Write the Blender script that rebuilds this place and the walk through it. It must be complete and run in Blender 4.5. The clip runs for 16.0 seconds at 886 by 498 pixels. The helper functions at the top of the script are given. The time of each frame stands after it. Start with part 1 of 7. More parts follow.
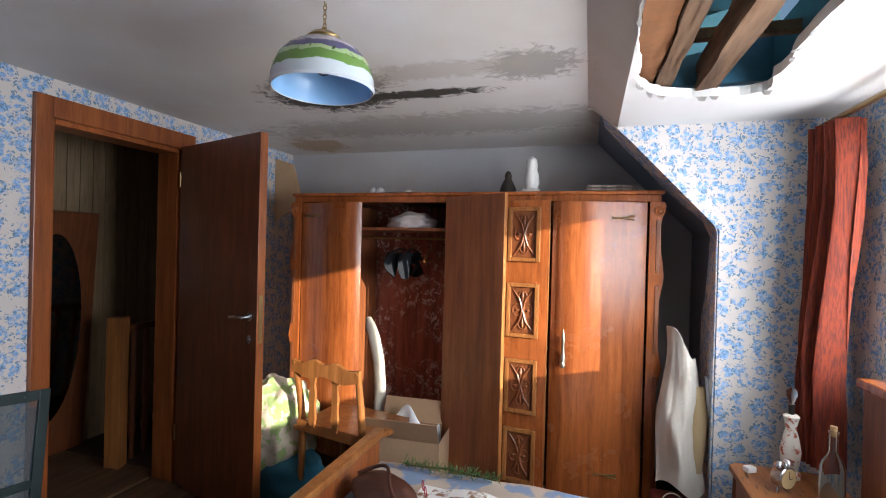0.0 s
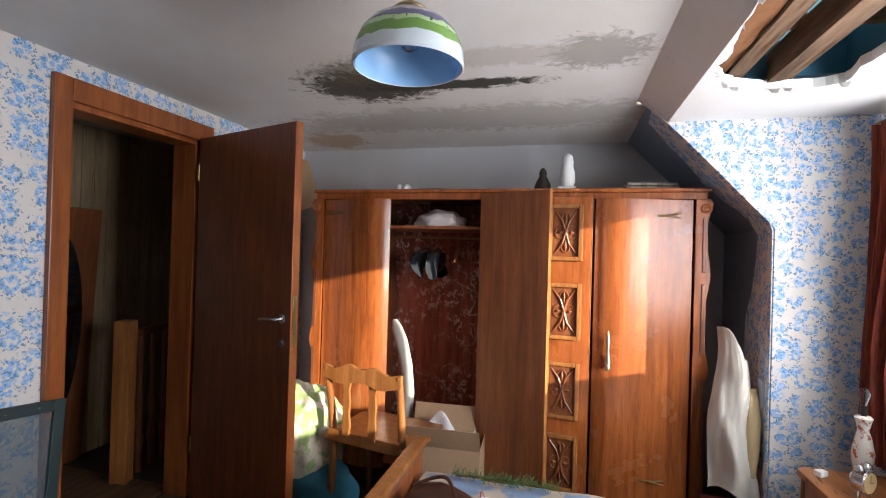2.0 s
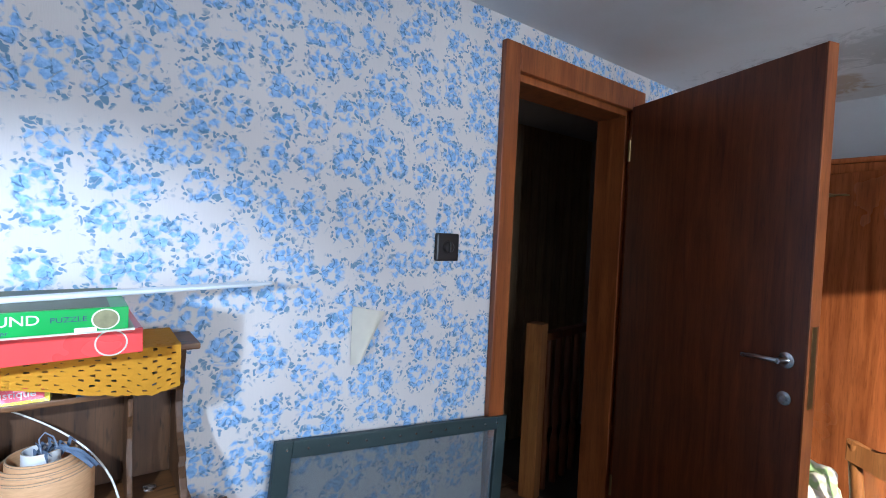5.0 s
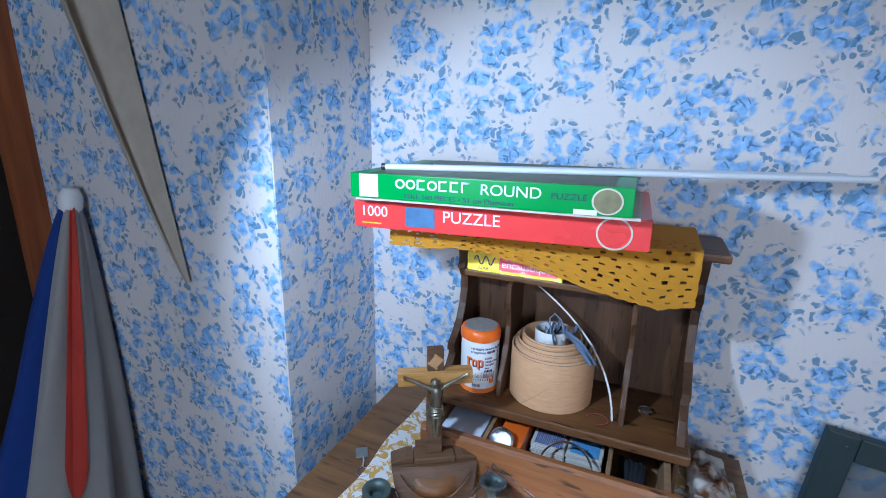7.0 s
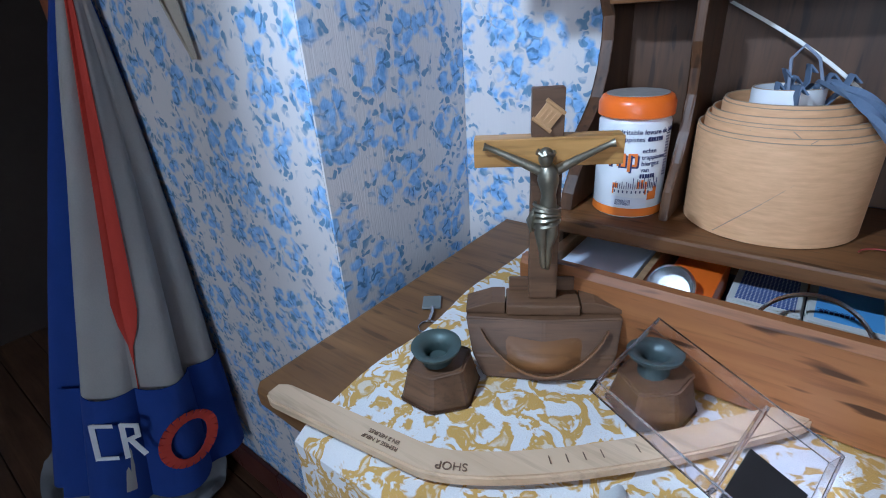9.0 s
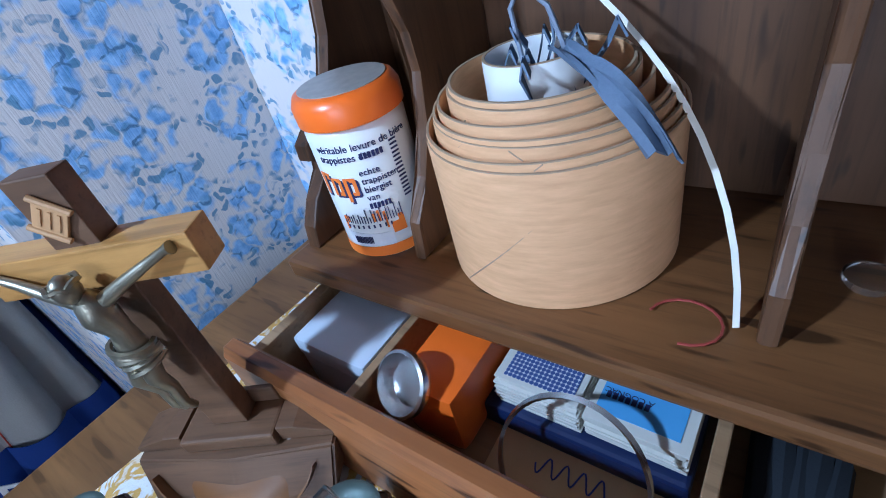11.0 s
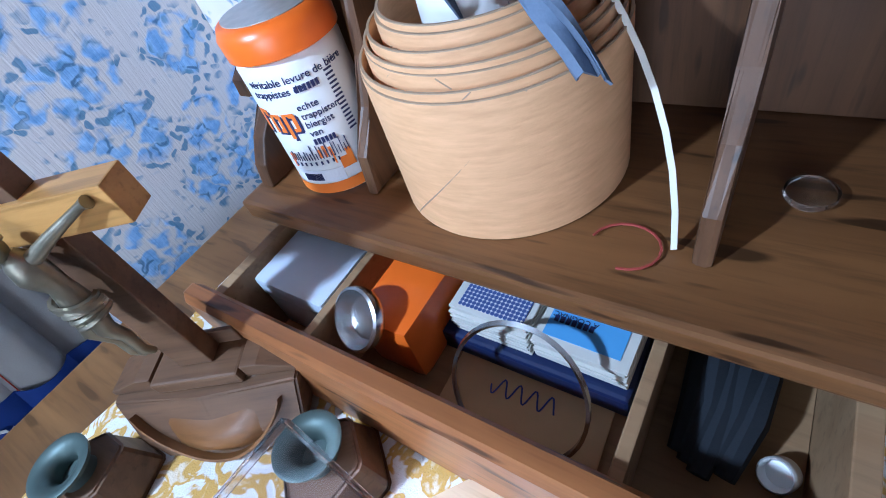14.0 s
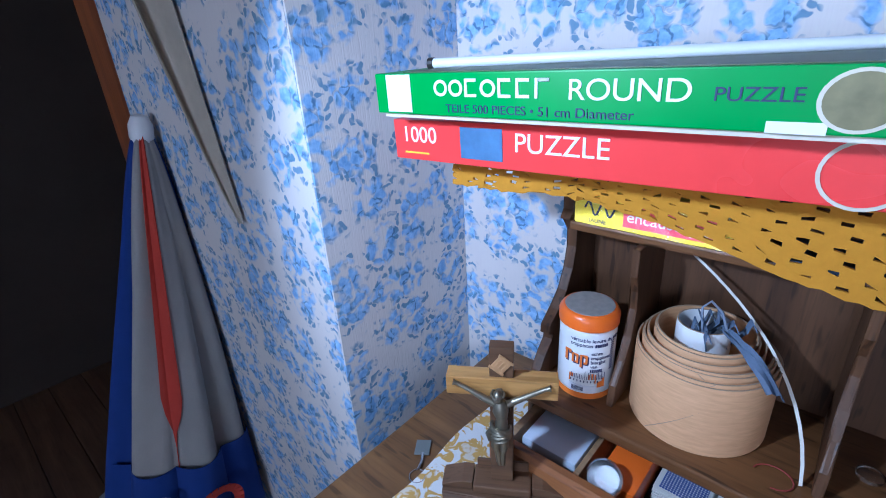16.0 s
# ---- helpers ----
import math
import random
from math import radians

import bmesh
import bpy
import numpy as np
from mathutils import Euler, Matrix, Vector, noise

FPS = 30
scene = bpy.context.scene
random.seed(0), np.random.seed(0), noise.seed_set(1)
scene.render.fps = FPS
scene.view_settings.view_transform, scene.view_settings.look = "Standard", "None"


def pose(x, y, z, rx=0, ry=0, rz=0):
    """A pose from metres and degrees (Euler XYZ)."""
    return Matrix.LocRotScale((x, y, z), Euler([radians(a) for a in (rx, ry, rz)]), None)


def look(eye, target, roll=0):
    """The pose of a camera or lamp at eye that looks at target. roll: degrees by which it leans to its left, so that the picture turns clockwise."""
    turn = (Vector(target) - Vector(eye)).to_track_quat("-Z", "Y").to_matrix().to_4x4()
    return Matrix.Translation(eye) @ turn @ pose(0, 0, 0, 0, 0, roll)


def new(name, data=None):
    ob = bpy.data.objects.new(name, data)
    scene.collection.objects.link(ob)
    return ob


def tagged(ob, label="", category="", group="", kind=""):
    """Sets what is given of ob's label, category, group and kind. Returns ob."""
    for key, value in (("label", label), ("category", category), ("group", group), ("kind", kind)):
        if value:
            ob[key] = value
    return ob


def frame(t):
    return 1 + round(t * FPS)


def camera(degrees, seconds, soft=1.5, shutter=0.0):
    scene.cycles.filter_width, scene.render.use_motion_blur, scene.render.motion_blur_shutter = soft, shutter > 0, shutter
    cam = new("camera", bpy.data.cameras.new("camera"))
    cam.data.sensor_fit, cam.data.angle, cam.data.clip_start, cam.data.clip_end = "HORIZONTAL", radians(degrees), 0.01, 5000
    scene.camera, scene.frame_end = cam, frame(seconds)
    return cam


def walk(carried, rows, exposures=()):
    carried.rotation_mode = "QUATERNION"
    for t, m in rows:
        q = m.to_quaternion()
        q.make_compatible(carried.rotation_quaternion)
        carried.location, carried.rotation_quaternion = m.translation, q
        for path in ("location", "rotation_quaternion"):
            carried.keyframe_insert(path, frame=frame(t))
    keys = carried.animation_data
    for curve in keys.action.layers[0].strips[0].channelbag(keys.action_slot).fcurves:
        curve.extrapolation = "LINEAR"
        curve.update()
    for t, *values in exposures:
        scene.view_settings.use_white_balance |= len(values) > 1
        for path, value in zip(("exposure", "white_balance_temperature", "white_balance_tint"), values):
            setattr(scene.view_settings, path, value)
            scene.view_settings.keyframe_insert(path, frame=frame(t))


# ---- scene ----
# ---------------------------------------------------------------- camera
cam = camera(86.0, 16.0, soft=1.0)
ROWS = [
    (0.0, 2.3575, -0.1261, 1.4524, 89.663, -1.513, 17.186),
    (0.5, 2.3232, -0.1282, 1.4456, 89.933, -1.605, 17.597),
    (1.0, 2.2616, -0.1123, 1.4403, 90.174, -1.256, 17.450),
    (1.5, 2.1368, -0.0974, 1.4244, 90.466, -1.262, 16.508),
    (2.0, 2.0153, -0.1045, 1.4087, 90.325, -1.667, 14.537),
    (2.5, 1.9802, -0.0895, 1.4045, 89.781, -2.288, 12.469),
    (3.0, 1.9962, -0.0427, 1.4071, 90.332, -2.919, 12.572),
    (3.5, 2.0279, -0.0183, 1.3934, 91.328, -3.492, 14.455),
    (4.0, 1.7760, -0.0158, 1.3614, 92.042, -3.724, 18.914),
    (4.5, 1.3761, 0.1549, 1.3741, 89.934, -2.798, 32.320),
    (5.0, 1.2284, 0.1846, 1.3998, 88.278, -2.627, 52.904),
    (5.2, 1.0796, 0.1621, 1.3819, 88.319, -2.393, 58.888),
    (7.3, 0.8683, 0.2613, 1.3159, 71.438, 0.362, 118.204),
    (7.5, 0.8212, 0.2319, 1.2539, 68.903, 1.121, 119.966),
    (8.0, 0.7507, 0.1667, 1.1097, 63.261, 2.557, 123.848),
    (8.5, 0.6921, 0.1601, 1.0185, 62.878, 2.842, 126.544),
    (9.0, 0.6609, 0.1579, 1.0488, 64.134, 3.558, 127.307),
    (9.5, 0.6165, 0.1902, 1.0835, 63.878, 4.413, 127.464),
    (10.0, 0.5118, 0.2336, 1.1076, 60.249, 7.347, 126.516),
    (10.2, 0.4681, 0.2574, 1.0956, 58.733, 8.704, 125.630),
    (12.3, 0.3245, 0.1886, 1.0399, 44.994, 13.549, 121.892),
    (12.5, 0.3298, 0.1754, 1.0386, 44.814, 13.111, 122.137),
    (13.0, 0.3363, 0.1929, 1.0453, 45.213, 13.589, 123.580),
    (13.5, 0.3394, 0.2429, 1.0456, 44.289, 14.882, 123.069),
    (14.0, 0.3379, 0.2746, 1.0501, 42.734, 14.425, 120.530),
    (14.5, 0.3597, 0.2975, 1.0701, 45.073, 12.961, 119.027),
    (15.0, 0.4012, 0.3253, 1.1117, 49.991, 10.671, 120.282),
    (15.5, 0.4889, 0.3327, 1.1804, 59.004, 7.683, 125.941),
    (16.0, 0.6446, 0.2211, 1.2833, 66.197, 3.175, 131.054),
]
walk(cam, [(r[0], pose(*r[1:])) for r in ROWS],
     [(0.0, 1.02, 6100, 10), (2.0, 1.25, 6200, 10), (4.0, 1.35, 6150, 10), (4.6, 1.35, 5900, 9), (5.2, 1.1, 5100, 6), (7.3, 0.58, 5000, 7),
      (8.2, 0.80, 5050, 7), (9.0, 0.58, 5050, 7), (10.0, 0.95, 4950, 7), (12.5, 1.02, 4600, 7), (13.7, 1.35, 4900, 8), (15.0, 1.25, 4900, 8), (16.0, 0.60, 4750, 13)])

# ---------------------------------------------------------------- light
world = bpy.data.worlds.new("sky")
scene.world = world
world.use_nodes = True
wn = world.node_tree.nodes
sky = wn.new("ShaderNodeTexSky")
sky.sky_type = "NISHITA"
sky.sun_disc = False
sky.sun_elevation = radians(11)
sky.sun_rotation = radians(122)
world.node_tree.links.new(sky.outputs[0], wn["Background"].inputs[0])
wn["Background"].inputs[1].default_value = 0.08


def lamp(name, kind, energy, m, color, **more):
    data = bpy.data.lights.new(name, kind)
    data.energy, data.color = energy, color
    ob = new(name, data)
    ob.matrix_world = m
    if kind == "AREA":
        data.shape, data.size, data.size_y = "RECTANGLE", more["w"], more["h"]
    if kind == "SUN":
        data.angle = radians(0.6)
    return ob


SUN_WAY = Vector((-3.3, 2.05, -0.74))
lamp("sun", "SUN", 5.0, look((6, -0.4, 3), Vector((6, -0.4, 3)) + SUN_WAY), (1.0, 0.88, 0.70))
# daylight standing in the window opening
lamp("window_daylight", "AREA", 27, look((3.50, 1.05, 1.42), (0.9, 1.5, 1.5)), (0.93, 0.96, 1.0), w=1.5, h=0.95)
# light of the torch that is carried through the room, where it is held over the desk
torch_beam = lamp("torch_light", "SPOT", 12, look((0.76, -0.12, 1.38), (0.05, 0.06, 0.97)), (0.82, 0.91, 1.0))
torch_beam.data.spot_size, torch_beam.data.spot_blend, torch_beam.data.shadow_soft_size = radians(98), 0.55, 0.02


# ---------------------------------------------------------------- materials
class Mat:
    """Small node-graph builder."""

    def __init__(self, name, rough=0.6, metal=0.0, color=(0.5, 0.5, 0.5)):
        self.m = bpy.data.materials.new(name)
        self.m.use_nodes = True
        self.t = self.m.node_tree
        self.b = self.t.nodes["Principled BSDF"]
        self.b.inputs["Roughness"].default_value = rough
        self.b.inputs["Metallic"].default_value = metal
        self.b.inputs["Base Color"].default_value = (*color, 1)

    def n(self, kind, **props):
        node = self.t.nodes.new(kind)
        for k, v in props.items():
            if k == "operation":
                node.operation = v
            elif k == "feature":
                node.feature = v
            elif k == "data_type":
                node.data_type = v
            elif k == "voronoi_dimensions":
                node.voronoi_dimensions = v
        return node

    def l(self, a, b):
        self.t.links.new(a, b)

    def val(self, sock, v):
        if hasattr(v, "is_output"):
            self.l(v, sock)
        else:
            sock.default_value = v

    def math(self, op, a, b=0.0, c=0.0):
        node = self.n("ShaderNodeMath", operation=op)
        for i, v in enumerate((a, b, c)):
            self.val(node.inputs[i], v)
        return node.outputs[0]

    def mix(self, fac, a, b):
        node = self.n("ShaderNodeMix", data_type="RGBA")
        self.val(node.inputs[0], fac)
        self.val(node.inputs[6], a if hasattr(a, "is_output") else (*a, 1))
        self.val(node.inputs[7], b if hasattr(b, "is_output") else (*b, 1))
        return node.outputs[2]

    def step(self, v, lo, hi):
        node = self.n("ShaderNodeMapRange")
        self.val(node.inputs[0], v)
        node.inputs[1].default_value, node.inputs[2].default_value = lo, hi
        return node.outputs[0]

    def coords(self, scale=(1, 1, 1), world=False):
        src = self.n("ShaderNodeNewGeometry").outputs["Position"] if world else self.n("ShaderNodeTexCoord").outputs["Object"]
        mp = self.n("ShaderNodeMapping")
        self.l(src, mp.inputs[0])
        mp.inputs[3].default_value = scale
        return mp.outputs[0]

    def noise(self, vec, scale, detail=4.0, rough=0.55, warp=0.0):
        node = self.n("ShaderNodeTexNoise")
        self.l(vec, node.inputs["Vector"])
        node.inputs["Scale"].default_value, node.inputs["Detail"].default_value = scale, detail
        node.inputs["Roughness"].default_value, node.inputs["Distortion"].default_value = rough, warp
        return node.outputs[0]

    def voro(self, vec, scale, feature="F1", rnd=1.0, dims="3D", out="Distance"):
        node = self.n("ShaderNodeTexVoronoi", feature=feature, voronoi_dimensions=dims)
        self.l(vec, node.inputs["Vector"])
        node.inputs["Scale"].default_value, node.inputs["Randomness"].default_value = scale, rnd
        return node.outputs[out]

    def color(self, c):
        self.l(c, self.b.inputs["Base Color"])

    def rough(self, r):
        self.l(r, self.b.inputs["Roughness"])

    def bump(self, h, strength=0.3, dist=0.002):
        node = self.n("ShaderNodeBump")
        node.inputs["Strength"].default_value, node.inputs["Distance"].default_value = strength, dist
        self.l(h, node.inputs["Height"])
        self.l(node.outputs[0], self.b.inputs["Normal"])


def wallpaper(name, way, dense=11.0):
    """Cream paper with blue flower sprays; way: the horizontal run of the wall."""
    m = Mat(name, 0.75)
    geo = m.n("ShaderNodeNewGeometry").outputs["Position"]
    dot = m.n("ShaderNodeVectorMath", operation="DOT_PRODUCT")
    m.l(geo, dot.inputs[0])
    dot.inputs[1].default_value = way
    sep = m.n("ShaderNodeSeparateXYZ")
    m.l(geo, sep.inputs[0])
    com = m.n("ShaderNodeCombineXYZ")
    m.l(dot.outputs["Value"], com.inputs[0])
    m.l(sep.outputs[2], com.inputs[1])
    uv = com.outputs[0]
    wob = m.n("ShaderNodeTexNoise")
    m.l(uv, wob.inputs["Vector"])
    wob.inputs["Scale"].default_value, wob.inputs["Detail"].default_value = 38, 2
    off = m.n("ShaderNodeVectorMath", operation="SCALE")
    sub = m.n("ShaderNodeVectorMath", operation="SUBTRACT")
    m.l(wob.outputs["Color"], sub.inputs[0])
    sub.inputs[1].default_value = (0.5, 0.5, 0.5)
    m.l(sub.outputs[0], off.inputs[0])
    off.inputs["Scale"].default_value = 0.035
    add = m.n("ShaderNodeVectorMath", operation="ADD")
    m.l(uv, add.inputs[0])
    m.l(off.outputs[0], add.inputs[1])
    wuv = add.outputs[0]
    # sprays sit on a loose lattice; blossoms inside them, leaves and sprigs round them
    lat = m.voro(wuv, dense, rnd=0.6, dims="2D")
    core = m.step(lat, 0.46, 0.36)
    ring = m.math("MULTIPLY", m.step(lat, 0.66, 0.56), m.step(lat, 0.24, 0.36))
    petal = m.voro(wuv, 46, rnd=0.9, dims="2D")
    petal_edge = m.voro(wuv, 46, feature="DISTANCE_TO_EDGE", rnd=0.9, dims="2D")
    gaps = m.step(m.noise(uv, 30, 2), 0.36, 0.46)
    bloom = m.math("MULTIPLY", core, m.math("MULTIPLY", m.step(petal, 0.62, 0.42), gaps))
    leaf = m.voro(wuv, 70, rnd=1.0, dims="2D")
    leaves = m.math("MULTIPLY", ring, m.math("MULTIPLY", m.step(leaf, 0.38, 0.28), m.step(m.noise(uv, 24, 2), 0.46, 0.54)))
    outline = m.math("MULTIPLY", bloom, m.math("MULTIPLY", m.step(petal_edge, 0.12, 0.05), m.step(m.noise(uv, 55, 2), 0.42, 0.50)))
    weave = m.noise(m.coords((1, 1, 0.06), world=True), 420, 2)
    stain = m.noise(m.coords(world=True), 2.2, 5)
    paper = m.mix(m.step(stain, 0.35, 0.75), (0.76, 0.70, 0.66), (0.66, 0.61, 0.58))
    paper = m.mix(m.math("MULTIPLY", weave, 0.22), paper, (0.50, 0.48, 0.48))
    blue = m.mix(m.step(m.noise(uv, 70, 3), 0.3, 0.7), (0.09, 0.28, 0.62), (0.38, 0.62, 0.90))
    c = m.mix(m.math("MULTIPLY", bloom, 0.9), paper, blue)
    c = m.mix(m.math("MULTIPLY", leaves, 0.9), c, (0.12, 0.25, 0.40))
    c = m.mix(m.math("MULTIPLY", outline, 0.85), c, (0.07, 0.15, 0.28))
    m.color(c)
    m.bump(m.math("ADD", weave, m.math("MULTIPLY", bloom, 0.4)), 0.35, 0.0015)
    return m.m


def wood(name, dark, light, along=2, rough=0.4, grain=26.0, flecks=0.0, wear=0.3, coat=0.0, world=False):
    m = Mat(name, rough)
    sc = [1.0, 1.0, 1.0]
    sc[along] = 0.07
    vec = m.coords(sc, world)
    g1 = m.noise(vec, grain, 6, 0.6, 0.6)
    g2 = m.noise(vec, grain * 7, 3, 0.6)
    big = m.noise(m.coords((1, 1, 1), world), 3.5, 4)
    c = m.mix(m.step(g1, 0.30, 0.70), dark, light)
    c = m.mix(m.math("MULTIPLY", m.step(g2, 0.52, 0.72), 0.45), c, tuple(v * 0.45 for v in dark))
    c = m.mix(m.math("MULTIPLY", m.step(big, 0.45, 0.75), wear), c, tuple(v * 0.55 for v in dark))
    if flecks:
        sf = [1.0, 1.0, 1.0]
        sf[along] = 0.16
        fl = m.noise(m.coords(sf, world), 95, 1)
        c = m.mix(m.math("MULTIPLY", m.step(fl, 0.64, 0.70), flecks), c, tuple(v * 0.22 for v in dark))
    m.color(c)
    m.rough(m.math("ADD", rough - 0.08, m.math("MULTIPLY", big, 0.22)))
    m.bump(g2, 0.12, 0.001)
    m.b.inputs["Coat Weight"].default_value = coat
    m.b.inputs["Coat Roughness"].default_value = 0.18
    return m.m


def plain(name, color, rough=0.6, metal=0.0, var=0.18, scale=40.0, bump=0.1, dirt=None):
    m = Mat(name, rough, metal, color)
    vec = m.coords()
    f = m.noise(vec, scale, 4)
    b = m.noise(vec, scale / 9, 3)
    c = m.mix(m.math("MULTIPLY", m.step(f, 0.3, 0.7), var), color, tuple(v * 0.6 for v in color))
    c = m.mix(m.math("MULTIPLY", m.step(b, 0.5, 0.75), var * 1.4), c, dirt or tuple(v * 0.55 for v in color))
    m.color(c)
    m.rough(m.math("ADD", rough - 0.06, m.math("MULTIPLY", b, 0.14)))
    if bump:
        m.bump(f, bump, 0.001)
    return m.m


def cloth(name, color, shade=None, scale=600.0, patt=None):
    m = Mat(name, 0.92, 0, color)
    vec = m.coords()
    w = m.noise(vec, scale, 2)
    b = m.noise(vec, 14, 4)
    c = m.mix(m.math("MULTIPLY", b, 0.5), color, shade or tuple(v * 0.6 for v in color))
    c = m.mix(m.math("MULTIPLY", w, 0.3), c, tuple(v * 0.5 for v in color))
    if patt:
        p = m.step(m.noise(vec, patt[1], 2), 0.5, 0.56)
        c = m.mix(p, c, patt[0])
    m.color(c)
    m.bump(w, 0.3, 0.001)
    return m.m


def glass(name, color=(1, 1, 1), rough=0.02):
    m = Mat(name, rough, 0, color)
    m.b.inputs["Transmission Weight"].default_value = 1.0
    m.b.inputs["IOR"].default_value = 1.45
    return m.m


def plaster(name, base, stains=0.0):
    m = Mat(name, 0.9)
    vec = m.coords(world=True)
    big = m.noise(vec, 1.6, 5)
    fine = m.noise(vec, 90, 3)
    c = m.mix(m.step(big, 0.4, 0.8), base, (base[0] * 0.86, base[1] * 0.80, base[2] * 0.72))
    c = m.mix(m.math("MULTIPLY", fine, 0.12), c, tuple(v * 0.6 for v in base))
    if stains:
        # black mould that grew round the leak
        def blot(cx, cy, rx, ry, lo, hi, sc):
            mp = m.n("ShaderNodeMapping")
            m.l(m.n("ShaderNodeNewGeometry").outputs["Position"], mp.inputs[0])
            mp.inputs[1].default_value = (-cx / rx, -cy / ry, 0)
            mp.inputs[3].default_value = (1 / rx, 1 / ry, 0)
            ln = m.n("ShaderNodeVectorMath", operation="LENGTH")
            m.l(mp.outputs[0], ln.inputs[0])
            v = m.math("ADD", ln.outputs["Value"], m.math("MULTIPLY", m.math("SUBTRACT", m.noise(vec, sc * 1.5, 7, 0.70, 1.2), 0.5), 2.7))
            return m.step(v, hi, lo)
        for cx, cy, rx, ry, sc, col, amt in ((1.10, 1.95, 0.27, 0.20, 9, (0.035, 0.03, 0.02), 0.95), (1.50, 1.99, 0.34, 0.055, 8, (0.035, 0.03, 0.02), 0.97),
                                             (1.2, 1.78, 0.28, 0.13, 12, (0.12, 0.10, 0.06), 0.7), (2.12, 1.75, 0.17, 0.14, 11, (0.16, 0.14, 0.11), 0.6),
                                             (1.6, 2.55, 1.3, 0.22, 7, (0.22, 0.20, 0.17), 0.4), (0.42, 2.95, 0.2, 0.2, 6, (0.40, 0.22, 0.06), 0.6),
                                             (1.75, 1.72, 0.42, 0.08, 7, (0.42, 0.37, 0.30), 0.5)):
            c = m.mix(m.math("MULTIPLY", blot(cx, cy, rx, ry, 0.80, 1.25, sc), amt * stains), c, col)
    m.color(c)
    m.bump(m.math("ADD", fine, m.math("MULTIPLY", big, 2.0)), 0.2, 0.002)
    return m.m


PAPER_SIDE = wallpaper("wallpaper_side", (0.15, 1, 0))
PAPER_END = wallpaper("wallpaper_end", (1, 0.2, 0), 15.5)
PAPER_SLANT = wallpaper("wallpaper_slant", (0.1, 1, 0), 12.5)
PAPER_CHEEK = wallpaper("wallpaper_cheek", (1, 0.1, 0), 12.5)
CEIL = plaster("ceiling_plaster", (0.74, 0.72, 0.70), 1.0)
WHITE_CEIL = plaster("dormer_plaster", (0.82, 0.81, 0.79))
GREY_WALL = plaster("grey_plaster", (0.52, 0.52, 0.54))
BLUE_WALL = plaster("blue_plaster", (0.27, 0.34, 0.44))
BOARDS = wood("floor_boards", (0.07, 0.035, 0.018), (0.17, 0.085, 0.04), along=1, rough=0.5, world=True)
PINE = wood("pine_boards", (0.26, 0.17, 0.09), (0.46, 0.33, 0.19), along=2, rough=0.6, grain=14, world=True)
# near black for darkness on landing and passage walls; also colours the subfloor
DARK = plain("shade_and_subfloor_dark", (0.05, 0.035, 0.025), 0.8)
TRIM = wood("door_trim", (0.20, 0.050, 0.012), (0.40, 0.12, 0.030), along=2, rough=0.32, coat=0.3)
DOOR = wood("door_veneer", (0.085, 0.018, 0.005), (0.22, 0.055, 0.013), along=2, rough=0.36, grain=34, coat=0.3)
CHERRY = wood("cherry_veneer", (0.20, 0.050, 0.012), (0.42, 0.125, 0.032), along=2, rough=0.22, grain=30, coat=0.45, wear=0.2)
CHERRY_IN = wood("cherry_inner", (0.17, 0.05, 0.018), (0.36, 0.12, 0.042), along=2, rough=0.4, grain=18, coat=0.1)
CARVED = wood("carved_wood", (0.12, 0.034, 0.012), (0.26, 0.085, 0.028), along=2, rough=0.35, grain=40)
OAK = wood("dark_oak", (0.092, 0.037, 0.011), (0.200, 0.088, 0.028), along=1, rough=0.42, grain=30, flecks=0.8)
OAK_UP = wood("dark_oak_upright", (0.060, 0.026, 0.010), (0.140, 0.064, 0.025), along=2, rough=0.45, grain=30, flecks=0.6)
OAK_TOP = wood("worn_oak_top", (0.125, 0.056, 0.017), (0.26, 0.127, 0.041), along=1, rough=0.45, grain=24, flecks=0.5, wear=0.5)
OAK_FACE = wood("drawer_oak", (0.21, 0.074, 0.021), (0.37, 0.148, 0.046), along=1, rough=0.4, grain=26, flecks=0.9)
OAK_IN = wood("drawer_lining", (0.26, 0.15, 0.070), (0.42, 0.27, 0.14), along=1, rough=0.6, grain=22)
HONEY = wood("honey_chair", (0.22, 0.078, 0.020), (0.43, 0.175, 0.050), along=2, rough=0.35, coat=0.3)
BRASS = plain("old_brass", (0.42, 0.30, 0.13), 0.35, 1.0, var=0.5)
STEEL = plain("steel", (0.62, 0.62, 0.63), 0.25, 1.0, var=0.2)
PEWTER = plain("pewter_figure", (0.30, 0.27, 0.20), 0.38, 0.85, var=0.6, scale=80)
VERDIGRIS = plain("verdigris", (0.085, 0.115, 0.105), 0.5, 0.5, var=0.5)
BLACK = plain("black_bakelite", (0.022, 0.018, 0.016), 0.35)
MESHGREEN = plain("dark_green_frame", (0.028, 0.048, 0.048), 0.5)


# ---------------------------------------------------------------- geometry helpers
I4 = Matrix.Identity(4)


def T(x, y, z, rx=0, ry=0, rz=0):
    return pose(x, y, z, rx, ry, rz)


def box(bm, lo, hi, m=I4, bevel=0.0):
    lo, hi = Vector(lo), Vector(hi)
    c, s = (lo + hi) / 2, hi - lo
    r = bmesh.ops.create_cube(bm, size=1, matrix=m @ Matrix.Translation(c) @ Matrix.Diagonal((*s, 1)))
    if bevel:
        es = list({e for v in r["verts"] for e in v.link_edges})
        bmesh.ops.bevel(bm, geom=es, offset=bevel, segments=2, affect="EDGES", profile=0.6)
    return bm


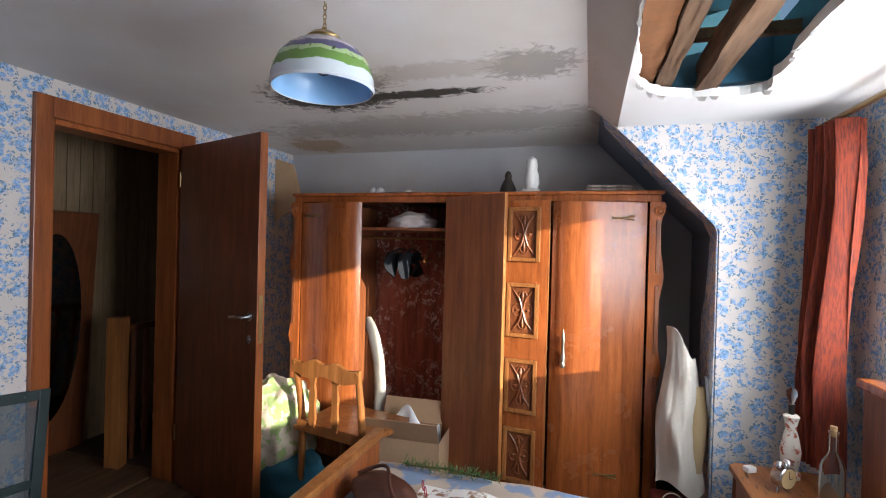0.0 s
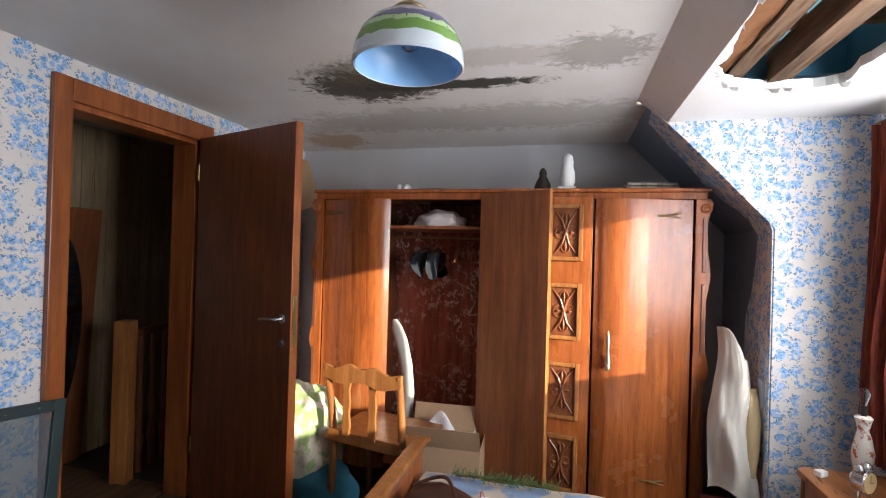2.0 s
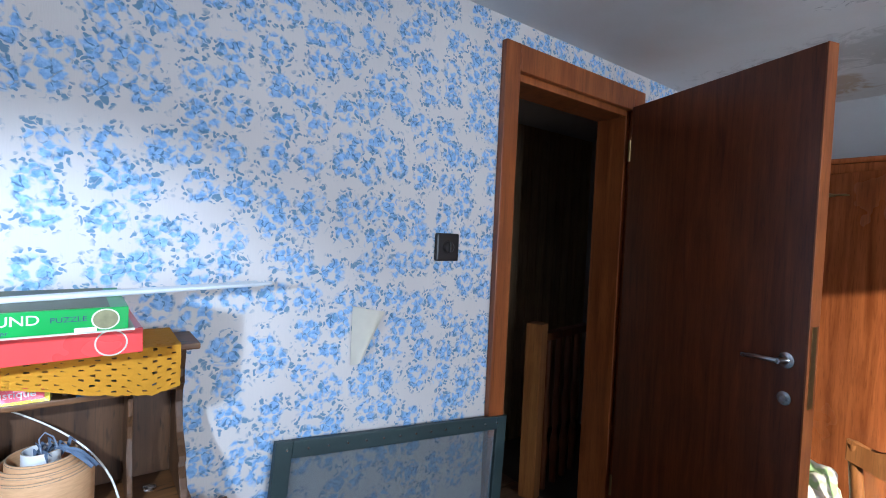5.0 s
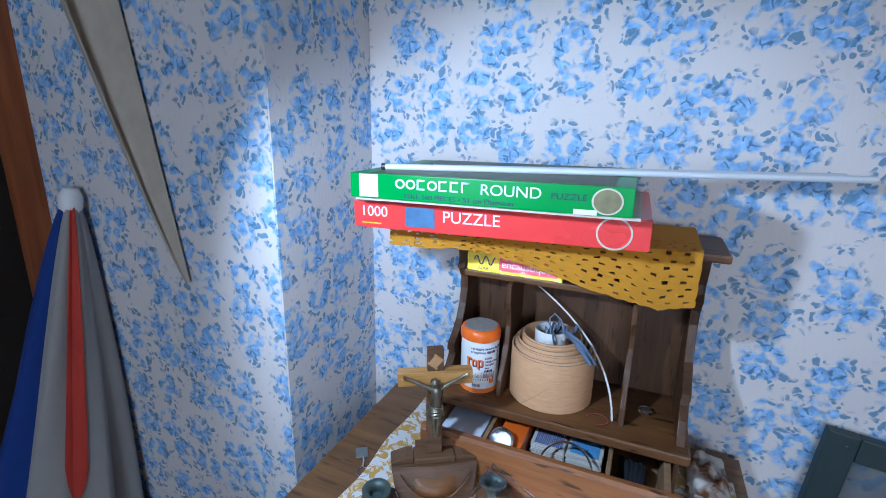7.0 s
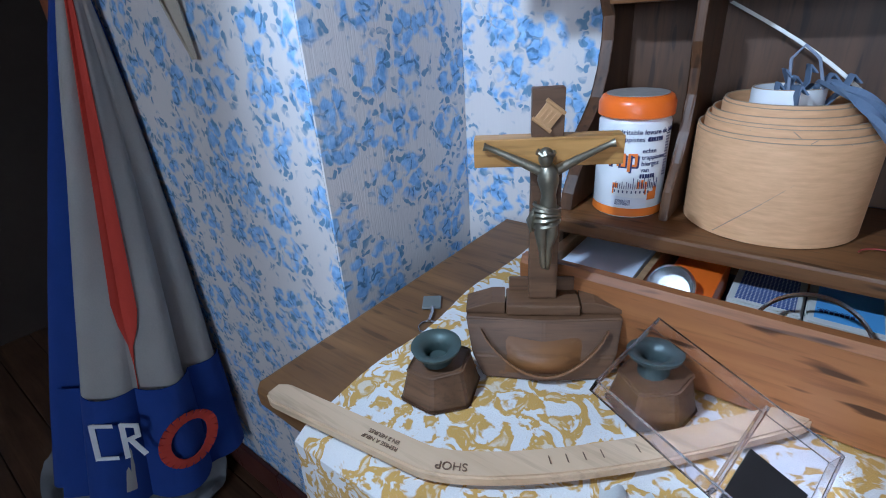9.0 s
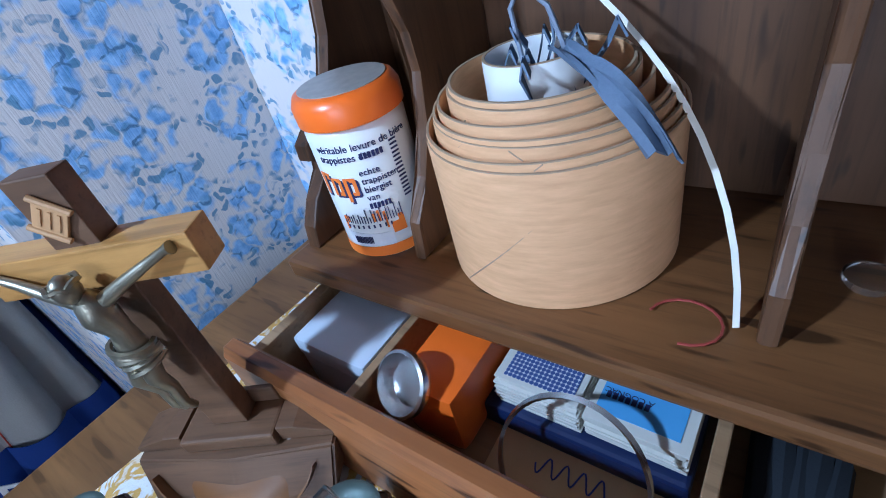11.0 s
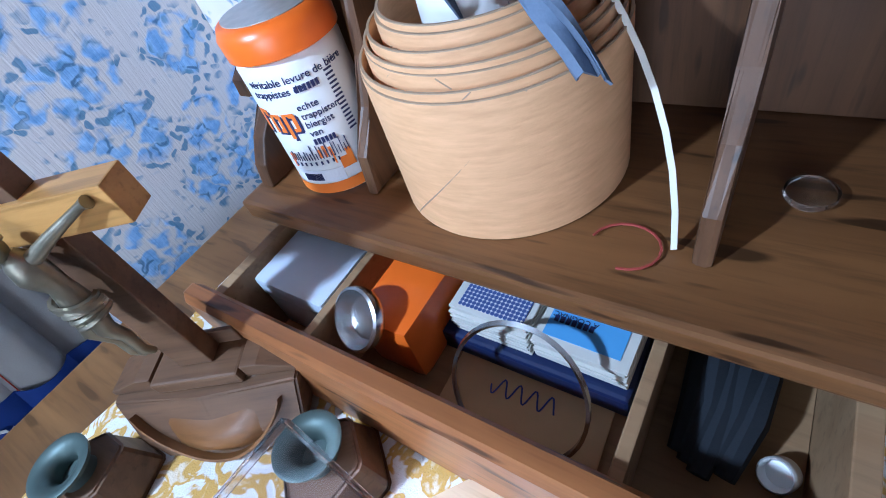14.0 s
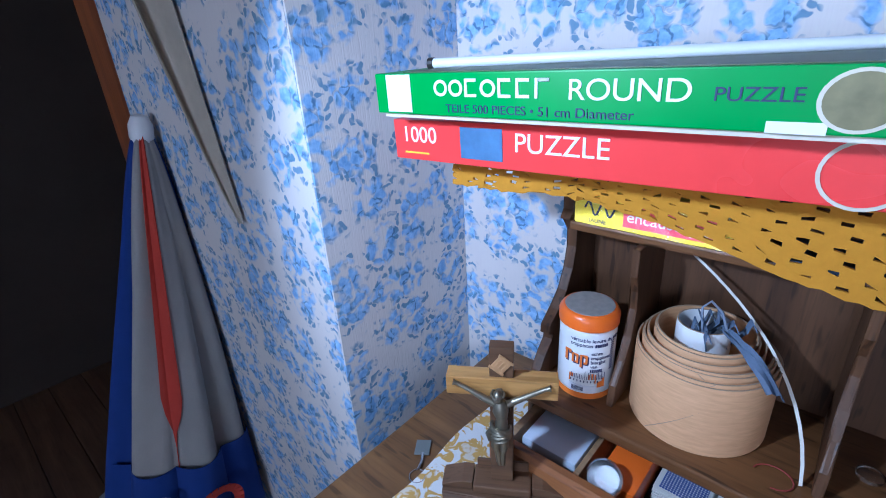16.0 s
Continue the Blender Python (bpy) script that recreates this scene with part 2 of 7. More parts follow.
def poly(bm, pts, depth, m=I4, bevel=0.0):
    """A prism over a flat outline: pts in the local XY plane, thick along local Z."""
    a = [bm.verts.new(m @ Vector((x, y, 0))) for x, y in pts]
    b = [bm.verts.new(m @ Vector((x, y, depth))) for x, y in pts]
    f = [bm.faces.new(a[::-1]), bm.faces.new(b)]
    n = len(pts)
    for i in range(n):
        f.append(bm.faces.new((a[i], a[(i + 1) % n], b[(i + 1) % n], b[i])))
    if bevel:
        es = list({e for q in f[:2] for e in q.edges})
        bmesh.ops.bevel(bm, geom=es, offset=bevel, segments=2, affect="EDGES", profile=0.6)
    return bm


def lathe(bm, prof, m=I4, seg=32, closed=True):
    """Turn a profile of (radius, height) round local Z."""
    rings = []
    for r, z in prof:
        rings.append([bm.verts.new(m @ Vector((r * math.cos(2 * math.pi * k / seg), r * math.sin(2 * math.pi * k / seg), z))) for k in range(seg)])
    for a, b in zip(rings, rings[1:]):
        for k in range(seg):
            bm.faces.new((a[k], a[(k + 1) % seg], b[(k + 1) % seg], b[k]))
    if closed:
        bm.faces.new(rings[0][::-1])
        bm.faces.new(rings[-1])
    return bm


def tube(bm, pts, r, seg=8, taper=None):
    """A round bar through points."""
    pts = [Vector(p) for p in pts]
    rings = []
    for i, p in enumerate(pts):
        d = (pts[min(i + 1, len(pts) - 1)] - pts[max(i - 1, 0)]).normalized()
        u = d.orthogonal().normalized() if not rings else (u - u.dot(d) * d).normalized()
        w = d.cross(u)
        rr = r if taper is None else taper[i]
        rings.append([bm.verts.new(p + rr * (math.cos(2 * math.pi * k / seg) * u + math.sin(2 * math.pi * k / seg) * w)) for k in range(seg)])
    for a, b in zip(rings, rings[1:]):
        for k in range(seg):
            bm.faces.new((a[k], a[(k + 1) % seg], b[(k + 1) % seg], b[k]))
    bm.faces.new(rings[0][::-1])
    bm.faces.new(rings[-1])
    return bm


def strip(bm, pts, wide, thick):
    """A flat band through points; wide and thick are vectors or a function of the index."""
    rows = []
    for i, p in enumerate(pts):
        p = Vector(p)
        w = Vector(wide(i) if callable(wide) else wide) / 2
        h = Vector(thick(i) if callable(thick) else thick) / 2
        rows.append([bm.verts.new(p + a * w + b * h) for a, b in ((-1, -1), (1, -1), (1, 1), (-1, 1))])
    for a, b in zip(rows, rows[1:]):
        for k in range(4):
            bm.faces.new((a[k], a[(k + 1) % 4], b[(k + 1) % 4], b[k]))
    bm.faces.new(rows[0][::-1])
    bm.faces.new(rows[-1])
    return bm


def sheet(bm, fn, nu, nv, thick=0.002):
    """A thin solid sheet over a function of (u, v) in 0..1."""
    g = [[Vector(fn(i / nu, j / nv)) for j in range(nv + 1)] for i in range(nu + 1)]
    top, bot = {}, {}
    for i in range(nu + 1):
        for j in range(nv + 1):
            du = g[min(i + 1, nu)][j] - g[max(i - 1, 0)][j]
            dv = g[i][min(j + 1, nv)] - g[i][max(j - 1, 0)]
            n = du.cross(dv)
            n = n.normalized() if n.length > 1e-9 else Vector((0, 0, 1))
            top[i, j], bot[i, j] = bm.verts.new(g[i][j] + n * thick / 2), bm.verts.new(g[i][j] - n * thick / 2)
    for i in range(nu):
        for j in range(nv):
            q = ((i, j), (i + 1, j), (i + 1, j + 1), (i, j + 1))
            bm.faces.new([top[k] for k in q])
            bm.faces.new([bot[k] for k in q[::-1]])
    rim = [(i, 0) for i in range(nu)] + [(nu, j) for j in range(nv)] + [(i, nv) for i in range(nu, 0, -1)] + [(0, j) for j in range(nv, 0, -1)]
    for k in range(len(rim)):
        a, b = rim[k], rim[(k + 1) % len(rim)]
        bm.faces.new((top[b], top[a], bot[a], bot[b]))
    return bm


def part(name, bm, mat, parent=None, label="", smooth=False):
    bmesh.ops.recalc_face_normals(bm, faces=bm.faces)
    me = bpy.data.meshes.new(name)
    bm.to_mesh(me)
    bm.free()
    me.materials.append(mat)
    if smooth:
        for p in me.polygons:
            p.use_smooth = True
        me.set_sharp_from_angle(angle=radians(40))
    ob = new(name, me)
    if parent is not None:
        ob.parent = parent
    if label:
        ob["label"] = label
    return ob


def B():
    return bmesh.new()


def thing(name, label, category, m=I4, group="", kind=""):
    ob = new(name)
    ob.empty_display_size = 0.05
    ob.matrix_world = m
    return tagged(ob, label, category, group, kind)


def setting(name, bm, mat, label, category):
    return tagged(part(name, bm, mat), label, category, kind="structure")


def words(name, text, size, mat, parent, m, depth=0.0004, bend=0.0, align="LEFT", spread=1.0, label=""):
    """Lettering as a mesh; bend: radius of the cylinder it is wrapped round (axis local Y)."""
    cu = bpy.data.curves.new(name, "FONT")
    cu.body, cu.size, cu.extrude, cu.align_x = text, size, depth, align
    cu.space_character = spread
    ob = bpy.data.objects.new(name, cu)
    me = bpy.data.meshes.new_from_object(ob)
    bpy.data.objects.remove(ob)
    for v in me.vertices:
        if bend:
            a = v.co.x / bend
            v.co = Vector(((bend + v.co.z) * math.sin(a), v.co.y, (bend + v.co.z) * math.cos(a)))
    me.transform(m)
    me.materials.clear()
    me.materials.append(mat)
    ob = new(name, me)
    ob.parent = parent
    if label:
        ob["label"] = label
    return ob


# ---------------------------------------------------------------- the room
CZ = 2.17          # main ceiling
DZ = 2.06          # dormer ceiling
WX = 3.40          # window wall
b = B()
box(b, (-0.14, -0.31, 0), (0, 1.40, CZ))
box(b, (-0.14, 1.40, 2.0), (0, 2.14, CZ))
box(b, (-0.14, 2.14, 0), (0, 3.30, CZ))
setting("wall_west", b, PAPER_SIDE, "cream wallpaper with blue flower sprays, slightly faded", "wall")
b = B()
box(b, (-0.14, -0.96, 0), (0.305, -0.314, CZ))
setting("wall_pier", b, PAPER_SLANT, "papered chimney pier with blue flowers beside the desk", "wall")
b = B()
box(b, (0.0005, -0.3137, 0), (0.3045, -0.3103, CZ))
setting("wall_cheek", b, PAPER_CHEEK, "narrow papered return between the desk wall and the pier", "wall")
# peeled strip of paper hanging from the pier
b = B()


def peel_at(u, v):
    base = Vector((0.307, -0.72, 2.1)).lerp(Vector((0.307, -0.53, 1.02)), u)
    w = 0.26 * (1 - u) ** 0.8 + 0.012
    side = Vector((0, -1, 0))
    out = Vector((1, 0, 0))
    a = 2.6 * v
    return base + side * (w * math.sin(a) * 0.55 + w * v * 0.25) + out * (0.006 + w * 0.14 * (1 - math.cos(a)))


sheet(b, peel_at, 24, 10, 0.002)
tagged(part("peeled_strip", b, plain("paper_back", (0.52, 0.46, 0.36), 0.9, var=0.3), smooth=True), "long curl of torn wallpaper showing its tan back", "wallpaper", kind="structure")
b = B()
box(b, (0.16, -1.12, 0), (0.30, -0.961, 2.1), bevel=0.005)
setting("side_casing", b, TRIM, "orange varnished casing of the dark side doorway", "door frame")
b = B()
box(b, (0.95, -2.35, 0), (WX + 0.15, -2.2, CZ))
setting("wall_south", b, PAPER_END, "papered rear wall of the bedroom in shade", "wall")
b = B()
for lo, hi in (((WX, -2.2, 0), (WX + 0.15, 0.25, CZ)), ((WX, 0.25, 0), (WX + 0.15, 1.95, 0.98)), ((WX, 0.25, 1.92), (WX + 0.15, 1.95, CZ)),
               ((WX, 1.95, 0), (WX + 0.15, 2.36, CZ))):
    box(b, lo, hi)
setting("wall_east", b, PAPER_SIDE, "papered window wall with a window opening", "wall")
# gable wall whose edge follows the roof slope
b = B()
poly(b, [(2.93, 0), (3.55, 0), (3.55, DZ), (2.47, DZ), (2.93, 1.56)], 0.05, Matrix(((1, 0, 0, 0), (0, 0, 1, 2.36), (0, 1, 0, 0), (0, 0, 0, 1))))
setting("wall_gable", b, PAPER_END, "papered gable wall with an edge cut to the roof slope", "wall")
b = B()
poly(b, [(2.98, 0), (3.06, 0), (3.06, 1.60), (2.46, CZ + 0.02), (2.37, CZ + 0.02), (2.98, 1.57)], 0.86, Matrix(((1, 0, 0, 0), (0, 0, 1, 2.411), (0, 1, 0, 0), (0, 0, 0, 1))))
setting("alcove_slope", b, BLUE_WALL, "dark blue roof slope and cheek of the alcove", "wall")
# peeled paper hanging on the reveal
rng = random.Random(4)
b = B()
top = [(2.40, 2.13), (2.92, 1.62), (2.955, 1.50), (2.955, 0.0)]
bot = []
for k in range(26):
    f = k / 25
    x, z = (2.40 + (2.925 - 2.40) * f / 0.42, 2.13 - 0.53 * f / 0.42) if f < 0.42 else (2.925, 1.60 - 1.5 * (f - 0.42) / 0.58)
    w = 0.24 + 0.16 * abs(math.sin(f * 7.0)) * (0.35 + 0.65 * f) + rng.uniform(-0.03, 0.03)
    bot.append((x, z, w))
for k in range(25):
    (x0, z0, w0), (x1, z1, w1) = bot[k], bot[k + 1]
    q = [b.verts.new(v) for v in ((x0, 2.362, z0), (x1, 2.362, z1), (x1 + 0.02, 2.362 + w1, z1 - 0.012), (x0 + 0.02, 2.362 + w0, z0 - 0.012))]
    b.faces.new(q)
bmesh.ops.remove_doubles(b, verts=b.verts, dist=0.0005)
bmesh.ops.solidify(b, geom=b.faces[:], thickness=0.004)
setting("peeling_paper", b, PAPER_SLANT, "torn grey-blue wallpaper hanging along the slope", "wallpaper")
b = B()
box(b, (-1.0, 3.25, 0), (3.2, 3.40, CZ + 0.1))
setting("wall_north", b, GREY_WALL, "bare grey plaster wall behind the wardrobe", "wall")
b = B()
poly(b, [(0.0, 1.62), (0.26, 1.74), (0.16, 2.05), (0.0, 2.10)], 0.012, Matrix(((1, 0, 0, 0.002), (0, 0, 1, 3.02), (0, 1, 0, 0), (0, 0, 0, 1))))
setting("wall_board", b, plain("bare_board", (0.55, 0.36, 0.20), 0.8), "bare tan board in the alcove corner", "board")

# ceilings
b = B()
box(b, (-0.14, -2.2, CZ), (2.33, 3.4, CZ + 0.06))
poly(b, [(2.33, CZ), (2.47, DZ), (2.47, DZ + 0.06), (2.33, CZ + 0.06)], 4.56, Matrix(((1, 0, 0, 0), (0, 0, 1, -2.2), (0, 1, 0, 0), (0, 0, 0, 1))))
box(b, (2.33, 2.42, CZ), (3.2, 3.4, CZ + 0.06))
setting("ceiling", b, CEIL, "stained white plaster ceiling with black mould", "ceiling")
# dormer ceiling with the broken hole
HOLE = [(2.50, 0.75), (2.47, 1.15), (2.485, 1.45), (2.50, 1.68), (2.55, 1.83), (2.63, 1.90), (2.75, 1.935), (2.90, 1.945), (2.965, 1.90), (2.945, 1.70), (2.93, 1.45), (2.92, 1.15), (2.90, 0.75)]
rng = random.Random(7)
ragged = []
for (x0, y0), (x1, y1) in zip(HOLE, HOLE[1:] + HOLE[:1]):
    for k in range(4):
        f = k / 4
        ragged.append((x0 + (x1 - x0) * f + rng.uniform(-0.012, 0.012), y0 + (y1 - y0) * f + rng.uniform(-0.012, 0.012)))
b = B()
outer = []
cx, cy = 2.72, 1.35
for x, y in ragged:
    dx, dy = x - cx, y - cy
    s = min(((WX + 0.02 if dx > 0 else 2.47) - cx) / dx if abs(dx) > 1e-6 else 99, ((2.36 if dy > 0 else -2.2) - cy) / dy if abs(dy) > 1e-6 else 99)
    outer.append((cx + dx * max(s, 1.0), cy + dy * max(s, 1.0)))
N = len(ragged)
loops = [[b.verts.new((x, y, z)) for x, y in pts] for pts, z in ((outer, DZ), (ragged, DZ), (ragged, DZ + 0.035), (outer, DZ + 0.05))]
for p, q in zip(loops, loops[1:]):
    for k in range(N):
        b.faces.new((p[k], p[(k + 1) % N], q[(k + 1) % N], q[k]))
for x0, x1, y0, y1 in ((2.47, 3.42, 2.2, 2.37), (2.47, 3.42, -2.2, -1.9)):
    box(b, (x0, y0, DZ + 0.004), (x1, y1, DZ + 0.05))
setting("dormer_ceiling", b, WHITE_CEIL, "white dormer ceiling broken open by a ragged hole", "ceiling")
# hole: loft lining, battens and rafters, light between the boards
LOFT = thing("loft_frame", "weathered brown rafters and battens seen through the broken ceiling", "rafters", kind="structure")
ROT = wood("rotten_wood", (0.05, 0.026, 0.012), (0.21, 0.115, 0.058), along=1, rough=0.85, grain=20, wear=0.6)
FOAM = plain("rusty_fibre", (0.22, 0.085, 0.026), 0.95, var=0.6, scale=30, bump=0.8)
TEAL = plain("blue_membrane", (0.035, 0.13, 0.20), 0.45, var=0.4)
for x0, x1, mat, z0, z1 in ((2.485, 2.58, FOAM, 2.115, 2.22), (2.585, 2.645, ROT, 2.105, 2.23), (2.74, 2.81, ROT, 2.09, 2.20)):
    b = B()
    box(b, (x0, 0.6, z0), (x1, 2.02, z1))
    bmesh.ops.subdivide_edges(b, edges=b.edges[:], cuts=14, use_grid_fill=True)
    for v in b.verts:
        n = noise.noise(v.co * 14) * 0.014 + noise.noise(v.co * 45) * 0.006
        v.co += Vector((n, 0, n * 0.8))
    part("rafter", b, mat, LOFT, smooth=True)
for y in (0.95, 1.35, 1.70):
    b = B()
    box(b, (2.60, y, 2.19), (3.02, y + 0.035, 2.23), bevel=0.004)
    part("batten", b, ROT, LOFT)
b = B()
box(b, (2.475, 1.96, 2.115), (3.02, 2.0, 2.5))
box(b, (2.455, 0.58, 2.19), (2.475, 2.0, 2.5))
box(b, (3.0, 0.58, 2.10), (3.04, 2.0, 2.3))
box(b, (2.40, 0.55, 2.10), (3.04, 0.58, 2.5))
part("lining", b, TEAL, LOFT, "blue roofing membrane")
for x0, x1, y0, y1 in ((2.476, 2.68, 0.58, 2.0), (2.68, 2.78, 0.58, 2.0), (2.80, 3.02, 0.62, 0.90), (2.80, 3.02, 1.60, 2.0)):
    b = B()
    box(b, (x0, y0, 2.44), (x1, y1, 2.46))
    part("membrane", b, TEAL, LOFT)
SKYPANE = Mat("roof_pane", 0.3, 0, (0.35, 0.62, 0.78))
SKYPANE.b.inputs["Transmission Weight"].default_value = 0.75
b = B()
box(b, (2.55, 0.6, 2.40), (3.0, 1.98, 2.405))
tp = part("roof_pane", b, SKYPANE.m, LOFT, "pale blue corrugated roof pane")
tp.visible_shadow = False
rng = random.Random(2)
RAGS = Mat("torn_paper", 0.8, 0, (0.75, 0.73, 0.70)).m
b = B()
for k in range(0, N, 1):
    x, y = ragged[k]
    if rng.random() < 0.45:
        d = Vector((cx - x, cy - y, 0)).normalized()
        t = Vector((-d.y, d.x, 0))
        p = Vector((x, y, DZ - 0.002))
        w, h = rng.uniform(0.006, 0.02), rng.uniform(0.006, 0.022)
        q = [b.verts.new(v) for v in (p - t * w, p + t * w, p + t * w * 0.4 + d * h * 0.5 - Vector((0, 0, h)), p - t * w * 0.5 + d * h * 0.3 - Vector((0, 0, h * 0.8)))]
        b.faces.new(q)
bmesh.ops.solidify(b, geom=b.faces[:], thickness=0.0015)
part("torn_edge", b, RAGS, LOFT, "curling torn paper edge")

# floor and landing
b = B()
box(b, (-1.7, -2.3, -0.08), (WX + 0.1, 4.4, -0.006))
FLOOR = setting("floor", b, DARK, "dark brown wooden floor boards", "floor")
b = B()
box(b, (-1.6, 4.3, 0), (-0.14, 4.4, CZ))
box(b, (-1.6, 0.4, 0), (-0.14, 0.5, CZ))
setting("landing_end", b, DARK, "landing end wall coloured near black for lack of light", "wall")
# passage darkness put into the wall colour, carried on along the rear wall
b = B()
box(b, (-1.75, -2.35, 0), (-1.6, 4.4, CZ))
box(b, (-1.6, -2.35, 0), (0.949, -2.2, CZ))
setting("passage_shade_walls", b, DARK, "near-black wall whose colour stands for the unlit passage", "wall")
b = B()
box(b, (-1.7, -2.2, CZ), (-0.14, 4.4, CZ + 0.06))
setting("landing_ceiling", b, GREY_WALL, "grey ceiling over the landing", "ceiling")
# wall added so that the side passage reads as black
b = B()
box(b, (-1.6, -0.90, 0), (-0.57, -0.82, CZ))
setting("side_shade_wall", b, DARK, "added near-black wall standing for darkness in the side passage", "wall")
PLANKS = thing("plank_wall", "vertical pine tongue-and-groove boards on the landing", "wall", kind="structure")
me = None
for k in range(34):
    if me is None:
        b = B()
        box(b, (0, 0.002, 0), (0.012, 0.088, CZ), bevel=0.004)
        o = part("plank", b, PINE, PLANKS)
        me = o.data
    else:
        o = new("plank", me)
        o.parent = PLANKS
    o.location = (-1.06, 1.30 + k * 0.09, 0)

# door: casing, leaf, handle
DOORWAY = thing("door_frame", "varnished reddish-brown wooden door casing", "door frame", kind="structure")
for nm, lo, hi in (("casing", (0.001, 1.332, 0), (0.026, 1.405, 2.085)), ("casing", (0.001, 2.135, 0), (0.026, 2.215, 2.085)), ("casing", (0.001, 1.4055, 1.99), (0.026, 2.1345, 2.085)),
                   ("jamb", (-0.15, 1.395, 0), (0.0, 1.43, 2.0)), ("jamb", (-0.15, 2.11, 0), (0.0, 2.145, 2.0)), ("jamb", (-0.15, 1.43, 1.965), (0.0, 2.11, 2.0))):
    b = B()
    box(b, lo, hi, bevel=0.004)
    part(nm, b, TRIM, DOORWAY)
yaw = math.degrees(math.atan2(1.855 - 2.10, 0.786 - 0.035))
LEAF = thing("door_1", "open dark-stained veneer door standing into the room", "door", T(0.035, 2.10, 0.012, 0, 0, yaw), kind="structure")
LW = 0.79
b = B()
box(b, (0, 0, 0), (LW - 0.004, 0.040, 1.985), bevel=0.002)
part("leaf", b, DOOR, LEAF)
b = B()
box(b, (LW - 0.0035, -0.001, 0), (LW + 0.002, 0.041, 1.985), bevel=0.001)
part("edge_band", b, TRIM, LEAF, "light orange lipping")
b = B()
box(b, (LW + 0.002, 0.010, 0.93), (LW + 0.004, 0.030, 1.17), bevel=0.0006)
part("lock_plate", b, BRASS, LEAF, "brass lock plate")
b = B()
lathe(b, [(0.024, 0), (0.024, 0.006), (0.012, 0.008), (0.009, 0.012), (0.009, 0.045)], T(LW - 0.055, 0, 1.06, 90), 20)
tube(b, [(LW - 0.055, -0.044, 1.06), (LW - 0.075, -0.048, 1.06), (LW - 0.12, -0.046, 1.058), (LW - 0.165, -0.044, 1.052)], 0.009, 10)
part("door_handle", b, STEEL, LEAF, "worn steel lever", smooth=True)
b = B()
lathe(b, [(0.021, 0), (0.021, 0.005), (0.010, 0.006), (0.010, 0.010)], T(LW - 0.055, 0, 0.945, 90), 20)
part("key_rose", b, STEEL, LEAF, smooth=True)
for z in (0.25, 1.75):
    b = B()
    lathe(b, [(0.007, 0), (0.007, 0.09)], T(-0.004, 0.0, z), 10)
    part("hinge", b, BRASS, LEAF)

# light switch
SW = thing("light_switch", "square black bakelite rotary light switch on the wallpaper", "switch", T(0.0, 1.125, 1.36))
b = B()
box(b, (0.001, -0.045, -0.045), (0.016, 0.045, 0.045), bevel=0.006)
part("plate", b, BLACK, SW)
b = B()
lathe(b, [(0.020, 0), (0.020, 0.006), (0.015, 0.010)], T(0.016, 0, 0, 0, 90), 24)
box(b, (0.016, -0.003, -0.014), (0.032, 0.003, 0.014), bevel=0.002)
part("knob", b, BLACK, SW)

# window with curtain
WIN = thing("window_1", "white painted wooden casement behind a red curtain", "window", kind="structure")
WHITEP = plain("white_paint", (0.74, 0.72, 0.68), 0.45, var=0.15)
PANE = glass("window_glass")
for nm, lo, hi in (("sill", (WX - 0.08, 0.20, 0.955), (WX + 0.15, 1.98, 0.978)), ("window_frame", (WX + 0.03, 0.25, 0.98), (WX + 0.09, 0.31, 1.92)), ("window_frame", (WX + 0.03, 1.89, 0.98), (WX + 0.09, 1.95, 1.92)),
                   ("window_frame", (WX + 0.03, 0.31, 0.98), (WX + 0.09, 1.89, 1.04)), ("window_frame", (WX + 0.03, 0.31, 1.86), (WX + 0.09, 1.89, 1.92)), ("mullion", (WX + 0.03, 1.07, 1.04), (WX + 0.09, 1.13, 1.86))):
    b = B()
    box(b, lo, hi, bevel=0.004)
    part(nm, b, WHITEP, WIN)
for y0, y1 in ((0.31, 1.07), (1.13, 1.89)):
    b = B()
    box(b, (WX + 0.055, y0, 1.04), (WX + 0.059, y1, 1.86))
    part("pane", b, PANE, WIN).visible_shadow = False
CURT = Mat("red_curtain", 0.85)
cv = CURT.coords()
# dark vertical streaks in the colour, painted as shade between the folds
fold_streaks = CURT.noise(CURT.coords((1, 1, 0.05)), 160, 3)
slub = CURT.noise(cv, 420, 2)
CURT.color(CURT.mix(CURT.math("MULTIPLY", CURT.step(fold_streaks, 0.42, 0.62), 0.8), CURT.mix(slub, (0.30, 0.045, 0.012), (0.16, 0.020, 0.008)), (0.075, 0.012, 0.010)))
CURT.bump(slub, 0.4, 0.001)
CURTAIN_RED = CURT.m
cur = thing("curtain", "rust-red woven curtain gathered to the side of the window", "curtain")
b = B()


def curtain_at(u, v):
    z = 1.98 - 1.36 * v
    pinch = 0.5 + 0.5 * math.cos(min(1.0, max(0.0, (v - 0.05) / 0.72)) * math.pi)
    width = 0.17 + 0.13 * pinch + 0.10 * math.sin(v * 3.1) if v < 0.75 else 0.243 + 0.1 * (v - 0.75)
    y = 2.27 - u * width * 0.78
    return (3.28 + (0.048 - 0.012 * v) * math.sin(u * 52 + 0.9 * math.sin(v * 4)) + 0.016 * math.sin(u * 23 + v * 3) - 0.05 * (1 - pinch) * math.sin(u * 3), y, z)


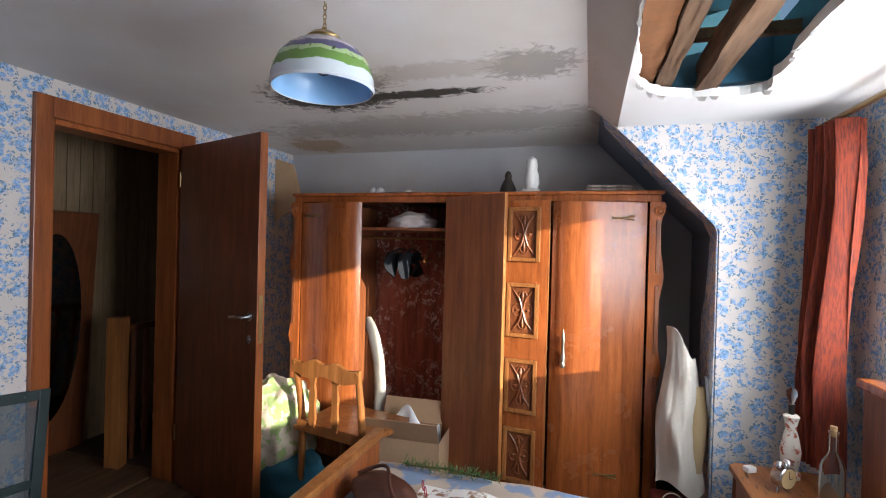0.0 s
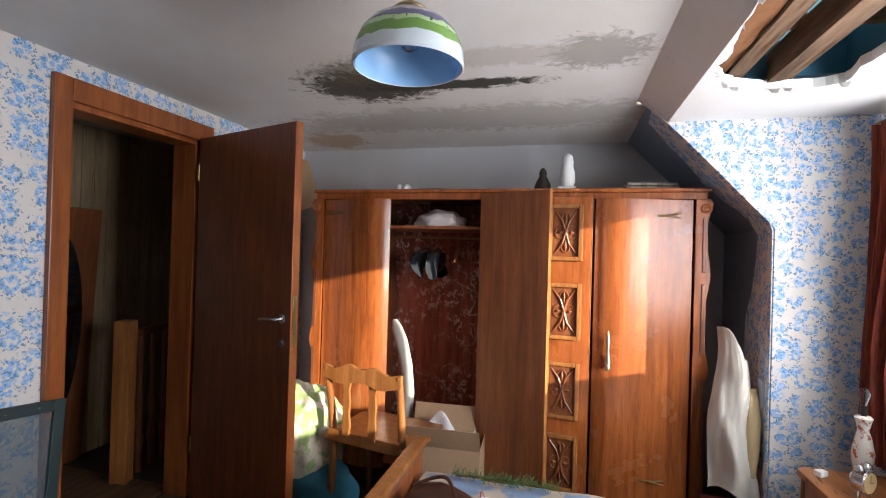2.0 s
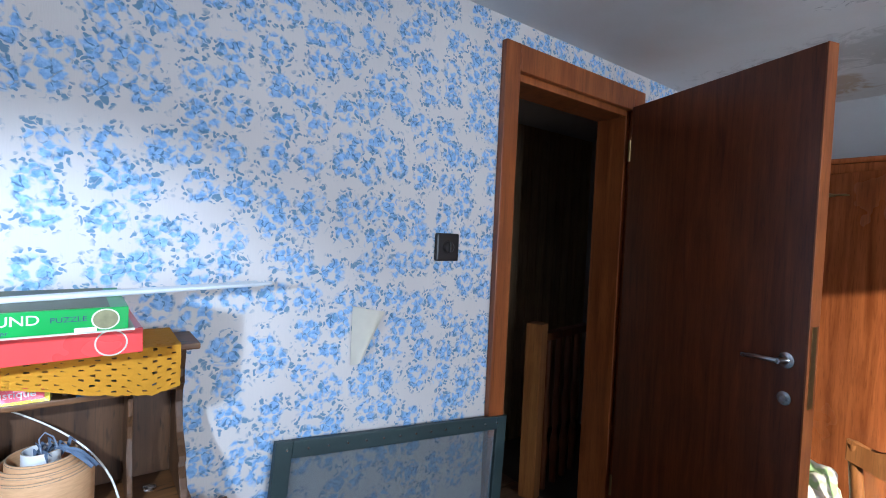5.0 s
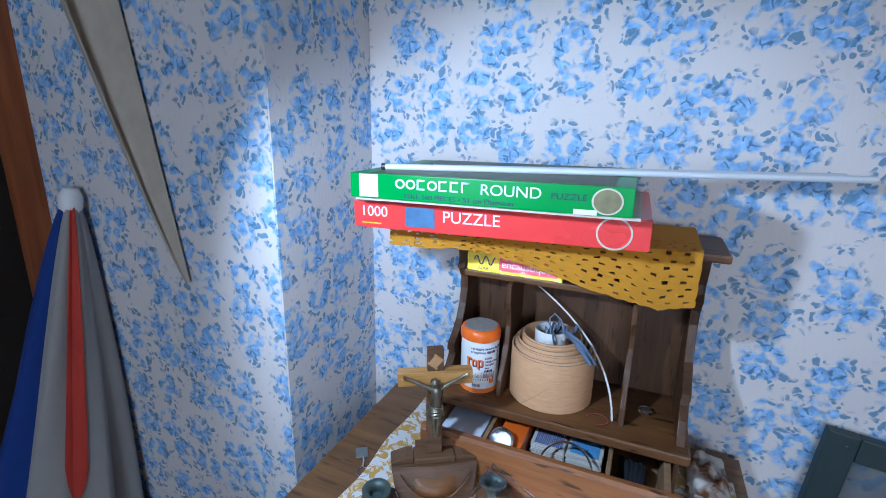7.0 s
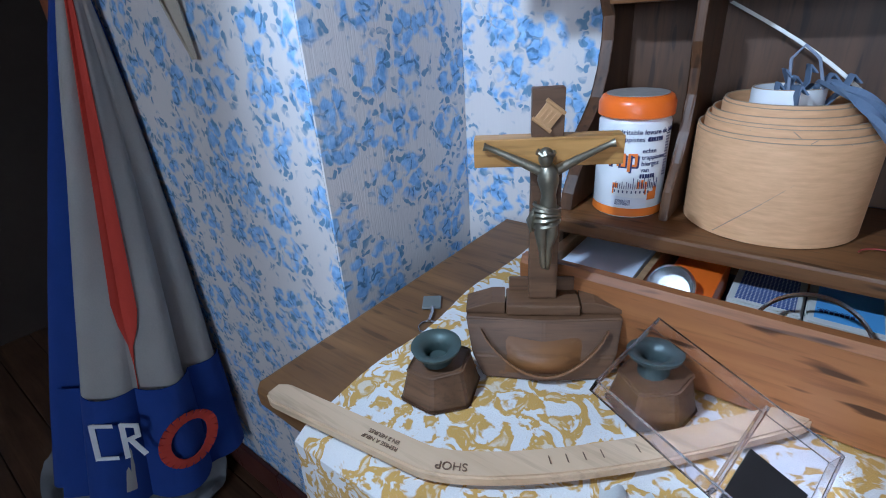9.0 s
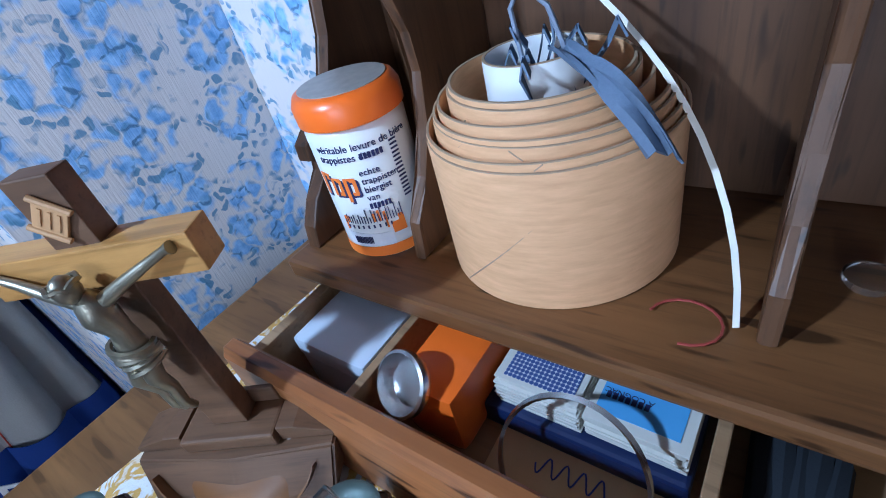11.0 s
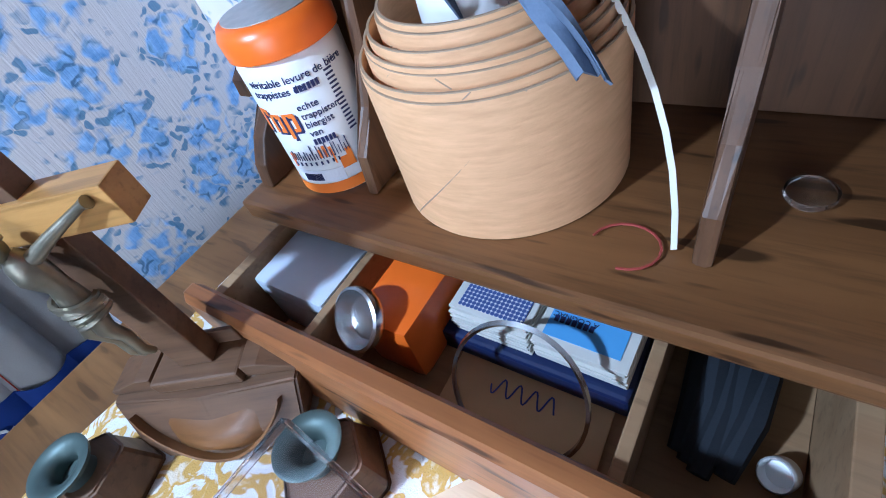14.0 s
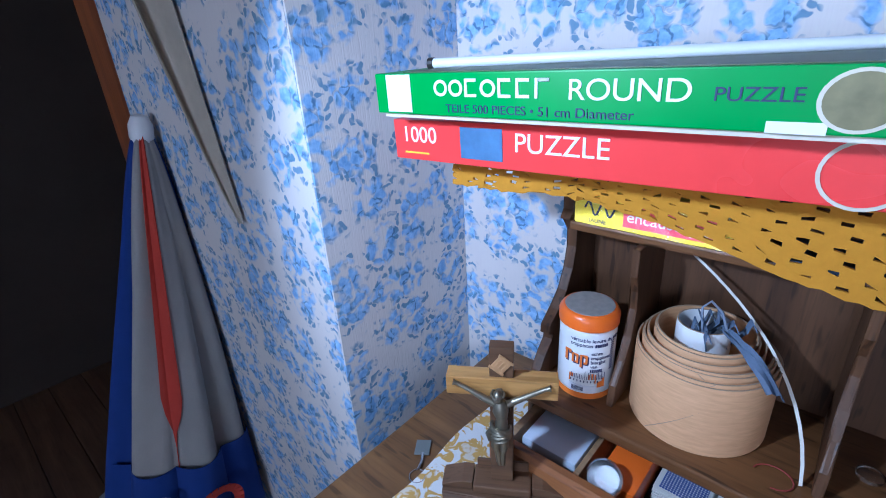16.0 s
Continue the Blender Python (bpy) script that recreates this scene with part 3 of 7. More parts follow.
sheet(b, curtain_at, 130, 24, 0.003)
part("drape", b, CURTAIN_RED, cur, smooth=True)
b = B()
tube(b, [(3.28, 0.1, 2.0), (3.28, 2.3, 2.0)], 0.011, 10)
part("rail", b, BRASS, cur)
LACE = Mat("lace_net", 0.9, 0, (0.85, 0.85, 0.85))
LACE.b.inputs["Transmission Weight"].default_value = 0.0
LACE.b.inputs["Alpha"].default_value = 0.55
net = thing("net_curtain", "thin white net curtain at the window", "curtain")
b = B()
sheet(b, lambda u, v: (3.375 + 0.008 * math.sin(u * 60), 1.93 - 1.6 * u, 1.9 - 0.92 * v), 60, 4, 0.001)
part("net", b, LACE.m, net).visible_shadow = False


# ---------------------------------------------------------------- the writing desk
D = T(0.02, -0.09, 0)
desk = thing("writing_desk", "small dark oak desk with a shelved hutch and an open drawer", "desk", D)


def dpart(nm, lo, hi, mat, bevel=0.002, parent=None):
    bb = B()
    box(bb, lo, hi, bevel=bevel)
    return part(nm, bb, mat, parent or desk)


ZT = 0.742                      # desk top
b = B()
poly(b, [(0.0, -0.13), (0.474, -0.13), (0.482, -0.122), (0.490, 0.565), (0.0, 0.565)], 0.022, T(0, 0, ZT - 0.022), 0.004)
part("top", b, OAK_TOP, desk)
dpart("side", (0.02, -0.09, 0.0), (0.44, -0.07, ZT - 0.0225), OAK_UP)
dpart("side", (0.02, 0.52, 0.0), (0.44, 0.54, ZT - 0.0225), OAK_UP)
dpart("back", (0.01, -0.0695, 0.1), (0.0195, 0.5195, ZT - 0.0225), OAK_UP)
dpart("apron", (0.40, -0.0695, 0.60), (0.42, 0.5195, ZT - 0.0225), OAK)
# hutch: shelf board over the drawer, scrolled sides standing on it
SH = 0.845
SU0, SU1 = 0.049, 0.438
M_SIDE = Matrix(((1, 0, 0, 0), (0, 0, 1, 0), (0, 1, 0, 0), (0, 0, 0, 1)))
SCROLL = [(0.162, 0.0), (0.158, 0.018), (0.146, 0.036), (0.126, 0.052), (0.124, 0.062), (0.137, 0.066), (0.136, 0.078), (0.112, 0.092), (0.090, 0.112), (0.076, 0.14),
          (0.069, 0.17), (0.070, 0.195), (0.082, 0.212), (0.095, 0.218), (0.084, 0.228), (0.084, 0.245), (0.100, 0.276), (0.104, 0.294)]
for u in (SU0 - 0.014, SU1):
    b = B()
    poly(b, [(0.008, SH + 0.0005)] + [(x, SH + 0.0005 + z) for x, z in SCROLL] + [(0.008, SH + 0.2945)], 0.014, Matrix.Translation((0, u, 0)) @ M_SIDE, 0.002)
    part("hutch_side", b, OAK_UP, desk)
dpart("shelf", (0.006, SU0 - 0.020, SH - 0.018), (0.184, SU1 + 0.022, SH), OAK, 0.004)
for u in (SU0 - 0.014, SU1 + 0.002):
    dpart("drawer_case", (0.010, u, ZT + 0.0005), (0.165, u + 0.008, SH - 0.0185), OAK_UP)
dpart("hutch_back", (0.009, SU0 + 0.0005, SH + 0.001), (0.0115, SU1 - 0.0005, 1.138), OAK_UP, 0.0)
dpart("upper_shelf", (0.012, SU0 + 0.0005, 1.051), (0.096, SU1 - 0.0005, 1.063), OAK, 0.003)
dpart("hutch_top", (0.004, SU0 - 0.03, 1.1405), (0.135, SU1 + 0.035, 1.154), OAK, 0.004)
for u in (0.137, 0.350):
    b = B()
    pts = [(0.012, SH + 0.0005), (0.146, SH + 0.0005), (0.142, SH + 0.03), (0.120, SH + 0.055), (0.108, SH + 0.085), (0.098, SH + 0.12), (0.100, SH + 0.145), (0.112, SH + 0.17), (0.112, SH + 0.2055), (0.012, SH + 0.2055)]
    poly(b, pts, 0.010, Matrix.Translation((0, u, 0)) @ M_SIDE, 0.003)
    part("divider", b, OAK_UP, desk)
dpart("pigeon_wall", (0.012, 0.249, 1.0635), (0.085, 0.257, 1.140), OAK_UP)
# drawer, pulled out
drawer = new("drawer")
drawer.parent = desk
drawer.matrix_local = T(0.251, 0.043, 0, 0, 0, -0.5)
DZ0 = ZT + 0.006
b = B()
poly(b, [(0.0, DZ0), (0.017, DZ0), (0.017, 0.826), (0.013, 0.833), (0.004, 0.833), (0.0, 0.826)], 0.402, M_SIDE, 0.0015)
part("drawer_front", b, OAK_FACE, drawer)
dpart("drawer_side", (-0.235, 0.008, DZ0), (-0.0005, 0.018, 0.820), OAK_IN, 0.001, drawer)
dpart("drawer_side", (-0.235, 0.381, DZ0), (-0.0005, 0.391, 0.820), OAK_IN, 0.001, drawer)
dpart("drawer_bottom", (-0.235, 0.0185, DZ0), (-0.0005, 0.3805, DZ0 + 0.004), OAK_IN, 0.0, drawer)
dpart("drawer_divider", (-0.235, 0.099, DZ0 + 0.0045), (-0.0005, 0.106, 0.814), OAK_IN, 0.001, drawer)
dpart("drawer_divider", (-0.235, 0.299, DZ0 + 0.0045), (-0.0005, 0.306, 0.814), OAK_IN, 0.001, drawer)
for u in (0.073, 0.330):
    b = B()
    lathe(b, [(0.006, 0), (0.006, 0.006), (0.010, 0.010), (0.012, 0.015), (0.010, 0.020), (0.004, 0.023)], T(0.0175, u, 0.790, 0, 90), 18)
    part("knob", b, OAK_UP, drawer, smooth=True)


def on_desk(nm, label, cat, v, u, z, rz=0, rx=0, ry=0, group=""):
    return thing(nm, label, cat, D @ T(v, u, z, rx, ry, rz), group)


# can of yeast: local front is +X
WHITE = plain("white_enamel", (0.80, 0.80, 0.80), 0.3, var=0.05, bump=0)
ORANGE = plain("orange_plastic", (0.85, 0.16, 0.012), 0.3, var=0.08, bump=0)
INK = plain("navy_ink", (0.02, 0.025, 0.10), 0.5, var=0.05, bump=0)
OINK = plain("orange_ink", (0.80, 0.20, 0.02), 0.45, var=0.05, bump=0)
TIN = plain("printed_lid", (0.50, 0.46, 0.42), 0.4, 0.3, var=0.5, scale=120)
can = on_desk("yeast_can", "white printed yeast tin with an orange lid on the desk shelf", "can", 0.122, 0.0965, SH + 0.0005, 27)
CR = 0.0355
b = B()
lathe(b, [(CR - 0.002, 0), (CR, 0.003), (CR, 0.098), (CR - 0.003, 0.102)], seg=48)
part("body", b, WHITE, can, smooth=True)
b = B()
lathe(b, [(CR + 0.0006, 0.002), (CR + 0.0006, 0.011)], seg=48, closed=False)
part("lower_band", b, OINK, can, smooth=True)
b = B()
lathe(b, [(CR - 0.002, 0.1022), (CR + 0.0018, 0.104), (CR + 0.0020, 0.116), (CR - 0.001, 0.122), (CR - 0.004, 0.1235)], seg=48)
lid = part("lid", b, ORANGE, can, "orange plastic lid", smooth=True)
b = B()
lathe(b, [(CR - 0.005, 0.1236), (CR - 0.005, 0.1242)], seg=40)
part("lid_label", b, TIN, lid, "grey printed disc")


def canmat(z, a):
    return T(0, 0, z, 0, 0, a) @ Matrix(((0, 0, 1, 0), (1, 0, 0, 0), (0, 1, 0, 0), (0, 0, 0, 1)))


for z, a, s, txt, mt in ((0.0885, -36, 0.0070, "véritable levure de bière", INK), (0.0815, -36, 0.0070, "trappistes de", INK), (0.070, 6, 0.0066, "echte", INK), (0.0635, 6, 0.0066, "trappisten", INK),
                         (0.057, 6, 0.0066, "biergist", INK), (0.0505, 6, 0.0066, "van", INK)):
    words("lettering", txt, s, mt, can, canmat(z, a), 0.0003, CR + 0.0002)
for z, a, w in ((0.0815, 13, 0.017), (0.044, 6, 0.016)):
    b = B()
    for k in range(6):
        box(b, (k * w / 6, 0, 0), (k * w / 6 + w / 9, 0.0042, 0.0006))
    for v in b.verts:
        t = v.co.x / CR
        v.co = Vector(((CR + v.co.z) * math.sin(t), v.co.y, (CR + v.co.z) * math.cos(t)))
    b.transform(canmat(z, a))
    part("name_bars", b, INK, can)
b = B()      # large orange brand shape
for x0, y0, x1, y1 in ((-0.021, 0.0, -0.017, 0.016), (-0.0215, 0.012, -0.012, 0.0165), (-0.011, 0.0, -0.0085, 0.013), (-0.005, 0.0, -0.0025, 0.0125), (-0.011, 0.0105, -0.003, 0.0135), (-0.011, 0.0, -0.003, 0.0025),
                       (-0.0005, -0.005, 0.0022, 0.013), (0.006, 0.001, 0.0087, 0.0125), (-0.0005, 0.0105, 0.008, 0.0135), (0.001, 0.0, 0.008, 0.0025)):
    box(b, (x0, y0, 0), (x1, y1, 0.0005))
for v in b.verts:
    t = v.co.x / CR
    v.co = Vector(((CR + v.co.z + 0.0002) * math.sin(t), v.co.y, (CR + v.co.z + 0.0002) * math.cos(t)))
b.transform(canmat(0.056, -14))
bshade = b.copy()
part("brand_shape", b, OINK, can)
for v in bshade.verts:
    v.co.z -= 0.0016
bshade.transform(T(0, 0, 0, 0, 0, 2.6) @ Matrix.Diagonal((0.9985, 0.9985, 1, 1)))
part("brand_shadow", bshade, INK, can, "dark outline of the large letters")
b = B()      # drawing of an abbey and bars of small print
for x0, y0, x1, y1 in ((-0.022, 0.0, 0.012, 0.007), (-0.022, 0.007, -0.017, 0.012), (0.002, 0.007, 0.004, 0.014), (0.006, 0.007, 0.008, 0.016), (0.010, 0.007, 0.012, 0.014), (0.014, -0.006, 0.024, 0.003), (0.02, 0.002, 0.024, 0.008)):
    box(b, (x0, y0, 0), (x1, y1, 0.0004))
for v in b.verts:
    t = v.co.x / CR
    v.co = Vector(((CR + v.co.z + 0.0002) * math.sin(t), v.co.y, (CR + v.co.z + 0.0002) * math.cos(t)))
b.transform(canmat(0.026, 0))
part("drawing", b, OINK, can, smooth=False)
b = B()      # spires, windows and sketch lines
for k in range(22):
    x0 = -0.021 + 0.0021 * k
    h = 0.0035 + 0.0085 * abs(math.sin(k * 1.9)) * (1 if k > 8 else 0.5)
    box(b, (x0, 0.0065, 0.0002), (x0 + 0.0006, 0.0065 + h, 0.0006))
for k in range(9):
    box(b, (-0.020 + 0.0042 * k, 0.0018, 0.0002), (-0.0188 + 0.0042 * k, 0.0046, 0.0006))
box(b, (-0.022, 0.0066, 0.0002), (0.013, 0.0071, 0.0006))
for v in b.verts:
    t = v.co.x / CR
    v.co = Vector(((CR + v.co.z + 0.0002) * math.sin(t), v.co.y, (CR + v.co.z + 0.0002) * math.cos(t)))
b.transform(canmat(0.026, 0))
part("sketch_lines", b, INK, can)
b = B()
sheet(b, lambda u, v: ((CR + 0.0003) * math.sin(-0.62 + 1.0 * u), 0.0125 + 0.0115 * v - 0.002 * u, (CR + 0.0003) * math.cos(-0.62 + 1.0 * u)), 14, 1, 0.0003)
b.transform(canmat(0, 0))
part("price_label", b, plain("shop_label", (0.74, 0.75, 0.80), 0.5, var=0.08), can, "white shop label over the drawing")
for nm, bars in (("barcode", [(-0.018 + k * 0.0011, 0.0, -0.0174 + k * 0.0011, 0.006) for k in range(14)]), ("small_print", [(0.030, 0.030 + k * 0.003, 0.036, 0.0312 + k * 0.003) for k in range(15)])):
    b = B()
    for x0, y0, x1, y1 in bars:
        box(b, (x0, y0, 0), (x1, y1, 0.0004))
    for v in b.verts:
        t = v.co.x / CR
        v.co = Vector(((CR + v.co.z + 0.0002) * math.sin(t), v.co.y, (CR + v.co.z + 0.0002) * math.cos(t)))
    b.transform(canmat(0.0145, 0) @ T(0, 0, 0.0004))
    part(nm, b, INK, can)

# roll of card strips: nested cylinders rising towards the middle
CARD = Mat("buff_card", 0.62)
vec = CARD.coords((1, 1, 1))
mp = CARD.n("ShaderNodeMapping")
CARD.l(CARD.n("ShaderNodeTexCoord").outputs["Object"], mp.inputs[0])
mp.inputs[2].default_value = (0.0, radians(35), 0.0)
mp.inputs[3].default_value = (0.15, 0.15, 1)
gr = CARD.noise(mp.outputs[0], 300, 3)
CARD.color(CARD.mix(CARD.math("MULTIPLY", gr, 0.95), (0.80, 0.48, 0.25), (0.50, 0.27, 0.12)))
CARD.bump(gr, 0.35, 0.0012)
CARD_EDGE = plain("card_edge", (0.42, 0.30, 0.19), 0.8, var=0.3, scale=200)
roll = on_desk("card_roll", "coiled roll of buff cardboard tubes on the desk shelf", "roll", 0.088, 0.226, SH + 0.0005)
roll.matrix_world = roll.matrix_world @ Matrix.Diagonal((0.935, 0.935, 1.0, 1.0))
for k, (r, h) in enumerate(((0.0805, 0.093), (0.0785, 0.0965), (0.0735, 0.102), (0.0715, 0.105), (0.0650, 0.111), (0.0575, 0.117), (0.0555, 0.1195), (0.0310, 0.128))):
    b = B()
    lathe(b, [(r - 0.0022, 0.001 + 0.0005 * k), (r, 0.001 + 0.0005 * k), (r, h - 0.0012), (r - 0.0004, h), (r - 0.0018, h), (r - 0.0022, h - 0.0012), (r - 0.0022, 0.001 + 0.0005 * k)],
          T(0.0006 * k, -0.0007 * k, 0, 0.5 * math.sin(k * 2), 0.6 * math.cos(k * 1.3)), 64, False)
    tb = part("tube", b, CARD.m if k < 7 else WHITE, roll, "" if k < 7 else "white card core", smooth=True)
    b = B()
    lathe(b, [(r - 0.0020, h + 0.0001), (r - 0.0002, h + 0.0001), (r - 0.0003, h + 0.0006), (r - 0.0019, h + 0.0006), (r - 0.0020, h + 0.0001)],
          T(0.0006 * k, -0.0007 * k, 0, 0.5 * math.sin(k * 2), 0.6 * math.cos(k * 1.3)), 64, False)
    part("rim", b, CARD_EDGE, tb, smooth=True)
b = B()
tube(b, [(0.0806 * math.cos(a), 0.0806 * math.sin(a), 0.003 + 0.090 * f) for f in [k / 20 for k in range(21)] for a in [-0.50 + 1.20 * f]], 0.0005, 5)
part("seam", b, CARD_EDGE, roll, "dark spiral seam")
for r, z0, z1, a0, a1 in ((0.0806, 0.070, 0.092, -1.05, -0.72), (0.0786, 0.093, 0.0963, 0.30, 0.36), (0.0736, 0.096, 0.1017, -0.42, -0.30), (0.0736, 0.096, 0.1017, 0.22, 0.12), (0.0651, 0.1045, 0.1107, -0.50, -0.36), (0.0651, 0.1045, 0.1107, 0.02, -0.10), (0.0576, 0.1105, 0.1167, 0.34, 0.24)):
    b = B()
    tube(b, [(r * math.cos(a0 + (a1 - a0) * f), r * math.sin(a0 + (a1 - a0) * f), z0 + (z1 - z0) * f) for f in (0, 0.25, 0.5, 0.75, 1)], 0.00045, 5)
    part("seam", b, CARD_EDGE, roll)
# blue rags stuffed in the roll
RAG = cloth("blue_grey_rag", (0.10, 0.15, 0.24), (0.26, 0.28, 0.34), 500)
rag = on_desk("blue_rag", "crumpled blue-grey rag and string stuffed into the card roll", "rag", 0.095, 0.228, SH - 0.011)
rng = random.Random(3)
b = B()
for k in range(9):
    a = rng.uniform(0, 6.3)
    p0 = Vector((0.018 * math.cos(a), 0.018 * math.sin(a), 0.118))
    tip = p0 + Vector((rng.uniform(-0.01, 0.012), rng.uniform(-0.008, 0.022), rng.uniform(0.022, 0.042)))
    mid = (p0 + tip) / 2 + Vector((rng.uniform(-0.008, 0.008), rng.uniform(-0.008, 0.008), 0.006))
    strip(b, [p0, mid, tip, tip + Vector((0.006, 0.006, -0.006))], (0.010, 0.004, 0), (0, 0.0012, 0.0006))
part("tuft", b, RAG, rag, smooth=True)
b = B()
sheet(b, lambda u, v: (0.016 + 0.028 * u + 0.004 * math.sin(v * 9), 0.018 + 0.056 * u + (v - 0.5) * 0.015, 0.146 - 0.008 * u - 0.030 * u * u + 0.003 * math.sin(v * 12 + u * 5)), 14, 8, 0.0012)
part("flap", b, RAG, rag, "blue rag end hanging over the rim", smooth=True)
b = B()
tube(b, [(0.01, -0.006, 0.13), (0.012, -0.010, 0.165), (0.014, -0.002, 0.176), (0.012, 0.010, 0.165), (0.010, 0.018, 0.14)], 0.0014, 6)
part("string", b, cloth("grey_string", (0.30, 0.34, 0.44)), rag, smooth=True)
# white bent strip
IVORY = plain("ivory_plastic", (0.72, 0.69, 0.62), 0.4, var=0.1)
strp = on_desk("plastic_strip", "bent ivory plastic strip leaning behind the roll", "strip", 0, 0, 0)
b = B()
strip(b, [tuple((1 - f) ** 3 * p0 + 3 * f * (1 - f) ** 2 * p1 + 3 * f * f * (1 - f) * p2 + f ** 3 * p3 for p0, p1, p2, p3 in ((0.030, 0.040, 0.095, 0.140), (0.152, 0.235, 0.330, 0.341), (1.046, 1.000, 0.950, 0.8470))) for f in [k / 16 for k in range(17)]], (0.0, 0.0030, 0.0015), (0.0009, 0, 0.0006))
part("strip", b, IVORY, strp)
# shelf litter
lit = on_desk("wire_ring", "twisted red and clear wire lying on the shelf", "wire", 0.145, 0.318, SH + 0.002)
b = B()
tube(b, [(0.016 * math.cos(a), 0.018 * math.sin(a), 0.0006) for a in [k * 0.35 for k in range(14)]], 0.0008, 5)
part("wire", b, plain("red_wire", (0.30, 0.05, 0.04), 0.5), lit)
lit = on_desk("glass_stopper", "small clear glass lens lying on the shelf", "glass", 0.086, 0.393, SH + 0.0008, 0, 0, 0)
b = B()
lathe(b, [(0.010, 0), (0.012, 0.003), (0.012, 0.006), (0.008, 0.008)], seg=24)
part("lens", b, glass("clear_glass"), lit, smooth=True)

# upper shelf: polish packet, blue papers
YEL = plain("yellow_print", (0.80, 0.60, 0.04), 0.35, var=0.1)
PINK = plain("pink_print", (0.80, 0.10, 0.14), 0.3, var=0.1, bump=0)
pk = on_desk("polish_packet", "yellow and pink wax polish packet in clear wrapping", "packet", 0.052, 0.056, 1.0635)
b = B()
box(b, (0, 0, 0), (0.045, 0.176, 0.037), bevel=0.002)
part("carton", b, YEL, pk)
b = B()
box(b, (0.0453, 0.062, 0.006), (0.0458, 0.168, 0.032))
part("panel", b, PINK, pk)
FRONT = Matrix(((0, 0, 1, 0), (1, 0, 0, 0), (0, 1, 0, 0), (0, 0, 0, 1)))
words("lettering", "encaustique", 0.019, WHITE, pk, T(0.0459, 0.066, 0.013) @ FRONT, 0.0003)
words("lettering", "JAUNE", 0.0075, INK, pk, T(0.0455, 0.020, 0.004) @ FRONT, 0.0003)
b = B()
tube(b, [(0.0456, 0.014 + 0.040 * f, 0.022 + 0.008 * math.sin(f * 14)) for f in [k / 24 for k in range(25)]], 0.0013, 5)
part("brand_shape", b, INK, pk)
b = B()
sheet(b, lambda u, v: (0.047 + 0.0015 * math.sin(u * 23 + v * 7), -0.001 + 0.180 * u, 0.038 * v), 24, 6, 0.0004)
wrapf = part("wrapping", b, glass("cellophane", rough=0.08), pk, "clear cellophane")
wrapf.visible_shadow = False
fo = on_desk("blue_folder", "thin dark blue folder lying on the upper shelf", "folder", 0.015, 0.265, 1.0635, 3)
b = B()
box(b, (0, 0, 0), (0.085, 0.14, 0.007), bevel=0.001)
part("cover", b, plain("navy_card", (0.03, 0.06, 0.12), 0.5), fo)

# crocheted cloth, puzzle boxes and rods on top
MUST = cloth("mustard_wool", (0.58, 0.265, 0.008), (0.40, 0.165, 0.004), 240)
cro = on_desk("crochet_cloth", "mustard-yellow crocheted cloth drooping from the desk hutch", "cloth", 0, 0, 0)
b = B()


def cro_at(u, v):
    y = -0.045 + 0.475 * u
    x = 0.02 + (0.185 - 0.03 * u) * min(1, v / 0.55)
    droop = max(0, v - 0.55) / 0.45
    edge = 0.028 + 0.074 * max(0, (u - 0.25) / 0.75) ** 1.3 - 0.02 * max(0, u - 0.9) * 10
    out = 0.02 if u < 0.15 else 0.0
    return Vector((x + 0.006 * math.sin(u * 11) * droop + 0.004 * droop, y, 1.1585 + 0.006 * u * u + 0.002 * math.sin(u * 9 + v * 4) - edge * droop - out * max(0, 0.2 - u) * 0.6))


nu, nv = 60, 54
for i in range(nu):
    for j in range(nv):
        hole = j > 18 and j % 3 == 0 and (i + j // 3 % 2 * 2) % 3 == 0
        uu, vv = [(i + a) / nu for a in (0, 1)], [(j + a) / nv for a in (0, 1)]
        q = [cro_at(a, c) for a, c in ((uu[0], vv[0]), (uu[1], vv[0]), (uu[1], vv[1]), (uu[0], vv[1]))]
        if hole:
            q = q[:3] if (i // 4 + j) % 3 == 0 else []
        if q:
            b.faces.new([b.verts.new(p + Vector((0.0022 * noise.noise(p * 150), 0.0012 * noise.noise(p * 170 + Vector((5, 1, 2))), 0.0024 * noise.noise(p * 190)))) for p in q])
bmesh.ops.remove_doubles(b, verts=b.verts, dist=0.0016)
bmesh.ops.solidify(b, geom=b.faces[:], thickness=0.003)
part("crochet", b, MUST, cro, smooth=True)
RED = plain("red_box_print", (0.78, 0.055, 0.05), 0.28, var=0.1, bump=0)
GREEN = plain("green_box_print", (0.015, 0.27, 0.035), 0.35, var=0.12, bump=0)
DULL = plain("box_lid_picture", (0.10, 0.12, 0.05), 0.45, var=0.8, scale=25)
CREAM = plain("cream_card", (0.62, 0.56, 0.44), 0.7, var=0.2)
rb = on_desk("red_puzzle_box", "flat red cardboard puzzle box under a green one", "box", -0.004, -0.085, 1.1660, 1.6, 1.2)
rb.matrix_world = rb.matrix_world @ Matrix.Diagonal((1, 1.21, 1.16, 1))
b = B()
box(b, (0, 0, 0), (0.27, 0.362, 0.036), bevel=0.0012)
part("carton", b, RED, rb)
for lo, hi, mt in (((0.2702, 0.075, 0.006), (0.2708, 0.115, 0.032), plain("blue_photo", (0.10, 0.20, 0.36), 0.4, var=0.9, scale=60)), ((0.2702, 0.012, 0.0060), (0.2706, 0.04, 0.0075), YEL)):
    b = B()
    box(b, lo, hi)
    part("print", b, mt, rb)
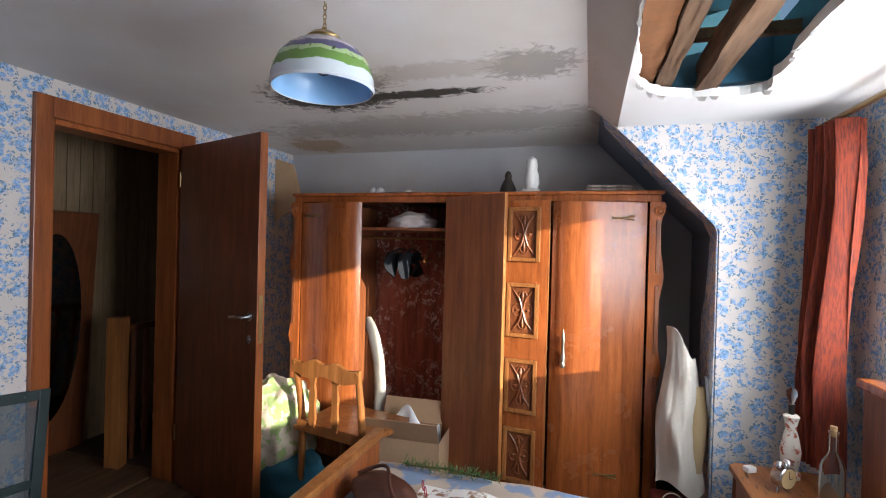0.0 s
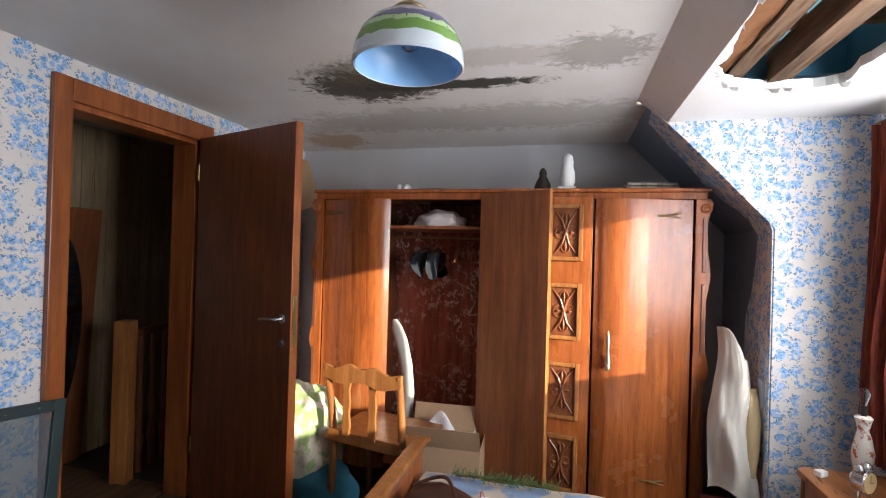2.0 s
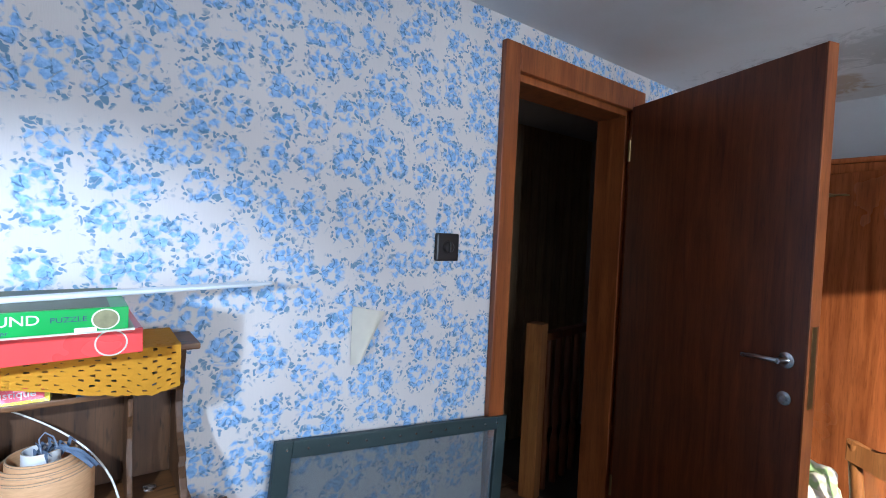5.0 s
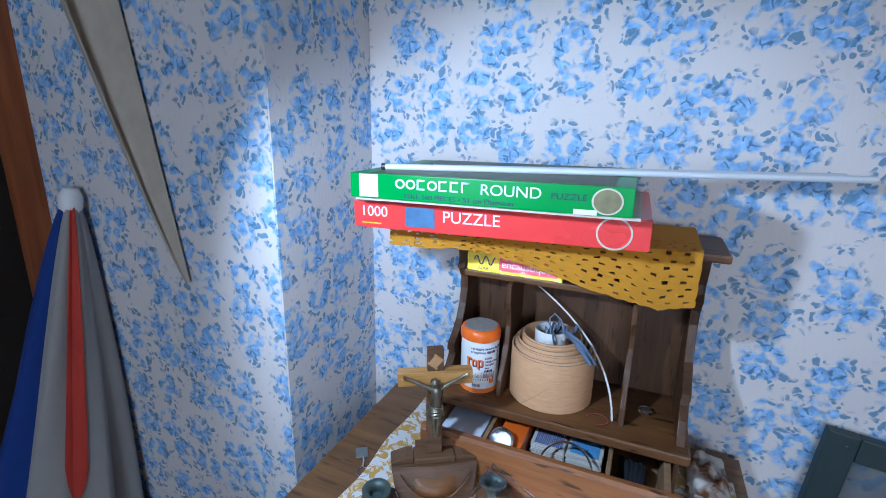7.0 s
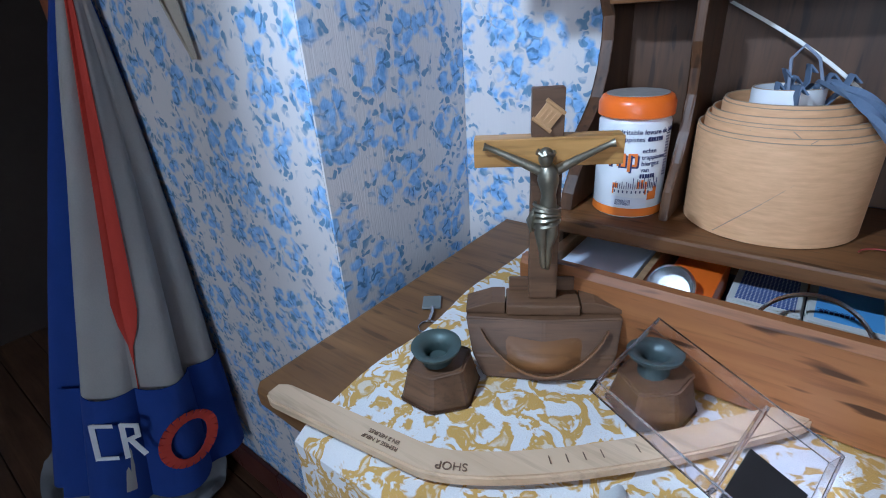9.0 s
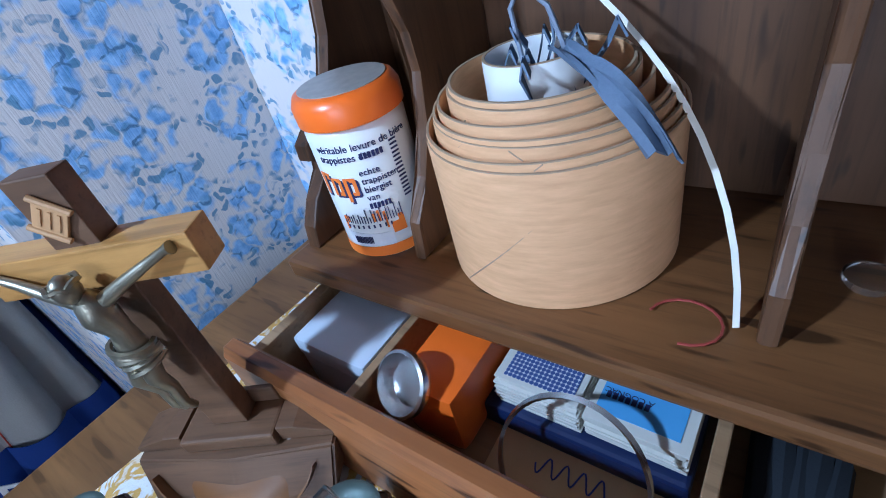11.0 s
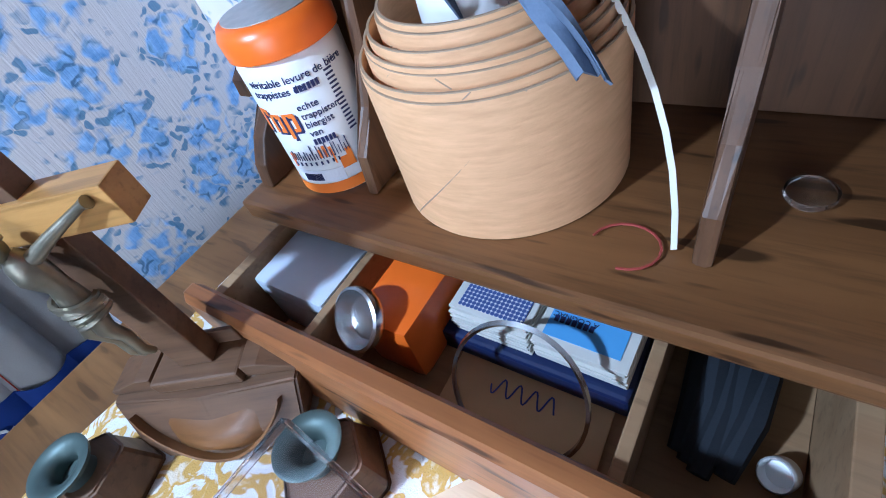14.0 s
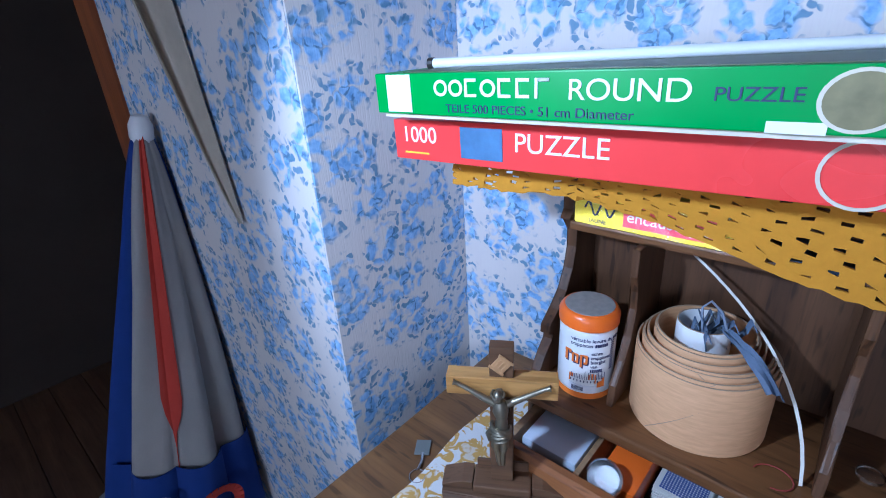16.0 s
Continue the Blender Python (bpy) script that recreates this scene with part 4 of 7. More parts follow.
words("lettering", "1000", 0.020, WHITE, rb, T(0.2703, 0.010, 0.0165) @ FRONT, 0.0003, spread=1.0)
words("lettering", "PUZZLE", 0.021, WHITE, rb, T(0.2703, 0.125, 0.015) @ FRONT, 0.0003, spread=1.0)
b = B()
lathe(b, [(0.019, 0), (0.019, 0.0005), (0.017, 0.0005), (0.017, 0.0)], T(0.2705, 0.325, 0.018, 0, 90), 28, False)
part("stamp", b, CREAM, rb)
gb = on_desk("green_puzzle_box", "worn green cardboard box of a round puzzle", "box", 0.040, -0.062, 1.2165, 0.8, 0.7)
gb.matrix_world = gb.matrix_world @ Matrix.Diagonal((1.03, 1.12, 1.0, 1))
b = B()
box(b, (0, 0, 0.004), (0.255, 0.352, 0.040), bevel=0.0012)
part("carton", b, GREEN, gb)
b = B()
box(b, (0.02, 0.004, 0), (0.250, 0.360, 0.0038))
part("tray", b, CREAM, gb, "cream box tray")
b = B()
box(b, (0.004, 0.03, 0.0402), (0.25, 0.33, 0.0408))
part("lid_picture", b, DULL, gb)
words("lettering", "ROUND", 0.0205, WHITE, gb, T(0.2553, 0.180, 0.020) @ FRONT, 0.0003, spread=0.98)
words("lettering", "PUZZLE", 0.0115, INK, gb, T(0.2553, 0.264, 0.021) @ FRONT, 0.0003)
words("lettering", "TEILE 500 PIECES • 51 cm Diameter", 0.0098, INK, gb, T(0.2553, 0.078, 0.0075) @ FRONT, 0.0003)
M = T(0.2552, 0, 0) @ FRONT
for k in range(7):
    b = B()
    x = 0.068 + 0.0148 * k
    if k in (0, 1, 3):
        lathe(b, [(0.0068, 0), (0.0068, 0.0006), (0.0044, 0.0006), (0.0044, 0)], M @ T(x + 0.006, 0.0275, 0), 20, False)
    else:
        box(b, (x, 0.0205, 0), (x + 0.0022, 0.035, 0.0006), M)
        box(b, (x + 0.0015, 0.0325, 0), (x + 0.0105, 0.035, 0.0006), M)
        box(b, (x + 0.0015, 0.0205 if k != 6 else 0.0325, 0), (x + 0.0105, 0.0228 if k != 6 else 0.035, 0.0006), M)
    part("letter_shape", b, WHITE, gb)
b = B()
box(b, (0.2552, 0.014, 0.006), (0.2557, 0.042, 0.039))
part("sticker", b, WHITE, gb, "white maker sticker")
b = B()
lathe(b, [(0.0165, 0), (0.0165, 0.0006)], T(0.2552, 0.325, 0.022, 0, 90), 28)
part("roundel", b, CREAM, gb)
b = B()
lathe(b, [(0.0145, 0), (0.0145, 0.0009)], T(0.2552, 0.325, 0.022, 0, 90), 28)
part("picture", b, plain("landscape_print", (0.25, 0.22, 0.10), 0.5, var=0.9, scale=70), gb)
b = B()
box(b, (0.2552, 0.29, 0.004), (0.2556, 0.315, 0.0105))
part("price_tag", b, WHITE, gb)
ROD = plain("white_rod", (0.70, 0.72, 0.74), 0.35, var=0.1)
for p0, p1, r in (((0.250, -0.035, 1.2620), (0.105, 0.62, 1.2700), 0.0048), ((0.215, 0.03, 1.2620), (0.065, 0.60, 1.2690), 0.0042)):
    rd = on_desk("curtain_rod", "thin white metal rod lying across the puzzle boxes", "rod", 0, 0, 0, group="rods on the boxes")
    b = B()
    tube(b, [p0, p1], r, 12)
    part("rod", b, ROD, rd, smooth=True)
    b = B()
    lathe(b, [(r + 0.0008, 0), (r + 0.0008, 0.006)], Matrix.Translation(p0) @ (Vector(p1) - Vector(p0)).to_track_quat("Z", "Y").to_matrix().to_4x4(), 12)
    part("end_cap", b, BLACK, rd)


# ---------------------------------------------------------------- things on the desk
PATT = Mat("printed_tablecloth", 0.9)
vec = PATT.coords()
n1 = PATT.noise(vec, 42, 3, 0.5, 1.4)
n2 = PATT.noise(vec, 900, 2)
swirl = PATT.math("ADD", n1, PATT.math("MULTIPLY", PATT.noise(vec, 110, 2), 0.16))
base = PATT.mix(PATT.step(swirl, 0.555, 0.60), (0.78, 0.76, 0.74), (0.58, 0.33, 0.055))
base = PATT.mix(PATT.math("MULTIPLY", PATT.step(swirl, 0.68, 0.74), 0.75), base, (0.78, 0.72, 0.62))
PATT.color(PATT.mix(PATT.math("MULTIPLY", n2, 0.25), base, (0.4, 0.33, 0.25)))
PATT.bump(PATT.math("ADD", n2, PATT.math("MULTIPLY", swirl, 3.0)), 0.5, 0.0016)
tc = on_desk("tablecloth", "white tablecloth with ochre leaf print hanging over the desk front", "tablecloth", 0, 0, 0)
b = B()


def cloth_at(u, v):
    run = 0.72 * v
    back = 0.065 + 0.01 * u
    left = -0.045 + 0.012 * max(0, 0.25 - v) + 0.003 * math.sin(v * 23)
    y = left + (0.545 - left) * u
    x = back + run
    z = ZT + 0.0032 + 0.0014 * math.sin(u * 17 + v * 9) + 0.0010 * math.sin(v * 31 + u * 5)
    if x > 0.490:
        over = x - 0.490
        x = 0.494 + 0.012 * math.sin(u * 24) * min(1, over * 8) + 0.004
        z -= over
    return (x, y, z)


sheet(b, cloth_at, 60, 60, 0.0016)
part("cloth", b, PATT.m, tc, smooth=True)
ZC = ZT + 0.0062

# standing crucifix with a stepped wooden foot
WALNUT = wood("carved_walnut", (0.060, 0.028, 0.012), (0.185, 0.095, 0.045), along=1, rough=0.5, grain=30, wear=0.5)
AMBER = wood("amber_beam", (0.33, 0.16, 0.04), (0.60, 0.33, 0.10), along=1, rough=0.35, grain=34, wear=0.15)
BELLY = wood("amber_foot", (0.10, 0.042, 0.014), (0.26, 0.115, 0.034), along=1, rough=0.35, grain=20)
cx_ = on_desk("crucifix", "standing wooden crucifix with a metal figure on a stepped foot", "crucifix", 0.298, 0.083, ZC, 31)
b = B()      # wedge foot whose front leans out
for z, x0, x1, w in ((0.0, -0.030, 0.034, 0.054), (0.022, -0.026, 0.029, 0.064), (0.0525, -0.022, 0.014, 0.070)):
    for x, y in ((x0, -w), (x1, -w), (x1 + 0.004, 0.0), (x1, w), (x0, w)):
        b.verts.new((x, y, z))
b.verts.ensure_lookup_table()
for r in (0, 5):
    for k in range(5):
        b.faces.new([b.verts[i] for i in (r + k, r + (k + 1) % 5, r + 5 + (k + 1) % 5, r + 5 + k)])
b.faces.new([b.verts[i] for i in range(4, -1, -1)]), b.faces.new([b.verts[i] for i in range(10, 15)])
bmesh.ops.bevel(b, geom=b.edges[:], offset=0.0018, segments=2, affect="EDGES")
part("foot", b, WALNUT, cx_)
b = B()
sheet(b, lambda u, v: (0.033 - 0.016 * v + 0.012 * math.sin(u * math.pi) * math.sin(v * math.pi * 0.9), -0.040 + 0.080 * u, 0.004 + 0.042 * v * (0.80 + 0.20 * (2 * u - 1) ** 2)), 18, 8, 0.003)
part("bowl", b, BELLY, cx_, "amber carved bowl front", smooth=True)
b = B()
strip(b, [(0.022 + 0.020 * math.sin(f * math.pi) ** 0.7, -0.056 + 0.112 * f, 0.044 - 0.036 * math.sin(f * math.pi) ** 0.8) for f in [k / 24 for k in range(25)]], (0.006, 0, 0.004), (-0.0012, 0, 0.0018))
part("scroll", b, BELLY, cx_, smooth=True)
for sy in (-1, 1):
    b = B()
    poly(b, [(0.034, 0.0), (0.070, 0.0), (0.070, 0.004), (0.046, 0.012), (0.034, 0.012)], 0.028, Matrix(((0, 0, 1, -0.020), (sy, 0, 0, 0), (0, 1, 0, 0.0530), (0, 0, 0, 1))), 0.001)
    part("shoulder", b, WALNUT, cx_)
b = B()
box(b, (-0.020, -0.033, 0.0530), (0.012, 0.033, 0.064), bevel=0.002)
box(b, (-0.018, -0.030, 0.0643), (-0.0145, 0.030, 0.078), bevel=0.001)
part("step", b, WALNUT, cx_)
b = B()
box(b, (-0.014, -0.0125, 0.0645), (0.0, 0.0125, 0.249), bevel=0.001)
part("upright", b, WALNUT, cx_)
b = B()
box(b, (-0.015, -0.058, 0.190), (0.004, 0.058, 0.2125), bevel=0.001)
part("crossbeam", b, AMBER, cx_, "amber wooden crossbeam")
b = B()
PLQ = Matrix.Translation((0, 0, 0.229)) @ Matrix.Rotation(radians(-38), 4, "X")
box(b, (0.0002, -0.0075, -0.0085), (0.0022, 0.0075, 0.0085), PLQ, 0.0005)
for z in (-0.0085, 0.0085):
    tube(b, [PLQ @ Vector((0.002, -0.009, z)), PLQ @ Vector((0.002, 0.009, z))], 0.0016, 8)
for y in (-0.004, 0.0, 0.004):
    box(b, (0.0022, y - 0.0007, -0.005), (0.0028, y + 0.0007, 0.005), PLQ)
part("plaque", b, plain("tan_scroll", (0.50, 0.28, 0.12), 0.6, var=0.5), cx_, "tan carved scroll")
b = B()      # figure: one plain mesh
x = 0.011
FZ = 0.032
for w, path, radii in ((0, [(0.000, 0.002, 0.070), (0.004, 0.002, 0.078), (0.003, 0.002, 0.092), (0.008, 0.004, 0.106), (0.003, 0.003, 0.122)], [0.0022, 0.0032, 0.0036, 0.0050, 0.0062]),
                       (1, [(0.002, -0.001, 0.072), (0.005, -0.002, 0.080), (0.004, -0.003, 0.092), (0.008, -0.005, 0.106), (0.003, -0.003, 0.122)], [0.0022, 0.0032, 0.0036, 0.0050, 0.0062]),
                       (2, [(0.002, 0, 0.118), (0.003, 0.001, 0.128), (0.002, 0.001, 0.138), (0.004, 0, 0.150), (0.003, 0, 0.158), (0.003, -0.001, 0.164)], [0.0078, 0.0072, 0.0058, 0.0086, 0.0078, 0.0034]),
                       (3, [(0.002, -0.006, 0.157), (0.001, -0.020, 0.164), (-0.002, -0.034, 0.170), (-0.004, -0.046, 0.175), (-0.004, -0.050, 0.176)], [0.0042, 0.0034, 0.0026, 0.0022, 0.0034]),
                       (4, [(0.002, 0.006, 0.157), (0.001, 0.020, 0.164), (-0.002, 0.034, 0.170), (-0.004, 0.046, 0.175), (-0.004, 0.050, 0.176)], [0.0042, 0.0034, 0.0026, 0.0022, 0.0034])):
    tube(b, [(x + p, q, r + FZ) for p, q, r in path], 0.003, 12, radii)
bmesh.ops.create_uvsphere(b, u_segments=16, v_segments=12, radius=0.0066, matrix=T(x + 0.006, -0.0025, 0.169 + FZ, 0, 12) @ Matrix.Diagonal((1, 0.88, 1.2, 1)))
tube(b, [(x + 0.006 + 0.0070 * math.cos(a), -0.0025 + 0.0066 * math.sin(a), 0.1725 + FZ + 0.001 * math.sin(a * 5)) for a in [j * 0.45 for j in range(15)]], 0.0014, 5)
for k in range(5):
    tube(b, [(x + 0.002 + 0.0095 * math.cos(a), 0.0100 * math.sin(a), 0.113 + FZ + k * 0.0036 + 0.0025 * math.sin(a + k * 0.7)) for a in [-2.0 + j * 0.40 for j in range(11)]], 0.0018, 5)
tube(b, [(x + 0.004, -0.010, 0.126 + FZ), (x + 0.003, -0.0125, 0.116 + FZ), (x + 0.002, -0.012, 0.106 + FZ)], 0.003, 8, [0.002, 0.004, 0.002])
part("figure", b, PEWTER, cx_, "tarnished metal figure", smooth=True)


def candle_block(v, u, rz, tilt, lab):
    ob = on_desk("candle_holder", lab, "candle holder", v, u, ZC, rz, group="candle holders")
    bb = B()
    hexa = [(0.037 * math.cos(a) * (1.1 if k % 3 else 0.90), 0.035 * math.sin(a)) for k, a in enumerate([math.radians(60 * j + 12) for j in range(6)])]
    poly(bb, hexa, 0.032, bevel=0.001)
    for w in bb.verts:
        w.co.z += 0.10 * w.co.y * (w.co.z > 0.015)
        if w.co.z > 0.015:
            w.co.x, w.co.y = w.co.x * 0.78, w.co.y * 0.80
    bmesh.ops.bevel(bb, geom=bb.edges[:], offset=0.0022, segments=1, affect="EDGES")
    part("block", bb, WALNUT, ob)
    bb = B()
    lathe(bb, [(0.0125, 0.030), (0.0115, 0.043), (0.0205, 0.047), (0.0218, 0.0505), (0.0195, 0.0512), (0.013, 0.0485), (0.0095, 0.044), (0.0095, 0.036), (0.001, 0.036)], T(0, 0, 0, 0, tilt, 0), 32)
    part("cup", bb, VERDIGRIS, ob, "green-black metal candle cup", smooth=True)
    return ob


candle_block(0.388, 0.030, 10, 4, "faceted dark wooden candle holder with a metal cup")
candle_block(0.306, 0.188, 40, -5, "faceted dark wooden candle holder under a plastic case")

# wooden clothes hanger
BEECH = wood("pale_beech", (0.50, 0.34, 0.20), (0.66, 0.48, 0.31), along=1, rough=0.5, grain=20, wear=0.1)
hg = on_desk("clothes_hanger", "pale curved wooden clothes hanger with stamped lettering", "hanger", 0, 0, 0)
HP = [(0.482 - 0.046 * f - 0.178 * max(0, f - 0.42) ** 1.45 / 0.454, -0.090 + 0.382 * f) for f in [k / 40 for k in range(41)]]


def hnorm(i):
    (x0, y0), (x1, y1) = HP[max(i - 1, 0)], HP[min(i + 1, 40)]
    d = Vector((x1 - x0, y1 - y0, 0)).normalized()
    return Vector((d.y, -d.x, 0))


b = B()
strip(b, [(x, y, ZC + 0.006) for x, y in HP], lambda i: hnorm(i) * (0.024 if 0 < i < 40 else 0.014), (0, 0, 0.010))
bmesh.ops.bevel(b, geom=b.edges[:], offset=0.0018, segments=2, affect="EDGES")
part("bar", b, BEECH, hg, smooth=True)
STAMP = plain("burnt_stamp", (0.16, 0.09, 0.05), 0.7)
for txt, i, s, off in (("SHOP", 19, 0.0095, 0.001), ("REMISE A NEUF", 13, 0.0050, 0.003), ("EN 2 HEURES", 13, 0.0050, -0.003)):
    n = hnorm(i)
    t = Vector((-n.y, n.x, 0))
    x, y = HP[i]
    m = Matrix(((t.x, -n.x, 0, x + n.x * off), (t.y, -n.y, 0, y + n.y * off), (0, 0, 1, ZC + 0.0117), (0, 0, 0, 1))) @ T(0, 0, 0, 0, 0, 180)
    words("lettering", txt, s, STAMP, hg, m, 0.0002, align="CENTER")
b = B()
for k in range(6):
    i = 25 + int(k * 1.3)
    n = hnorm(i)
    p = Vector((*HP[i], ZC + 0.0117))
    strip(b, [p - n * 0.0035, p + n * 0.0035], (0, 0.0011, 0), (0, 0, 0.0005))
part("name_bars", b, STAMP, hg)

# clear plastic case leaning over the second holder
CLEAR = glass("clear_plastic", (0.93, 0.90, 0.95), 0.05)
case = on_desk("plastic_case", "clear hinged plastic case with a black insert", "case", 0, 0, 0)
EX, EY = Vector((0.020, 0.126, -0.050)).normalized(), Vector((-0.083, 0.013, 0.012))
EY = (EY - EX * EY.dot(EX)).normalized()
case.matrix_world = D @ Matrix.Translation((0.381, 0.161, 0.806)) @ Matrix((EX, EY, EX.cross(EY))).transposed().to_4x4()
TILT = Matrix.Diagonal((1.20, 1.075, 1.0, 1.0))
for nm, lo, hi in (("pane", (0.0, 0.0, 0.0), (0.115, 0.080, 0.0012)), ("rim", (0, 0, 0.0012), (0.115, 0.0018, 0.014)), ("rim", (0, 0.0782, 0.0012), (0.115, 0.080, 0.014)),
                   ("rim", (0, 0.0018, 0.0012), (0.0018, 0.0782, 0.014)), ("rim", (0.1132, 0.0018, 0.0012), (0.115, 0.0782, 0.014)), ("rib", (0.074, 0.0018, 0.0012), (0.0765, 0.0782, 0.010))):
    b = B()
    box(b, lo, hi, TILT, 0.0004)
    o = part(nm, b, CLEAR, case)
    o.visible_shadow = False
b = B()
box(b, (0.080, 0.004, 0.0014), (0.111, 0.046, 0.0035), TILT)
part("insert", b, BLACK, case)

# keys, pen, strap, paper
ky = on_desk("key_ring", "small keys on a split ring beside the tablecloth", "keys", 0.300, -0.055, ZT + 0.0012, 35)
b = B()
tube(b, [(0.020 + 0.011 * math.cos(a), 0.011 * math.sin(a), 0.001) for a in [j * 0.35 for j in range(19)]], 0.0009, 6)
part("ring", b, STEEL, ky)
b = B()
tube(b, [(0.010, 0, 0.002), (-0.004, 0.003, 0.003), (-0.018, 0.002, 0.002)], 0.0022, 8)
part("clasp", b, STEEL, ky, smooth=True)
b = B()
box(b, (-0.042, -0.010, 0), (-0.016, 0.012, 0.003), bevel=0.001)
part("tag", b, plain("grey_tag", (0.16, 0.17, 0.16), 0.6), ky)
pn = on_desk("pen", "thin red and black pen lying on the tablecloth", "pen", 0.447, 0.145, ZC + 0.001, 30)
b = B()
tube(b, [(0, 0, 0.001), (0.022, 0, 0.001)], 0.0022, 10)
part("tip", b, STEEL, pn, smooth=True)
b = B()
tube(b, [(0.022, 0, 0.001), (0.062, 0, 0.001)], 0.003, 10)
part("barrel", b, plain("red_plastic", (0.55, 0.04, 0.02), 0.35), pn, smooth=True)
st = on_desk("lace_strap", "crumpled white lace strap with a buckle", "strap", 0.412, 0.185, ZC + 0.001, 8)
b = B()
strip(b, [(0.006 * math.sin(f * 19), 0.055 * f, 0.003 + 0.003 * math.sin(f * 13)) for f in [k / 24 for k in range(25)]], (0.012, 0.002, 0.002), (0, 0, 0.0012))
part("lace", b, cloth("lace_white", (0.66, 0.65, 0.62)), st, smooth=True)
b = B()
tube(b, [(0.004 + 0.010 * math.cos(a), 0.062 + 0.010 * math.sin(a), 0.003) for a in [j * 0.35 for j in range(19)]], 0.0015, 6)
part("buckle", b, STEEL, st)
pp = on_desk("paper_pad", "blank white paper pad on the tablecloth", "paper", 0.327, 0.345, ZC, 17)
b = B()
box(b, (0, 0, 0), (0.11, 0.075, 0.004), bevel=0.0006)
part("sheet_stack", b, plain("white_paper", (0.80, 0.80, 0.82), 0.8, var=0.05), pp)
b = B()
box(b, (0, 0.0755, 0), (0.11, 0.079, 0.006), bevel=0.0006)
part("spine", b, BLACK, pp)
rc = on_desk("rusty_cloth", "crumpled rust-brown and white cloth at the desk corner", "cloth", 0.05, 0.470, ZT + 0.006)
b = B()
sheet(b, lambda u, v: (0.20 * u, 0.060 * v, 0.012 + 0.016 * noise.noise(Vector((u * 7, v * 4, 2))) + 0.010 * math.sin(v * 3.1)), 26, 12, 0.003)
RUSTC = Mat("rust_stained_cloth", 0.95)
vv_ = RUSTC.coords()
RUSTC.color(RUSTC.mix(RUSTC.step(RUSTC.noise(vv_, 22, 4), 0.45, 0.58), (0.20, 0.075, 0.022), (0.62, 0.57, 0.50)))
RUSTC.bump(RUSTC.noise(vv_, 120, 4), 0.6, 0.002)
part("cloth", b, RUSTC.m, rc, smooth=True)

# drawer contents
DRW = D @ T(0.251, 0.043, 0, 0, 0, -0.5)
ZD = DZ0 + 0.0045


def in_drawer(nm, label, cat, v, u, z, rz=0, group=""):
    return thing(nm, label, cat, DRW @ T(v, u, z, 0, 0, rz), group)


wb = in_drawer("plastic_box", "milky white plastic box in the open drawer", "box", -0.135, 0.0215, ZD)
MILK = plain("milky_plastic", (0.62, 0.68, 0.78), 0.35, var=0.12)
b = B()
box(b, (0, 0, 0), (0.110, 0.074, 0.040), bevel=0.003)
part("body", b, MILK, wb, smooth=True)
b = B()
box(b, (-0.001, -0.0005, 0.0403), (0.111, 0.0745, 0.060), bevel=0.004)
part("lid", b, MILK, wb, smooth=True)
tr = in_drawer("torch", "flat orange plastic pocket torch with a chrome reflector", "torch", -0.135, 0.118, ZD, 0)
b = B()
box(b, (0, 0, 0), (0.108, 0.048, 0.058), bevel=0.009)
part("case", b, ORANGE, tr, smooth=True)
RM = T(0.108, 0.014, 0.062, 0, 48, -12)
b = B()
lathe(b, [(0.0195, -0.004), (0.0215, 0.0), (0.0215, 0.005), (0.0195, 0.006), (0.019, 0.003), (0.013, -0.006), (0.008, -0.010), (0.003, -0.011), (0.003, -0.006), (0.001, -0.005)], RM, 36)
part("reflector", b, STEEL, tr, "chrome reflector ring", smooth=True)
b = B()
lathe(b, [(0.0186, 0.0046), (0.010, 0.0049), (0.001, 0.0050)], RM, 36)
part("lens", b, glass("lens_glass", rough=0.03), tr, smooth=True).visible_shadow = False
nb = in_drawer("notebook", "navy blue wallet notebook under the playing cards", "notebook", -0.165, 0.156, ZD)
b = B()
box(b, (0, 0, 0), (0.108, 0.138, 0.022), bevel=0.003)
part("cover", b, plain("navy_leatherette", (0.012, 0.022, 0.085), 0.45, var=0.3), nb)
CARDS = plain("playing_card_paper", (0.72, 0.70, 0.64), 0.5, var=0.12)
BACKB = Mat("card_back", 0.4)
ck = BACKB.voro(BACKB.coords(), 330, feature="F1", rnd=0.0)
BACKB.color(BACKB.mix(BACKB.step(ck, 0.46, 0.52), (0.06, 0.10, 0.30), (0.74, 0.74, 0.76)))
BLUEC = plain("blue_card_print", (0.16, 0.42, 0.80), 0.35, var=0.1, bump=0)
rng = random.Random(11)
for k, u in enumerate((0.174, 0.235)):
    dk = in_drawer("card_deck", "worn deck of playing cards lying in the drawer" if k == 0 else "worn deck of playing cards with a blue top card", "cards", -0.152, u, ZD + 0.0222, rng.uniform(-2, 2), "card decks")
    for j in range(12):
        b = B()
        dx, dy = rng.uniform(-0.002, 0.002), rng.uniform(-0.0015, 0.0015)
        box(b, (dx, dy, j * 0.0020), (0.088 + dx, 0.0565 + dy, j * 0.0020 + 0.0016), bevel=0.0004)
        part("card", b, CARDS, dk)
    b = B()
    box(b, (0.005, 0.005, 0.0238), (0.083, 0.0515, 0.0243))
    part("top_print", b, BACKB.m if k == 0 else BLUEC, dk)
    if k:
        b = B()
        for j in range(7):
            box(b, (0.068, 0.008 + j * 0.0036, 0.0244), (0.0725, 0.0106 + j * 0.0036, 0.0247))
        part("brand_shape", b, INK, dk)
        words("lettering", "A COGNAC", 0.0052, INK, dk, T(0.0655, 0.034, 0.0245, 0, 0, -90), 0.0001)
